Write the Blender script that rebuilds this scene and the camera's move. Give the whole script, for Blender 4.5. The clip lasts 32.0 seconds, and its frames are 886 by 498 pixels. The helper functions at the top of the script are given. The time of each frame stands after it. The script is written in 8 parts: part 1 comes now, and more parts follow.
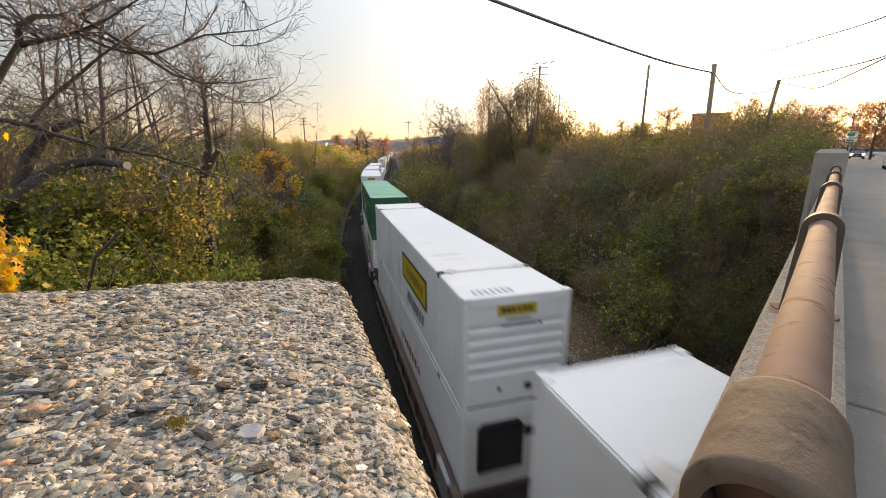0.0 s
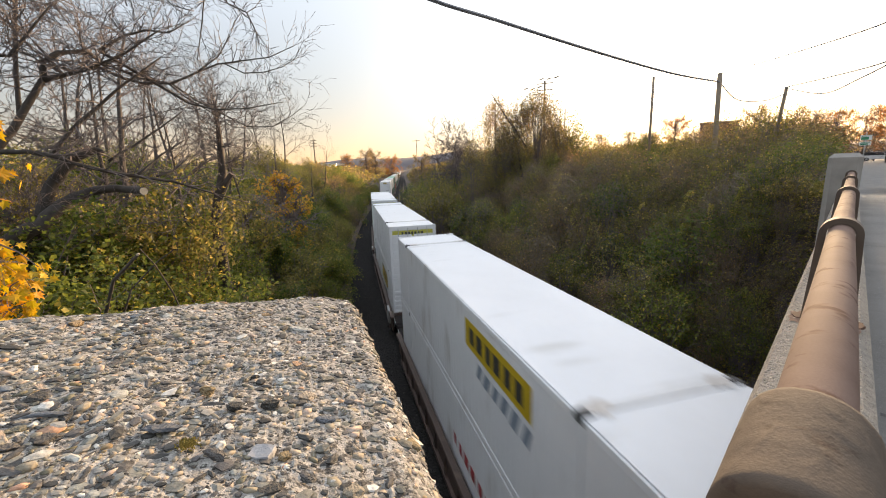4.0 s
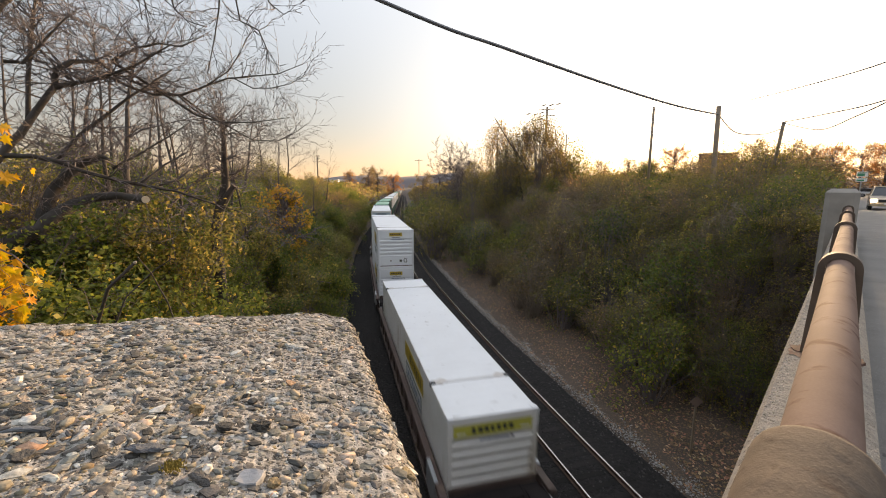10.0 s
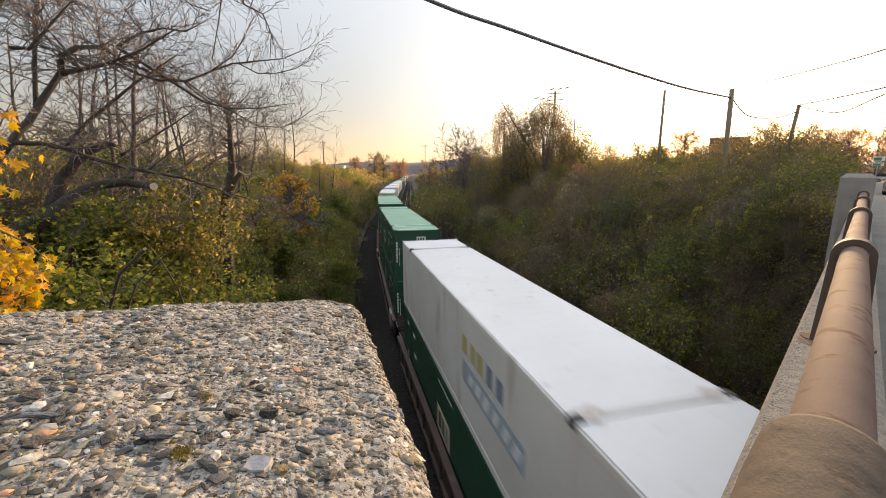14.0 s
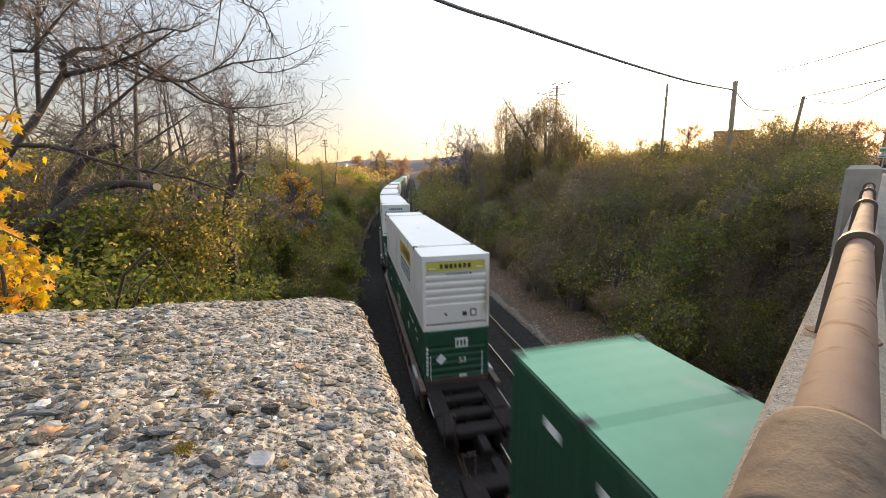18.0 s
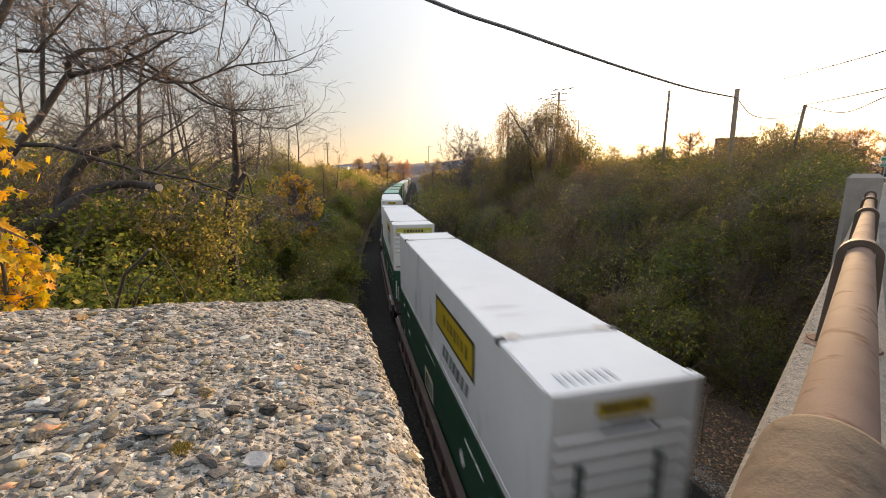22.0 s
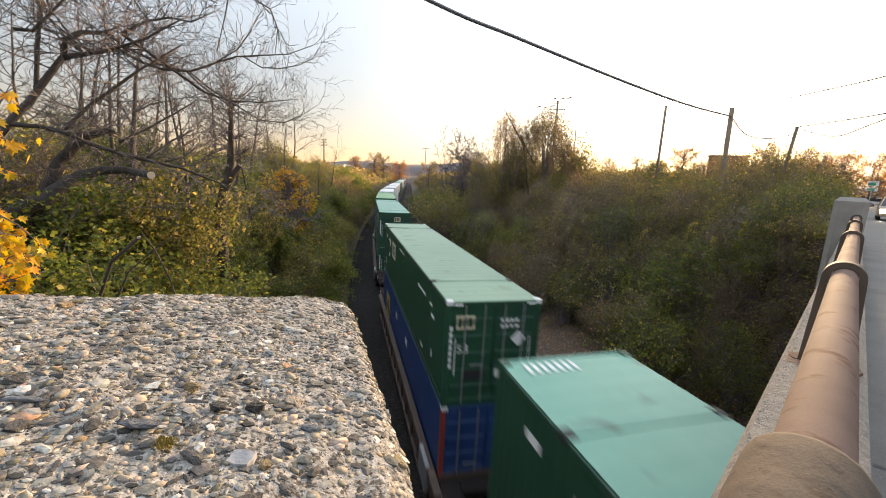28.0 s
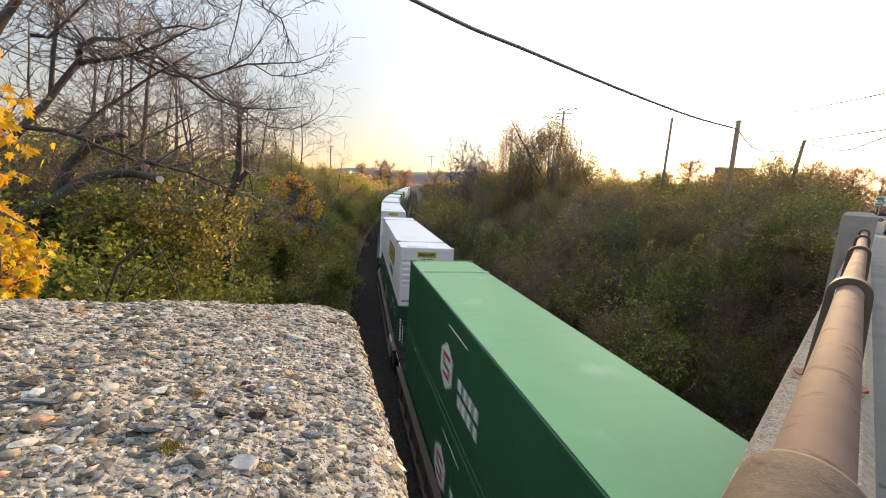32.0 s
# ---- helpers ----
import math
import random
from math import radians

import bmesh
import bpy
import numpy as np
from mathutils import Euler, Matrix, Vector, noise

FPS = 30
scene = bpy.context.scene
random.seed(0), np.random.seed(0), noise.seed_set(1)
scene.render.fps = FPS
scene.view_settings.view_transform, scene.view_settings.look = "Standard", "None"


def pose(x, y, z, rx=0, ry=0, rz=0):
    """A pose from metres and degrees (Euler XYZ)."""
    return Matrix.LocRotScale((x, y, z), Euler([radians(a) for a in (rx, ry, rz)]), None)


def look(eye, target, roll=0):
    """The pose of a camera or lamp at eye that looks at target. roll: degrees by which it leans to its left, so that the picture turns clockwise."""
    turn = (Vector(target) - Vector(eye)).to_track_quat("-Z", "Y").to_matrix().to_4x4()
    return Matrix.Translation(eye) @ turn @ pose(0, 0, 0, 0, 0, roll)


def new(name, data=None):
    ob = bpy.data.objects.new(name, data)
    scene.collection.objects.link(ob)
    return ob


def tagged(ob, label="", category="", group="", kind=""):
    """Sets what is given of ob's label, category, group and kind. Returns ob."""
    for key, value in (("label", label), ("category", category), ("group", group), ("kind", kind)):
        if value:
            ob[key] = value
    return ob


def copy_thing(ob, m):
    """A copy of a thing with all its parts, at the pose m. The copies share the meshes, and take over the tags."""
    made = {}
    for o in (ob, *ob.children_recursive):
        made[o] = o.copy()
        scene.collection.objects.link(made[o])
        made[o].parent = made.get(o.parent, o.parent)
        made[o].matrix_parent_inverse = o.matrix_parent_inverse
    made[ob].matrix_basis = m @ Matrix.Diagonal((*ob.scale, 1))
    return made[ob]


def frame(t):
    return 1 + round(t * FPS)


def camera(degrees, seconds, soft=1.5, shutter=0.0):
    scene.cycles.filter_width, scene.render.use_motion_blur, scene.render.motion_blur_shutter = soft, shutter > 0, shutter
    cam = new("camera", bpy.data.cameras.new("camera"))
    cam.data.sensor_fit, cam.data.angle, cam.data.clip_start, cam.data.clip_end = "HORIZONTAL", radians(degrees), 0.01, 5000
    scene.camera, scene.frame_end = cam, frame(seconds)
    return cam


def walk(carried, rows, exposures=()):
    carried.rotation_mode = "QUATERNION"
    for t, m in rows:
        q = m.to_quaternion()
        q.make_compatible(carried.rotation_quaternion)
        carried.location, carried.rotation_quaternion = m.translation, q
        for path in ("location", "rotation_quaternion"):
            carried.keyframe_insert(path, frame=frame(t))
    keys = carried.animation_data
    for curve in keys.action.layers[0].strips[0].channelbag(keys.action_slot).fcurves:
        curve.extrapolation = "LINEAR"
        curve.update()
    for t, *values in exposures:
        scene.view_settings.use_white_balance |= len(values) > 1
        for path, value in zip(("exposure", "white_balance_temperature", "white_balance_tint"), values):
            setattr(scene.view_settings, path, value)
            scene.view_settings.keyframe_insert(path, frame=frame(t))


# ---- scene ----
# ---------------------------------------------------------------- camera
cam = camera(95.74, 32.0, soft=1.0, shutter=0.5)

# seconds, place (m), yaw to the right, pitch, roll (degrees)
CAMERA_ROWS = [
    (0, 0.0047, -0.0061, 9.2297, 1.036, -13.805, -0.159),
    (0.5, 0.0055, -0.0075, 9.2301, 0.916, -13.727, -0.329),
    (1, 0.0079, -0.0058, 9.2278, 0.705, -13.777, -0.572),
    (1.5, 0.0085, -0.0084, 9.2277, 0.395, -13.652, -0.766),
    (2, 0.0043, -0.0104, 9.2276, -0.055, -13.274, -0.935),
    (2.5, 0.0078, -0.0088, 9.2268, -0.443, -12.989, -1.111),
    (3, 0.0096, -0.0125, 9.2292, -0.482, -11.712, -1.458),
    (3.5, 0.0088, -0.0067, 9.2276, -0.656, -11.665, -2.059),
    (5.5, 0.0055, -0.0106, 9.2324, 0.965, -10.704, -0.650),
    (6, 0.0028, -0.0023, 9.2326, 0.764, -11.115, -0.011),
    (6.5, 0.0003, 0.0005, 9.2328, 0.596, -10.885, 0.164),
    (7, 0.0031, -0.0010, 9.2316, 0.350, -10.645, 0.101),
    (7.5, 0.0023, 0.0021, 9.2311, 0.188, -10.176, -0.003),
    (8, 0.0019, -0.0006, 9.2313, 0.190, -9.583, 0.079),
    (8.5, 0.0002, 0.0008, 9.2323, 0.057, -9.208, 0.232),
    (9, -0.0000, -0.0000, 9.2325, 0.000, -8.906, 0.330),
    (9.5, 0.0005, 0.0012, 9.2309, -0.073, -8.820, 0.347),
    (10, 0.0013, 0.0013, 9.2301, -0.182, -8.727, 0.245),
    (10.5, 0.0011, 0.0030, 9.2278, -0.196, -8.703, 0.171),
    (11, 0.0031, 0.0006, 9.2286, -0.263, -8.717, 0.113),
    (11.5, 0.0041, -0.0004, 9.2287, -0.387, -8.906, 0.031),
    (12, 0.0023, 0.0064, 9.2281, -0.629, -9.497, 0.014),
    (12.5, 0.0011, 0.0081, 9.2286, -0.789, -9.593, 0.047),
    (13, 0.0028, 0.0064, 9.2304, -0.946, -9.845, 0.076),
    (13.5, -0.0006, 0.0084, 9.2304, -1.020, -10.199, 0.091),
    (14, 0.0002, 0.0107, 9.2293, -1.093, -10.667, 0.083),
    (14.5, 0.0005, 0.0111, 9.2289, -1.240, -11.013, 0.001),
    (16.5, 0.0049, 0.0104, 9.2291, -1.593, -11.179, -0.276),
    (17, 0.0044, 0.0107, 9.2281, -1.538, -11.126, -0.344),
    (17.5, 0.0054, 0.0098, 9.2277, -1.546, -11.060, -0.509),
    (18, 0.0061, 0.0090, 9.2278, -1.527, -11.084, -0.640),
    (18.5, 0.0082, 0.0089, 9.2271, -1.534, -11.045, -0.763),
    (19, 0.0076, 0.0093, 9.2264, -1.521, -10.989, -0.704),
    (19.5, 0.0079, 0.0081, 9.2271, -1.491, -10.877, -0.492),
    (20, 0.0055, 0.0075, 9.2287, -1.476, -10.719, -0.182),
    (20.5, 0.0070, 0.0061, 9.2278, -1.525, -10.622, 0.070),
    (21, 0.0060, 0.0060, 9.2277, -1.561, -10.456, 0.192),
    (21.5, 0.0054, 0.0075, 9.2278, -1.578, -10.479, 0.186),
    (22, 0.0074, 0.0070, 9.2272, -1.623, -10.548, 0.004),
    (22.5, 0.0072, 0.0073, 9.2269, -1.660, -10.710, -0.281),
    (23, 0.0086, 0.0076, 9.2255, -1.696, -10.926, -0.546),
    (23.5, 0.0085, 0.0089, 9.2247, -1.737, -11.102, -0.749),
    (24, 0.0109, 0.0085, 9.2244, -1.776, -11.363, -0.912),
    (24.5, 0.0100, 0.0086, 9.2240, -1.773, -11.403, -1.050),
    (25, 0.0126, 0.0075, 9.2233, -1.853, -11.511, -1.092),
    (25.5, 0.0135, 0.0062, 9.2213, -1.877, -11.488, -1.046),
    (27.5, 0.0049, 0.0092, 9.2282, -0.748, -10.397, 1.827),
    (28, 0.0020, 0.0078, 9.2296, -0.512, -10.191, 2.958),
    (28.5, -0.0017, 0.0075, 9.2310, -0.419, -9.920, 3.943),
    (29, -0.0063, 0.0116, 9.2321, -0.681, -9.646, 4.650),
    (29.5, 0.0003, 0.0062, 9.2318, -0.953, -9.529, 5.022),
    (30, -0.0010, -0.0070, 9.2406, -1.075, -8.823, 5.162),
    (30.5, 0.0075, -0.0091, 9.2387, -1.239, -9.162, 4.948),
    (31, 0.0032, -0.0068, 9.2416, -1.276, -9.148, 4.549),
    (31.5, 0.0059, -0.0056, 9.2408, -1.274, -9.211, 4.143),
    (32, 0.0076, -0.0077, 9.2411, -1.182, -9.117, 3.818),
]


def camera_pose(x, y, z, yaw, pitch, roll):
    return pose(x, y, z, 90 + pitch, 0, -yaw) @ pose(0, 0, 0, 0, 0, roll)


walk(cam, [(r[0], camera_pose(*r[1:])) for r in CAMERA_ROWS], exposures=[(0.0, 3.53, 8300, 15), (2.0, 3.64, 7850, 14), (3.2, 3.63, 7850, 14), (6.0, 3.45, 8300, 16), (12.0, 3.38, 8300, 16), (14.2, 3.43, 8300, 16), (16.4, 3.66, 7850, 14), (18.0, 3.70, 7850, 14), (19.5, 3.53, 8300, 16), (22.0, 3.43, 8350, 16), (25.0, 3.50, 8350, 16), (28.0, 3.66, 7850, 14), (32.0, 3.65, 7850, 14)])

# ---------------------------------------------------------------- light
SUN_AZ, SUN_EL = 36.6, 6.0          # degrees to the right of +y, above the horizon
world = bpy.data.worlds.new("evening_sky")
scene.world = world
world.use_nodes = True
wn = world.node_tree
wn.nodes.clear()
sky = wn.nodes.new("ShaderNodeTexSky")
sky.sky_type = "NISHITA"
sky.sun_disc = False
sky.sun_elevation, sky.sun_rotation = radians(SUN_EL), radians(SUN_AZ)
sky.altitude, sky.air_density, sky.dust_density, sky.ozone_density = 120, 1.0, 0.5, 1.2
bg = wn.nodes.new("ShaderNodeBackground")
bg.inputs["Strength"].default_value = 0.15
wout = wn.nodes.new("ShaderNodeOutputWorld")


def sky_math(op, a, b=None, c=None):
    """One arithmetic node of the sky; numbers or sockets."""
    n = wn.nodes.new("ShaderNodeMath")
    n.operation = op
    for i, v in enumerate((a, b, c)):
        if v is None:
            continue
        if isinstance(v, (int, float)):
            n.inputs[i].default_value = v
        else:
            wn.links.new(v, n.inputs[i])
    return n.outputs[0]


def sky_tint(factor, colour):
    """A colour scaled by a socket."""
    n = wn.nodes.new("ShaderNodeVectorMath")
    n.operation = "SCALE"
    n.inputs[0].default_value = colour
    wn.links.new(factor, n.inputs["Scale"])
    return n.outputs[0]


def sky_sum(a, b):
    n = wn.nodes.new("ShaderNodeVectorMath")
    wn.links.new(a, n.inputs[0])
    wn.links.new(b, n.inputs[1])
    return n.outputs[0]


_d = Vector((math.sin(radians(SUN_AZ)) * math.cos(radians(SUN_EL)), math.cos(radians(SUN_AZ)) * math.cos(radians(SUN_EL)), math.sin(radians(SUN_EL))))
way = wn.nodes.new("ShaderNodeTexCoord").outputs["Generated"]
split = wn.nodes.new("ShaderNodeSeparateXYZ")
wn.links.new(way, split.inputs[0])
height = sky_math("MAXIMUM", split.outputs["Z"], 0.0)
# thin overcast, brighter overhead than towards the horizon
overcast = sky_tint(sky_math("MULTIPLY_ADD", height, 0.90, 0.10), (0.74, 0.93, 1.22))
# wide flattened glow of the low sun behind the thin cloud
flat = wn.nodes.new("ShaderNodeVectorMath")
flat.operation = "MULTIPLY"
flat.inputs[1].default_value = (1, 1, 2.6)
wn.links.new(way, flat.inputs[0])
unit = wn.nodes.new("ShaderNodeVectorMath")
unit.operation = "NORMALIZE"
wn.links.new(flat.outputs[0], unit.inputs[0])
toward = wn.nodes.new("ShaderNodeVectorMath")
toward.operation = "DOT_PRODUCT"
toward.inputs[1].default_value = Vector((_d.x, _d.y, _d.z * 2.6)).normalized()
wn.links.new(unit.outputs[0], toward.inputs[0])
facing = sky_math("MAXIMUM", toward.outputs["Value"], 0.0)
low = sky_math("POWER", 2.718, sky_math("MULTIPLY", height, -15.0))
thin = sky_math("MULTIPLY_ADD", low, -0.75, 1.2)          # dimmed by the haze near the ground
halo = sky_tint(sky_math("MULTIPLY", sky_math("POWER", facing, 6.5), thin), (1.0, 0.965, 0.90))
# orange band low over the horizon, strongest toward the sun
band = sky_tint(sky_math("MULTIPLY", low, sky_math("MULTIPLY_ADD", facing, 0.45, 0.22)), (1.0, 0.56, 0.29))
clear = wn.nodes.new("ShaderNodeVectorMath")
clear.operation = "SCALE"
clear.inputs["Scale"].default_value = 0.05
wn.links.new(sky.outputs[0], clear.inputs[0])
wn.links.new(sky_sum(sky_sum(clear.outputs[0], overcast), sky_sum(halo, band)), bg.inputs[0])
wn.links.new(bg.outputs[0], wout.inputs[0])

sun = new("sun", bpy.data.lights.new("sun", "SUN"))
sun.data.energy, sun.data.angle, sun.data.color = 1.25, radians(5.0), (1.0, 0.76, 0.5)
sun.matrix_world = look(_d * 200, (0, 0, 0))

# ---------------------------------------------------------------- materials
def surface(name, c1, c2, scale=4.0, rough=0.7, bump=0.2, metal=0.0, fine=40.0, spots=None, spot_scale=2.0, spot_at=0.62,
            island=0.0, each=0.0, bump_scale=0.0, translucent=0.0, streak=None, coat=0.0, spec=0.5, accent=None, accent_at=0.9):
    """Two tones mixed by coarse and fine noise, an optional third tone in patches, bump, and variation per island or object."""
    m = bpy.data.materials.new(name)
    m.use_nodes = True
    t = m.node_tree
    n, k = t.nodes, t.links.new
    b = n["Principled BSDF"]
    co = n.new("ShaderNodeTexCoord")
    big = n.new("ShaderNodeTexNoise")
    big.inputs["Scale"].default_value, big.inputs["Detail"].default_value = scale, 5
    k(co.outputs["Object"], big.inputs["Vector"])
    small = n.new("ShaderNodeTexNoise")
    small.inputs["Scale"].default_value, small.inputs["Detail"].default_value = fine, 3
    k(co.outputs["Object"], small.inputs["Vector"])
    add = n.new("ShaderNodeMath")
    add.operation = "MULTIPLY_ADD"
    add.inputs[1].default_value = 0.55
    k(small.outputs["Fac"], add.inputs[0])
    half = n.new("ShaderNodeMath")
    half.operation = "MULTIPLY_ADD"
    half.inputs[1].default_value, half.inputs[2].default_value = 1.6, -0.55
    k(big.outputs["Fac"], half.inputs[0])
    k(half.outputs[0], add.inputs[2])
    mix = n.new("ShaderNodeMix")
    mix.data_type = "RGBA"
    mix.inputs["A"].default_value, mix.inputs["B"].default_value = (*c1, 1), (*c2, 1)
    k(add.outputs[0], mix.inputs["Factor"])
    col = mix.outputs["Result"]
    if spots:
        sp = n.new("ShaderNodeTexNoise")
        sp.inputs["Scale"].default_value, sp.inputs["Detail"].default_value = spot_scale, 6
        if streak:
            mp = n.new("ShaderNodeMapping")
            mp.inputs["Scale"].default_value = streak
            k(co.outputs["Object"], mp.inputs["Vector"])
            k(mp.outputs[0], sp.inputs["Vector"])
        else:
            k(co.outputs["Object"], sp.inputs["Vector"])
        ramp = n.new("ShaderNodeMapRange")
        ramp.inputs["From Min"].default_value, ramp.inputs["From Max"].default_value = spot_at, spot_at + 0.1
        k(sp.outputs["Fac"], ramp.inputs["Value"])
        mx = n.new("ShaderNodeMix")
        mx.data_type = "RGBA"
        mx.inputs["B"].default_value = (*spots, 1)
        k(ramp.outputs[0], mx.inputs["Factor"])
        k(col, mx.inputs["A"])
        col = mx.outputs["Result"]
    if accent:
        # a few of the pieces in a colour of their own
        src = n.new("ShaderNodeNewGeometry")
        cut = n.new("ShaderNodeMath")
        cut.operation = "GREATER_THAN"
        cut.inputs[1].default_value = accent_at
        k(src.outputs["Random Per Island"], cut.inputs[0])
        mx = n.new("ShaderNodeMix")
        mx.data_type = "RGBA"
        mx.inputs["B"].default_value = (*accent, 1)
        k(cut.outputs[0], mx.inputs["Factor"])
        k(col, mx.inputs["A"])
        col = mx.outputs["Result"]
    for amount, node, out in ((island, "ShaderNodeNewGeometry", "Random Per Island"), (each, "ShaderNodeObjectInfo", "Random")):
        if amount:
            src = n.new(node)
            rng = n.new("ShaderNodeMapRange")
            rng.inputs["To Min"].default_value, rng.inputs["To Max"].default_value = 1 - amount, 1 + amount
            k(src.outputs[out], rng.inputs["Value"])
            hs = n.new("ShaderNodeHueSaturation")
            k(rng.outputs[0], hs.inputs["Value"])
            hue = n.new("ShaderNodeMapRange")
            hue.inputs["To Min"].default_value, hue.inputs["To Max"].default_value = 0.5 + 0.06 * amount, 0.5 - 0.06 * amount
            k(src.outputs[out], hue.inputs["Value"])
            k(hue.outputs[0], hs.inputs["Hue"])
            k(col, hs.inputs["Color"])
            col = hs.outputs["Color"]
    k(col, b.inputs["Base Color"])
    b.inputs["Roughness"].default_value, b.inputs["Metallic"].default_value = rough, metal
    b.inputs["Specular IOR Level"].default_value = spec
    if coat:
        b.inputs["Coat Weight"].default_value = coat
    if bump:
        bp = n.new("ShaderNodeBump")
        bp.inputs["Strength"].default_value, bp.inputs["Distance"].default_value = min(1.0, bump), bump_scale or 0.01
        k(add.outputs[0], bp.inputs["Height"])
        k(bp.outputs[0], b.inputs["Normal"])
    if translucent:
        tr = n.new("ShaderNodeBsdfTranslucent")
        k(col, tr.inputs["Color"])
        ms = n.new("ShaderNodeMixShader")
        ms.inputs[0].default_value = translucent
        k(b.outputs[0], ms.inputs[1])
        k(tr.outputs[0], ms.inputs[2])
        k(ms.outputs[0], n["Material Output"].inputs["Surface"])
    return m


def glow(name, colour, strength):
    m = bpy.data.materials.new(name)
    m.use_nodes = True
    b = m.node_tree.nodes["Principled BSDF"]
    b.inputs["Base Color"].default_value = (*colour, 1)
    b.inputs["Emission Color"].default_value, b.inputs["Emission Strength"].default_value = (*colour, 1), strength
    return m


M_WHITE = surface("white_container_paint", (0.69, 0.70, 0.705), (0.61, 0.62, 0.63), 0.6, 0.42, 0.08, fine=9, spots=(0.48, 0.47, 0.455), spot_scale=1.2, spot_at=0.6, streak=(1, 1, 0.25), each=0.03)
M_WHITE_OLD = surface("weathered_white_paint", (0.68, 0.67, 0.64), (0.58, 0.56, 0.52), 0.7, 0.5, 0.08, fine=9, spots=(0.44, 0.38, 0.31), spot_scale=1.4, spot_at=0.6, streak=(1, 1, 0.2), each=0.03)
M_ROOF = surface("white_roof_sheet", (0.66, 0.66, 0.665), (0.585, 0.585, 0.59), 0.5, 0.45, 0.05, fine=6, spots=(0.47, 0.46, 0.445), spot_scale=0.9, spot_at=0.62, streak=(0.35, 2.2, 1))
M_ROOF_OLD = surface("stained_white_roof", (0.66, 0.665, 0.67), (0.58, 0.58, 0.58), 0.5, 0.48, 0.05, fine=6, spots=(0.34, 0.32, 0.30), spot_scale=3.2, spot_at=0.645, streak=(0.8, 1.3, 1))
M_ROOFINK = surface("worn_grey_print", (0.47, 0.48, 0.49), (0.42, 0.43, 0.44), 6, 0.6, 0.02)
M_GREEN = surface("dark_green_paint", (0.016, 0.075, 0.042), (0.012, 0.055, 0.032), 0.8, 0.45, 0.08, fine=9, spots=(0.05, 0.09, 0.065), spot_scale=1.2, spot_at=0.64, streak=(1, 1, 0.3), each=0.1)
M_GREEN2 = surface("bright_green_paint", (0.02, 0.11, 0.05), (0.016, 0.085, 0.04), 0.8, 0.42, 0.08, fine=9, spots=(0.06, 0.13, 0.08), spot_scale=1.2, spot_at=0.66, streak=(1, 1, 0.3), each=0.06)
# green roofs have base colours several times paler than the sides
M_GREEN_ROOF = surface("pale_green_roof", (0.125, 0.36, 0.225), (0.09, 0.285, 0.17), 0.5, 0.4, 0.05, fine=5, spots=(0.19, 0.33, 0.26), spot_scale=0.7, spot_at=0.6, each=0.06)
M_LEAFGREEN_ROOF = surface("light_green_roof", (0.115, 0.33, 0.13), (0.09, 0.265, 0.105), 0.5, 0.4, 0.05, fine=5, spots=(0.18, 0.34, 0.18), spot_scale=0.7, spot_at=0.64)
# the teal includes a pale sky reflection, put into the base colour
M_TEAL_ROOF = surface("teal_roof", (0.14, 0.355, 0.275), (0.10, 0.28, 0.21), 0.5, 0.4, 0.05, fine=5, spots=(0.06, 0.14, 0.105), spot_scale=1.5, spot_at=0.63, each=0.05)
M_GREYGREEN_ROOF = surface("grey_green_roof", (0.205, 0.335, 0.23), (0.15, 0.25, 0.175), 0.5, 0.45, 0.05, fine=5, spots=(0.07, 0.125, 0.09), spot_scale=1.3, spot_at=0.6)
M_RED = surface("oxide_red_paint", (0.30, 0.045, 0.025), (0.22, 0.035, 0.022), 0.8, 0.5, 0.08, fine=9, spots=(0.2, 0.08, 0.05), spot_scale=1.5)
M_BLUE = surface("blue_container_paint", (0.016, 0.055, 0.17), (0.012, 0.04, 0.13), 0.8, 0.45, 0.08, fine=9, spots=(0.05, 0.08, 0.2), spot_scale=1.5)
M_YELLOW = surface("yellow_sign_film", (0.50, 0.34, 0.02), (0.40, 0.27, 0.018), 2, 0.5, 0.03, fine=20)
M_LIME = surface("yellow_green_banner", (0.50, 0.46, 0.07), (0.40, 0.37, 0.07), 2, 0.5, 0.03, fine=20)
M_PALE = surface("pale_grey_banner", (0.36, 0.44, 0.47), (0.28, 0.35, 0.39), 2, 0.5, 0.03, fine=20)
M_INK = surface("black_print", (0.02, 0.02, 0.022), (0.035, 0.035, 0.035), 6, 0.6, 0.02)
M_BLUEINK = surface("blue_grey_print", (0.16, 0.2, 0.25), (0.2, 0.24, 0.28), 6, 0.6, 0.02)
M_WHITEINK = surface("white_print", (0.72, 0.73, 0.72), (0.62, 0.63, 0.62), 6, 0.55, 0.02)
M_CREAM = surface("cream_emblem_film", (0.62, 0.54, 0.38), (0.52, 0.45, 0.32), 4, 0.55, 0.02)
M_REDINK = surface("red_print", (0.4, 0.05, 0.05), (0.3, 0.04, 0.04), 6, 0.55, 0.02)
M_RUSTEND = surface("rust_stained_white_paint", (0.66, 0.64, 0.60), (0.54, 0.51, 0.46), 1.2, 0.6, 0.1, fine=9, spots=(0.33, 0.23, 0.15), spot_scale=1.5, spot_at=0.6, streak=(2.4, 1, 0.8))
M_PALEGREY = surface("pale_grey_sign_field", (0.44, 0.45, 0.45), (0.37, 0.38, 0.385), 2, 0.5, 0.03, fine=20)
M_PALEPLATE = surface("pale_blue_white_banner", (0.60, 0.64, 0.68), (0.54, 0.58, 0.63), 2, 0.5, 0.03, fine=20)
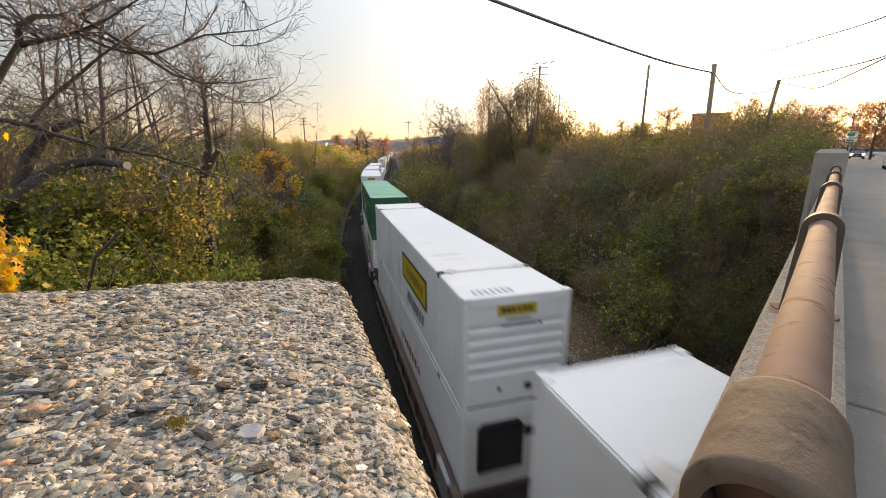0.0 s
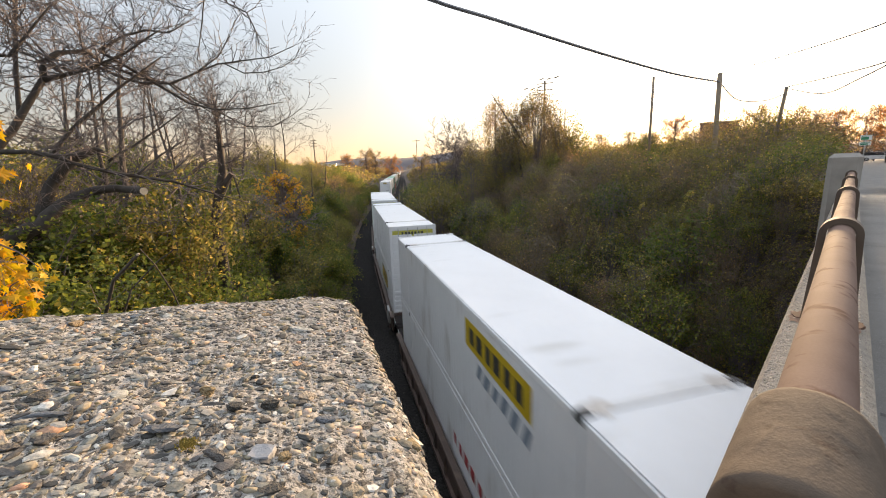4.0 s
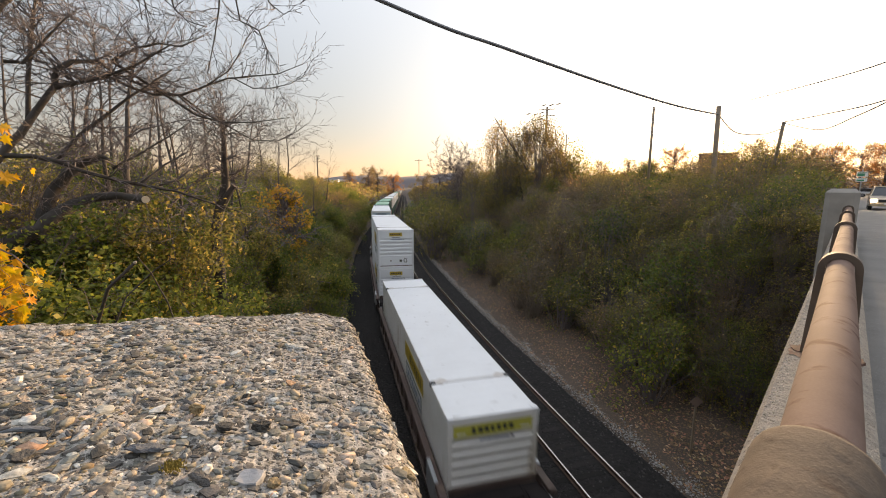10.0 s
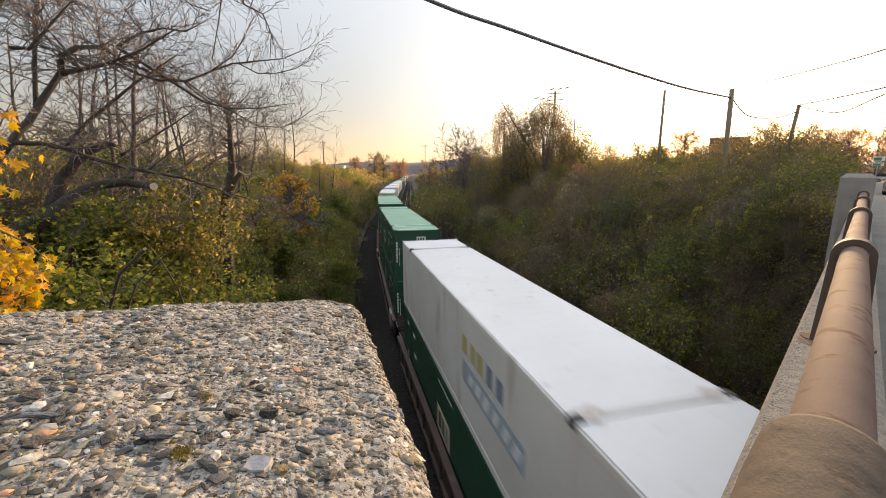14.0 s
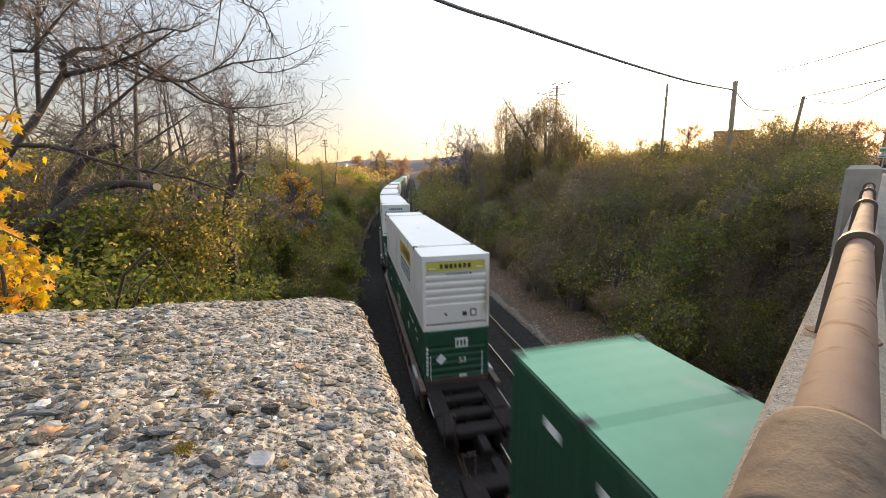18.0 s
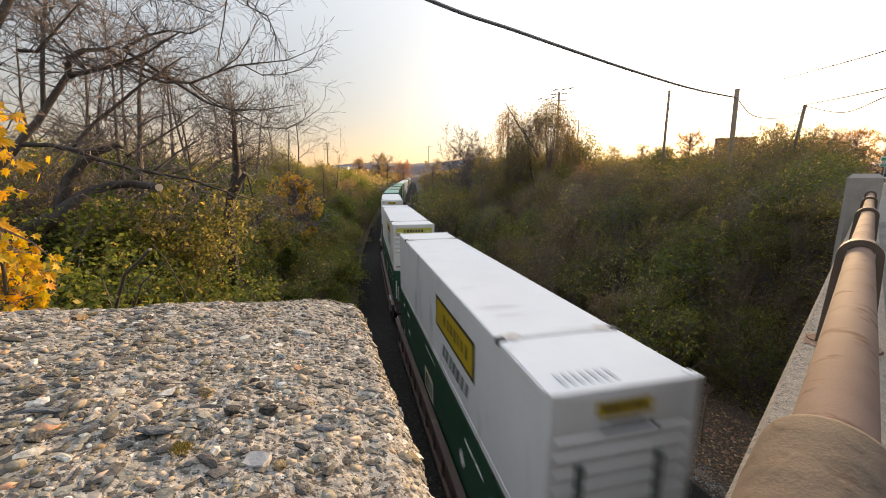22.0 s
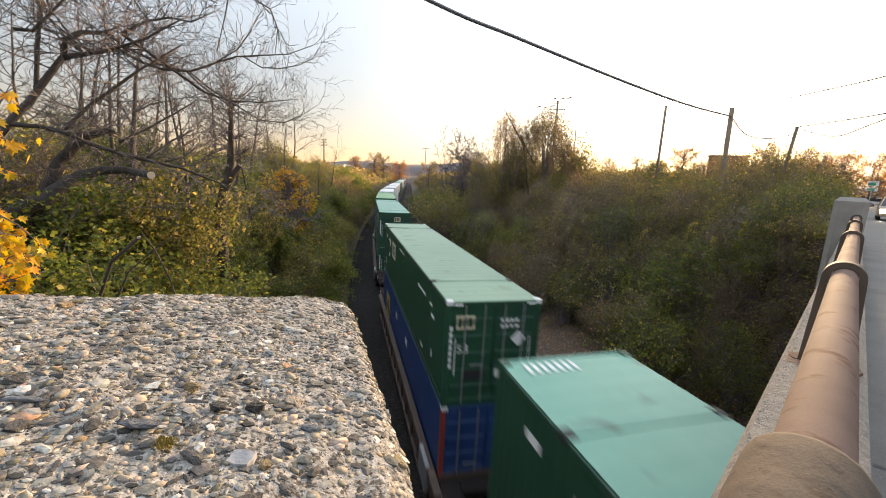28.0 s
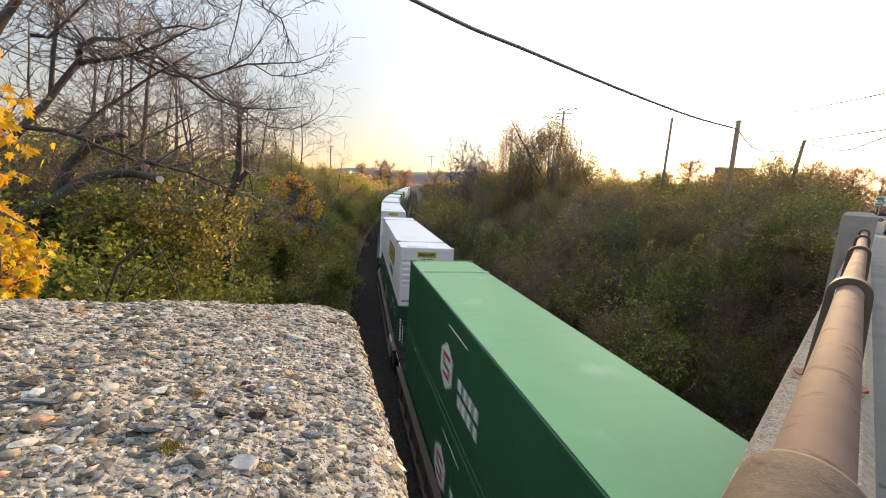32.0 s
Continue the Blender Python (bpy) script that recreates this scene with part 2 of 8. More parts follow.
M_BOW = surface("scuffed_roof_bow", (0.53, 0.515, 0.50), (0.44, 0.425, 0.41), 3, 0.55, 0.1, fine=20)
M_SMUDGE = surface("rust_washed_roof", (0.55, 0.52, 0.495), (0.38, 0.33, 0.29), 7, 0.6, 0.02, fine=30)
M_BLEACHED = surface("bleached_green_paint", (0.50, 0.60, 0.54), (0.34, 0.46, 0.39), 3, 0.6, 0.02, fine=30)
M_SIGNFRAME = surface("dark_sign_border", (0.05, 0.038, 0.02), (0.035, 0.028, 0.016), 5, 0.5, 0.02)
M_GREENINK = surface("dark_green_grey_print", (0.09, 0.12, 0.115), (0.13, 0.16, 0.155), 5, 0.6, 0.02)
M_FADEDYELLOW = surface("faded_yellow_print", (0.48, 0.40, 0.16), (0.40, 0.34, 0.17), 4, 0.6, 0.02)
M_RUST = surface("rust_streak", (0.115, 0.045, 0.024), (0.06, 0.026, 0.016), 22, 0.85, 0.2, fine=60)
M_GALV = surface("galvanised_steel", (0.42, 0.43, 0.44), (0.32, 0.33, 0.34), 3, 0.45, 0.1, metal=0.6, fine=40)
M_DARK = surface("dark_void_paint", (0.012, 0.012, 0.013), (0.02, 0.02, 0.02), 3, 0.8, 0.1)
M_CARSTEEL = surface("brown_car_steel", (0.085, 0.05, 0.038), (0.06, 0.042, 0.036), 1.5, 0.7, 0.2, fine=20, spots=(0.13, 0.09, 0.065), spot_scale=2.5, each=0.15)
# grime, plus the shadow between the cars put into the dark colour
M_CARDECK = surface("grimy_shaded_car_deck", (0.024, 0.019, 0.018), (0.014, 0.012, 0.012), 2.5, 0.9, 0.3, fine=25, spots=(0.042, 0.03, 0.025), spot_scale=4, spec=0.15)
M_WHEEL = surface("wheel_steel", (0.045, 0.038, 0.034), (0.07, 0.058, 0.05), 4, 0.6, 0.2, metal=0.5)
M_RAIL = surface("polished_rail", (0.42, 0.39, 0.36), (0.54, 0.51, 0.48), 6, 0.22, 0.05, metal=1.0)
M_RAILSIDE = surface("rusty_rail_web", (0.10, 0.055, 0.035), (0.07, 0.045, 0.035), 6, 0.85, 0.3)
M_TIE = surface("weathered_tie_wood", (0.031, 0.027, 0.025), (0.018, 0.0165, 0.016), 3, 0.95, 0.4, fine=50, each=0.25, spec=0.12)
M_BALLAST = surface("dark_oily_ballast", (0.034, 0.031, 0.029), (0.014, 0.013, 0.013), 9, 0.97, 0.9, fine=28, bump_scale=0.06, spots=(0.056, 0.052, 0.049), spot_scale=14, spot_at=0.66, spec=0.12)
M_STONE = surface("crushed_stone", (0.06, 0.057, 0.054), (0.033, 0.031, 0.03), 8, 0.95, 0.3, island=0.5, spec=0.15)
M_CONCRETE = surface("weathered_concrete", (0.40, 0.30, 0.22), (0.28, 0.215, 0.165), 5, 0.9, 0.6, fine=90, bump_scale=0.006, spots=(0.20, 0.18, 0.16), spot_scale=4, spot_at=0.58)
M_KERB = surface("rough_pebbly_kerb", (0.29, 0.25, 0.205), (0.165, 0.142, 0.12), 14, 0.95, 1.0, fine=120, bump_scale=0.012, spots=(0.10, 0.085, 0.07), spot_scale=60, spot_at=0.57)
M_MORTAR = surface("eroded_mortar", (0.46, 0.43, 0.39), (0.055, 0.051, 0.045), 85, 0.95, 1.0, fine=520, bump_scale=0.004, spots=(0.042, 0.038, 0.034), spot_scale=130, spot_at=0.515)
M_ASPHALT = surface("worn_asphalt", (0.168, 0.160, 0.148), (0.105, 0.10, 0.093), 1.6, 0.9, 0.9, fine=90, bump_scale=0.012, spots=(0.20, 0.192, 0.18), spot_scale=38, spot_at=0.62)
M_PIPE = surface("brown_pipe_paint", (0.19, 0.124, 0.10), (0.118, 0.073, 0.057), 3.4, 0.88, 0.4, spec=0.15, fine=140, spots=(0.085, 0.04, 0.027), spot_scale=8, spot_at=0.575, streak=(1.0, 1.5, 1), bump_scale=0.002)
M_COLLAR = surface("brown_cast_collar", (0.108, 0.080, 0.060), (0.066, 0.050, 0.039), 11, 0.9, 0.5, spec=0.2, fine=160, spots=(0.055, 0.036, 0.026), spot_scale=17, spot_at=0.62, bump_scale=0.003)
M_BARK = surface("grey_brown_bark", (0.07, 0.058, 0.051), (0.04, 0.033, 0.029), 9, 0.9, 0.6, fine=50, bump_scale=0.01)
M_TWIG = surface("thin_twig_bark", (0.15, 0.122, 0.12), (0.10, 0.083, 0.083), 9, 0.9, 0.0, each=0.2)
M_DRYSTEM = surface("pale_dry_stems", (0.23, 0.175, 0.135), (0.15, 0.115, 0.09), 6, 0.9, 0.0, each=0.25)
M_CUT = surface("fresh_cut_wood", (0.5, 0.42, 0.32), (0.4, 0.33, 0.25), 20, 0.8, 0.1)
# brown wood made lighter, with the haze round the skyline poles in its colour
M_POLE = surface("haze_lightened_pole_wood", (0.24, 0.185, 0.13), (0.17, 0.13, 0.095), 4, 0.85, 0.3)
# bluish grey: the sky's reflection on dark cable is put into the colour
M_WIRE = surface("sky_tinted_cable", (0.13, 0.138, 0.155), (0.095, 0.10, 0.11), 4, 0.6, 0.0)


def leafy(name, c1, c2, island=0.45, each=0.28, accent=None, accent_at=0.9):
    return surface(name, c1, c2, 1.7, 0.55, 0.0, fine=3, island=island, each=each, translucent=0.62, accent=accent, accent_at=accent_at)


M_LEAF_GREEN = leafy("green_leaves", (0.19, 0.225, 0.038), (0.07, 0.094, 0.02), accent=(0.34, 0.31, 0.045), accent_at=0.93)
M_LEAF_OLIVE = leafy("olive_leaves", (0.28, 0.24, 0.055), (0.13, 0.12, 0.036), accent=(0.42, 0.35, 0.08), accent_at=0.95)
M_LEAF_BROWN = leafy("brown_leaves", (0.27, 0.185, 0.08), (0.15, 0.108, 0.054), accent=(0.44, 0.33, 0.10), accent_at=0.95)
M_LEAF_GOLD = leafy("golden_leaves", (0.58, 0.365, 0.016), (0.46, 0.255, 0.012))
M_LEAF_SHRUBGOLD = leafy("golden_shrub_leaves", (0.54, 0.36, 0.045), (0.42, 0.27, 0.035))
M_LEAF_VINE = leafy("pale_vine_leaves", (0.46, 0.40, 0.10), (0.34, 0.30, 0.07))
M_LEAF_ORANGE = leafy("orange_leaves", (0.34, 0.17, 0.03), (0.24, 0.12, 0.025))
# brown vine leaves coloured amber: the orange backlight is put into the colour
M_LEAF_BACKLIT = leafy("backlit_vine_leaves", (0.50, 0.33, 0.09), (0.32, 0.20, 0.06))

# ---------------------------------------------------------------- mesh helpers
class Geo:
    """Vertices and faces gathered for one mesh."""

    def __init__(self):
        self.v, self.f = [], []

    def box(self, x0, y0, z0, x1, y1, z1, ch=0.0):
        """A box; ch cuts its upright and top edges."""
        b = len(self.v)
        if ch <= 0:
            self.v += [(x0, y0, z0), (x1, y0, z0), (x1, y1, z0), (x0, y1, z0), (x0, y0, z1), (x1, y0, z1), (x1, y1, z1), (x0, y1, z1)]
            self.f += [tuple(b + i for i in q) for q in ((3, 2, 1, 0), (4, 5, 6, 7), (0, 1, 5, 4), (1, 2, 6, 5), (2, 3, 7, 6), (3, 0, 4, 7))]
            return self
        rings = []
        for z, e in ((z0, 0), (z1 - ch, 0), (z1, ch)):
            r = len(self.v)
            c = ch
            self.v += [(x0 + c + e * .4, y0 + e, z), (x1 - c - e * .4, y0 + e, z), (x1 - e, y0 + c + e * .4, z), (x1 - e, y1 - c - e * .4, z),
                       (x1 - c - e * .4, y1 - e, z), (x0 + c + e * .4, y1 - e, z), (x0 + e, y1 - c - e * .4, z), (x0 + e, y0 + c + e * .4, z)]
            rings.append(r)
        for a, c in zip(rings, rings[1:]):
            self.f += [(a + i, a + (i + 1) % 8, c + (i + 1) % 8, c + i) for i in range(8)]
        self.f += [tuple(rings[0] + i for i in range(7, -1, -1)), tuple(rings[2] + i for i in range(8))]
        return self

    def tube(self, pts, radii, n=6, caps=True):
        """A tube through points with a radius at each."""
        pts = [Vector(p) for p in pts]
        base = len(self.v)
        ref = Vector((0.31, 0.17, 0.94))
        for i, p in enumerate(pts):
            d = (pts[min(i + 1, len(pts) - 1)] - pts[max(i - 1, 0)]).normalized()
            a = d.cross(ref)
            if a.length < 0.1:
                a = d.cross(Vector((1, 0, 0)))
            a.normalize()
            b = d.cross(a)
            for j in range(n):
                w = 2 * math.pi * j / n
                self.v.append(tuple(p + (a * math.cos(w) + b * math.sin(w)) * radii[i]))
        for i in range(len(pts) - 1):
            for j in range(n):
                q = base + i * n
                self.f.append((q + j, q + (j + 1) % n, q + n + (j + 1) % n, q + n + j))
        if caps:
            self.f += [tuple(base + j for j in range(n - 1, -1, -1)), tuple(base + (len(pts) - 1) * n + j for j in range(n))]
        return self

    def quad(self, a, b, c, d):
        k = len(self.v)
        self.v += [tuple(a), tuple(b), tuple(c), tuple(d)]
        self.f.append((k, k + 1, k + 2, k + 3))
        return self

    def mesh(self, name, material, smooth=False):
        me = bpy.data.meshes.new(name)
        me.from_pydata(self.v, [], self.f)
        me.materials.append(material)
        if smooth:
            me.polygons.foreach_set("use_smooth", [True] * len(me.polygons))
        me.update()
        return me


def part(name, geo, material, parent, label="", smooth=False):
    """One mesh object under a thing or a part."""
    ob = new(name, geo.mesh(name, material, smooth))
    ob.parent = parent
    if label:
        tagged(ob, label)
    return ob


def thing(name, label, category, group="", kind="", m=None):
    ob = new(name)
    ob.empty_display_size = 0.2
    if m is not None:
        ob.matrix_basis = m
    return tagged(ob, label, category, group, kind)


def solid(name, geo, material, label, category="", group="", kind="", smooth=False):
    return tagged(new(name, geo.mesh(name, material, smooth)), label, category, group, kind)


# ---------------------------------------------------------------- plan: the line of the railway
HEAD_S = (-60.0, 0.0, 20.0, 40.0, 60.0, 80.0, 110.0, 160.0, 600.0)
HEAD_A = (-18.4, -16.0, -13.2, -10.6, -8.2, -6.65, -5.75, -5.7, -5.6)
LINE_S = np.arange(-460.0, 900.0, 0.5)
_a = np.radians(np.interp(LINE_S + 0.25, HEAD_S, HEAD_A))
LINE_A = np.radians(np.interp(LINE_S, HEAD_S, HEAD_A))
_x = np.concatenate([[0], np.cumsum(np.sin(_a) * 0.5)[:-1]])
_y = np.concatenate([[0], np.cumsum(np.cos(_a) * 0.5)[:-1]])
_i0 = int(460 / 0.5)
LINE_X, LINE_Y = _x - _x[_i0] + 2.0, _y - _y[_i0] + 8.0
SECOND = 3.87                      # second track, to the right of the first
EYE_Z = 9.23
ROAD_Z = EYE_Z - 1.31 - 0.22       # road on the bridge
KERB_Z = EYE_Z - 1.31
RA = radians(45.0)
ALONG = Vector((math.sin(RA), math.cos(RA), 0))
ACROSS = Vector((math.cos(RA), -math.sin(RA), 0))


def on_line(s, u=0.0, z=0.0):
    """A point s metres along the railway and u metres to its right."""
    x, y, a = np.interp(s, LINE_S, LINE_X), np.interp(s, LINE_S, LINE_Y), np.interp(s, LINE_S, LINE_A)
    return Vector((x + u * math.cos(a), y - u * math.sin(a), z))


def to_line(px, py):
    """(u, s) of points in the plan."""
    px, py = np.atleast_1d(px).astype(float), np.atleast_1d(py).astype(float)
    sx, sy, sa, ss = LINE_X[::6], LINE_Y[::6], LINE_A[::6], LINE_S[::6]
    u, s = np.empty(px.shape), np.empty(px.shape)
    for c in range(0, len(px), 4000):
        q = slice(c, c + 4000)
        i = np.argmin((px[q, None] - sx) ** 2 + (py[q, None] - sy) ** 2, axis=1)
        dx, dy = px[q] - sx[i], py[q] - sy[i]
        u[q] = dx * np.cos(sa[i]) - dy * np.sin(sa[i])
        s[q] = ss[i] + dx * np.sin(sa[i]) + dy * np.cos(sa[i])
    return u, s


BANK_U = (-900, -120, -40, -22, -13, -9, -5.2, -4.2, -3.2, -2.5, 6.4, 7.2, 9.2, 11.5, 17.5, 26, 42, 70, 160, 900)
BANK_Z = (9.0, 7.4, 7.0, 6.8, 6.2, 4.4, 0.3, -0.3, -0.5, -0.27, -0.27, -0.5, -0.35, 0.3, 5.2, 7.2, 8.6, 10.0, 13.5, 16.0)


def ground_z(px, py):
    u, s = to_line(px, py)
    px, py = np.atleast_1d(px), np.atleast_1d(py)
    z = np.interp(u, BANK_U, BANK_Z)
    off = (np.abs(u - 2) > 9)
    z = z + off * 0.25 * np.sin(px * 0.31 + 1) * np.cos(py * 0.27) + off * 0.12 * np.sin(px * 0.9) * np.sin(py * 0.8 + 2)
    # road embankment on both sides of the cutting
    al, ac = px * ALONG.x + py * ALONG.y, px * ACROSS.x + py * ACROSS.y
    near = np.clip(1 - np.maximum(np.abs(ac - 4.5) - 5.5, 0) / 6.0, 0, 1)
    ends = np.clip((al - 17.0) / 4.6, 0, 1) + np.clip((-1.0 - al) / 1.5, 0, 1)
    w = near * np.clip(ends, 0, 1) * np.clip((np.abs(u - 3.2) - 7.6) / 3.5, 0, 1)
    return z * (1 - w) + (ROAD_Z - 0.12) * w


# ---------------------------------------------------------------- ground
def build_ground():
    def axis(fine_a, fine_b, step, far):
        mid = list(np.arange(fine_a, fine_b + 1e-6, step))
        out, g = [], step
        p = fine_b
        while p < far:
            g *= 1.22
            p += g
            out.append(p)
        lo, g, p = [], step, fine_a
        while p > -far:
            g *= 1.22
            p -= g
            lo.append(p)
        return np.array(lo[::-1] + mid + out)
    xs, ys = axis(-34, 46, 0.8, 3200), axis(-16, 100, 0.8, 3200)
    gx, gy = np.meshgrid(xs, ys)
    gz = ground_z(gx.ravel(), gy.ravel())
    g = Geo()
    g.v = list(zip(gx.ravel().tolist(), gy.ravel().tolist(), gz.tolist()))
    nx = len(xs)
    g.f = [(j * nx + i, j * nx + i + 1, (j + 1) * nx + i + 1, (j + 1) * nx + i) for j in range(len(ys) - 1) for i in range(nx - 1)]
    m = surface("leaf_strewn_soil", (0.082, 0.057, 0.041), (0.04, 0.03, 0.024), 0.7, 0.95, 0.8, fine=11, bump_scale=0.05, spots=(0.16, 0.10, 0.06), spot_scale=16, spot_at=0.54)
    return solid("ground", g, m, "brown leaf-strewn soil of the railway cutting", "ground", kind="structure", smooth=True)


build_ground()


def strip(name, u0, u1, z, s0, s1, step, material, label, category, thick=0.3, kind="structure"):
    """A bed that follows the railway, with sloping shoulders."""
    g = Geo()
    ss = np.arange(s0, s1 + 1e-6, step)
    prof = ((u0 - 0.5, z - thick), (u0, z), (u0 * 0.5 + u1 * 0.5, z), (u1, z), (u1 + 0.5, z - thick))
    for s in ss:
        for u, zz in prof:
            g.v.append(tuple(on_line(s, u, zz)))
    n = len(prof)
    for i in range(len(ss) - 1):
        g.f += [(i * n + j, i * n + j + 1, (i + 1) * n + j + 1, (i + 1) * n + j) for j in range(n - 1)]
    return solid(name, g, material, label, category, kind=kind)


strip("ballast_bed", -3.5, 6.1, -0.19, -120, 600, 3.0, M_BALLAST, "dark grey crushed-stone ballast under both tracks", "ballast")


def build_rails():
    for u, lab in ((0.0, "steel running rail under the freight train"), (SECOND, "polished steel rail of the empty track")):
        for side in (-0.7525, 0.7525):
            r = thing("rail", lab, "rail", "rails of the double track", "structure")
            for nm, prof, mat in (("rail_head", ((-0.025, -0.01), (-0.025, -0.004), (-0.02, 0), (0.02, 0), (0.025, -0.004), (0.025, -0.01)), M_RAIL),
                                  ("rail_web", ((-0.07, -0.17), (-0.07, -0.155), (-0.012, -0.13), (-0.012, -0.04), (-0.036, -0.034), (-0.036, -0.008), (0.036, -0.008), (0.036, -0.034), (0.012, -0.04), (0.012, -0.13), (0.07, -0.155), (0.07, -0.17)), M_RAILSIDE)):
                g = Geo()
                ss = np.concatenate([np.arange(-120, 120, 2.0), np.arange(120, 601, 10.0)])
                for s in ss:
                    for du, z in prof:
                        g.v.append(tuple(on_line(s, u + side + du, z)))
                n = len(prof)
                for i in range(len(ss) - 1):
                    g.f += [(i * n + j, i * n + (j + 1) % n, (i + 1) * n + (j + 1) % n, (i + 1) * n + j) for j in range(n)]
                part(nm, g, mat, r)


build_rails()


def build_ties():
    """Sleepers of the empty track, singly where the camera sees them near, joined beyond."""
    bed = thing("sleepers", "dark weathered timber sleepers bedded in ballast", "sleeper", kind="structure")
    g = Geo().box(-1.3, -0.115, -0.16, 1.3, 0.115, 0.0, 0.012)
    me = g.mesh("sleeper", M_TIE)
    rng = random.Random(3)
    far = Geo()
    for k in range(-40, 700):
        s = k * 0.52
        a = np.interp(s, LINE_S, LINE_A)
        for u in ((SECOND,) if k < 150 else (SECOND, 0.0)):
            p = on_line(s, u + rng.uniform(-0.04, 0.04), -0.182)
            if -8 < s < 62:
                ob = new("sleeper", me)
                ob.parent = bed
                ob.matrix_basis = Matrix.Translation(p) @ Matrix.Rotation(-a + rng.uniform(-0.02, 0.02), 4, "Z")
            else:
                c, d = Vector((math.cos(a), -math.sin(a), 0)) * 1.3, Vector((math.sin(a), math.cos(a), 0)) * 0.115
                far.quad(p - c - d, p + c - d, p + c + d, p - c + d)
    tagged(part("sleepers_beyond", far, M_TIE, bed), kind="stuff")
    # loose stones on the bed
    st = Geo()
    rng = random.Random(5)
    for _ in range(9000):
        s = rng.uniform(2, 60) if rng.random() < 0.8 else rng.uniform(60, 130)
        u = rng.uniform(1.7, 6.5) if rng.random() < 0.75 else rng.uniform(-2.8, -1.5)
        p = on_line(s, u, -0.19 if u < 6.1 else -0.25)
        r = rng.uniform(0.025, 0.06)
        k = len(st.v)
        st.v += [(p.x + r * rng.uniform(.6, 1.2) * cx, p.y + r * rng.uniform(.6, 1.2) * cy, p.z + r * rng.uniform(.5, 1) * cz)
                 for cx, cy, cz in ((1, 0, 0), (0, 1, 0), (-1, 0, 0), (0, -1, 0), (0, 0, 1.1))]
        st.f += [(k, k + 1, k + 4), (k + 1, k + 2, k + 4), (k + 2, k + 3, k + 4), (k + 3, k, k + 4)]
    solid("ballast_stones", st, M_STONE, "loose grey crushed stones on the track bed", "stones", kind="stuff")


build_ties()


def build_verge():
    """Fallen leaves and pale gravel on the verge beside the empty track."""
    rng = random.Random(15)
    for nm, mat, n, lab in (("fallen_leaves", surface("dry_fallen_leaves", (0.24, 0.13, 0.06), (0.15, 0.085, 0.045), 3, 0.8, 0, island=0.5), 13000, "brown fallen leaves on the verge"),
                            ("pale_leaves", surface("pale_fallen_leaves", (0.36, 0.25, 0.13), (0.26, 0.18, 0.1), 3, 0.8, 0, island=0.4), 2600, "pale dry leaves on the verge")):
        g = Geo()
        ps = []
        for _ in range(n):
            s = 58 * rng.random() ** 1.3
            u = rng.gauss(9.2, 1.5) if rng.random() < 0.8 else rng.uniform(6.6, 13)
            u = max(6.7, u)
            p = on_line(s, u)
            ps.append(p)
        zs = ground_z(np.array([p.x for p in ps]), np.array([p.y for p in ps]))
        for p, z in zip(ps, zs):
            r, a = rng.uniform(0.03, 0.085), rng.uniform(0, 6.28)
            d, e = Vector((math.cos(a), math.sin(a), rng.uniform(-.4, .5))) * r, Vector((-math.sin(a), math.cos(a), rng.uniform(-.4, .5))) * r * 0.6
            c = Vector((p.x, p.y, z + 0.03))
            g.quad(c - d, c - e, c + d, c + e)
        solid(nm, g, mat, lab, "leaves", kind="stuff")
    g = Geo()
    for _ in range(9000):
        s = 46 * rng.random() ** 1.2
        u = rng.gauss(6.9, 0.42) if s < 18 else rng.gauss(6.7, 0.3)
        p = on_line(s, u, -0.255 - 0.23 * min(1.0, max(0.0, (u - 6.4) / 0.8)))
        r = rng.uniform(0.02, 0.05)
        k = len(g.v)
        g.v += [(p.x + r * rng.uniform(.6, 1.2) * cx, p.y + r * rng.uniform(.6, 1.2) * cy, p.z + r * rng.uniform(.5, 1) * cz) for cx, cy, cz in ((1, 0, 0), (0, 1, 0), (-1, 0, 0), (0, -1, 0), (0, 0, 1.1))]
        g.f += [(k, k + 1, k + 4), (k + 1, k + 2, k + 4), (k + 2, k + 3, k + 4), (k + 3, k, k + 4)]
    solid("verge_gravel", g, surface("pale_gravel", (0.26, 0.25, 0.235), (0.17, 0.162, 0.15), 8, 0.9, 0.2, island=0.5), "pale grey gravel along the ballast edge", "gravel", kind="stuff")


build_verge()

# ---------------------------------------------------------------- train
CL, CW, CH = 16.154, 2.591, 2.896      # 53-foot domestic container
HW = CW / 2


def lettering(name, text, size, at, material, parent):
    """Flat letters that face -y."""
    cu = bpy.data.curves.new(name, "FONT")
    cu.body, cu.size = text, size
    tmp = bpy.data.objects.new(name, cu)
    me = bpy.data.meshes.new_from_object(tmp)
    bpy.data.objects.remove(tmp)
    me.transform(pose(*at, 90, 0, 0))
    me.materials.clear()
    me.materials.append(material)
    ob = new(name, me)
    ob.parent = parent
    return ob


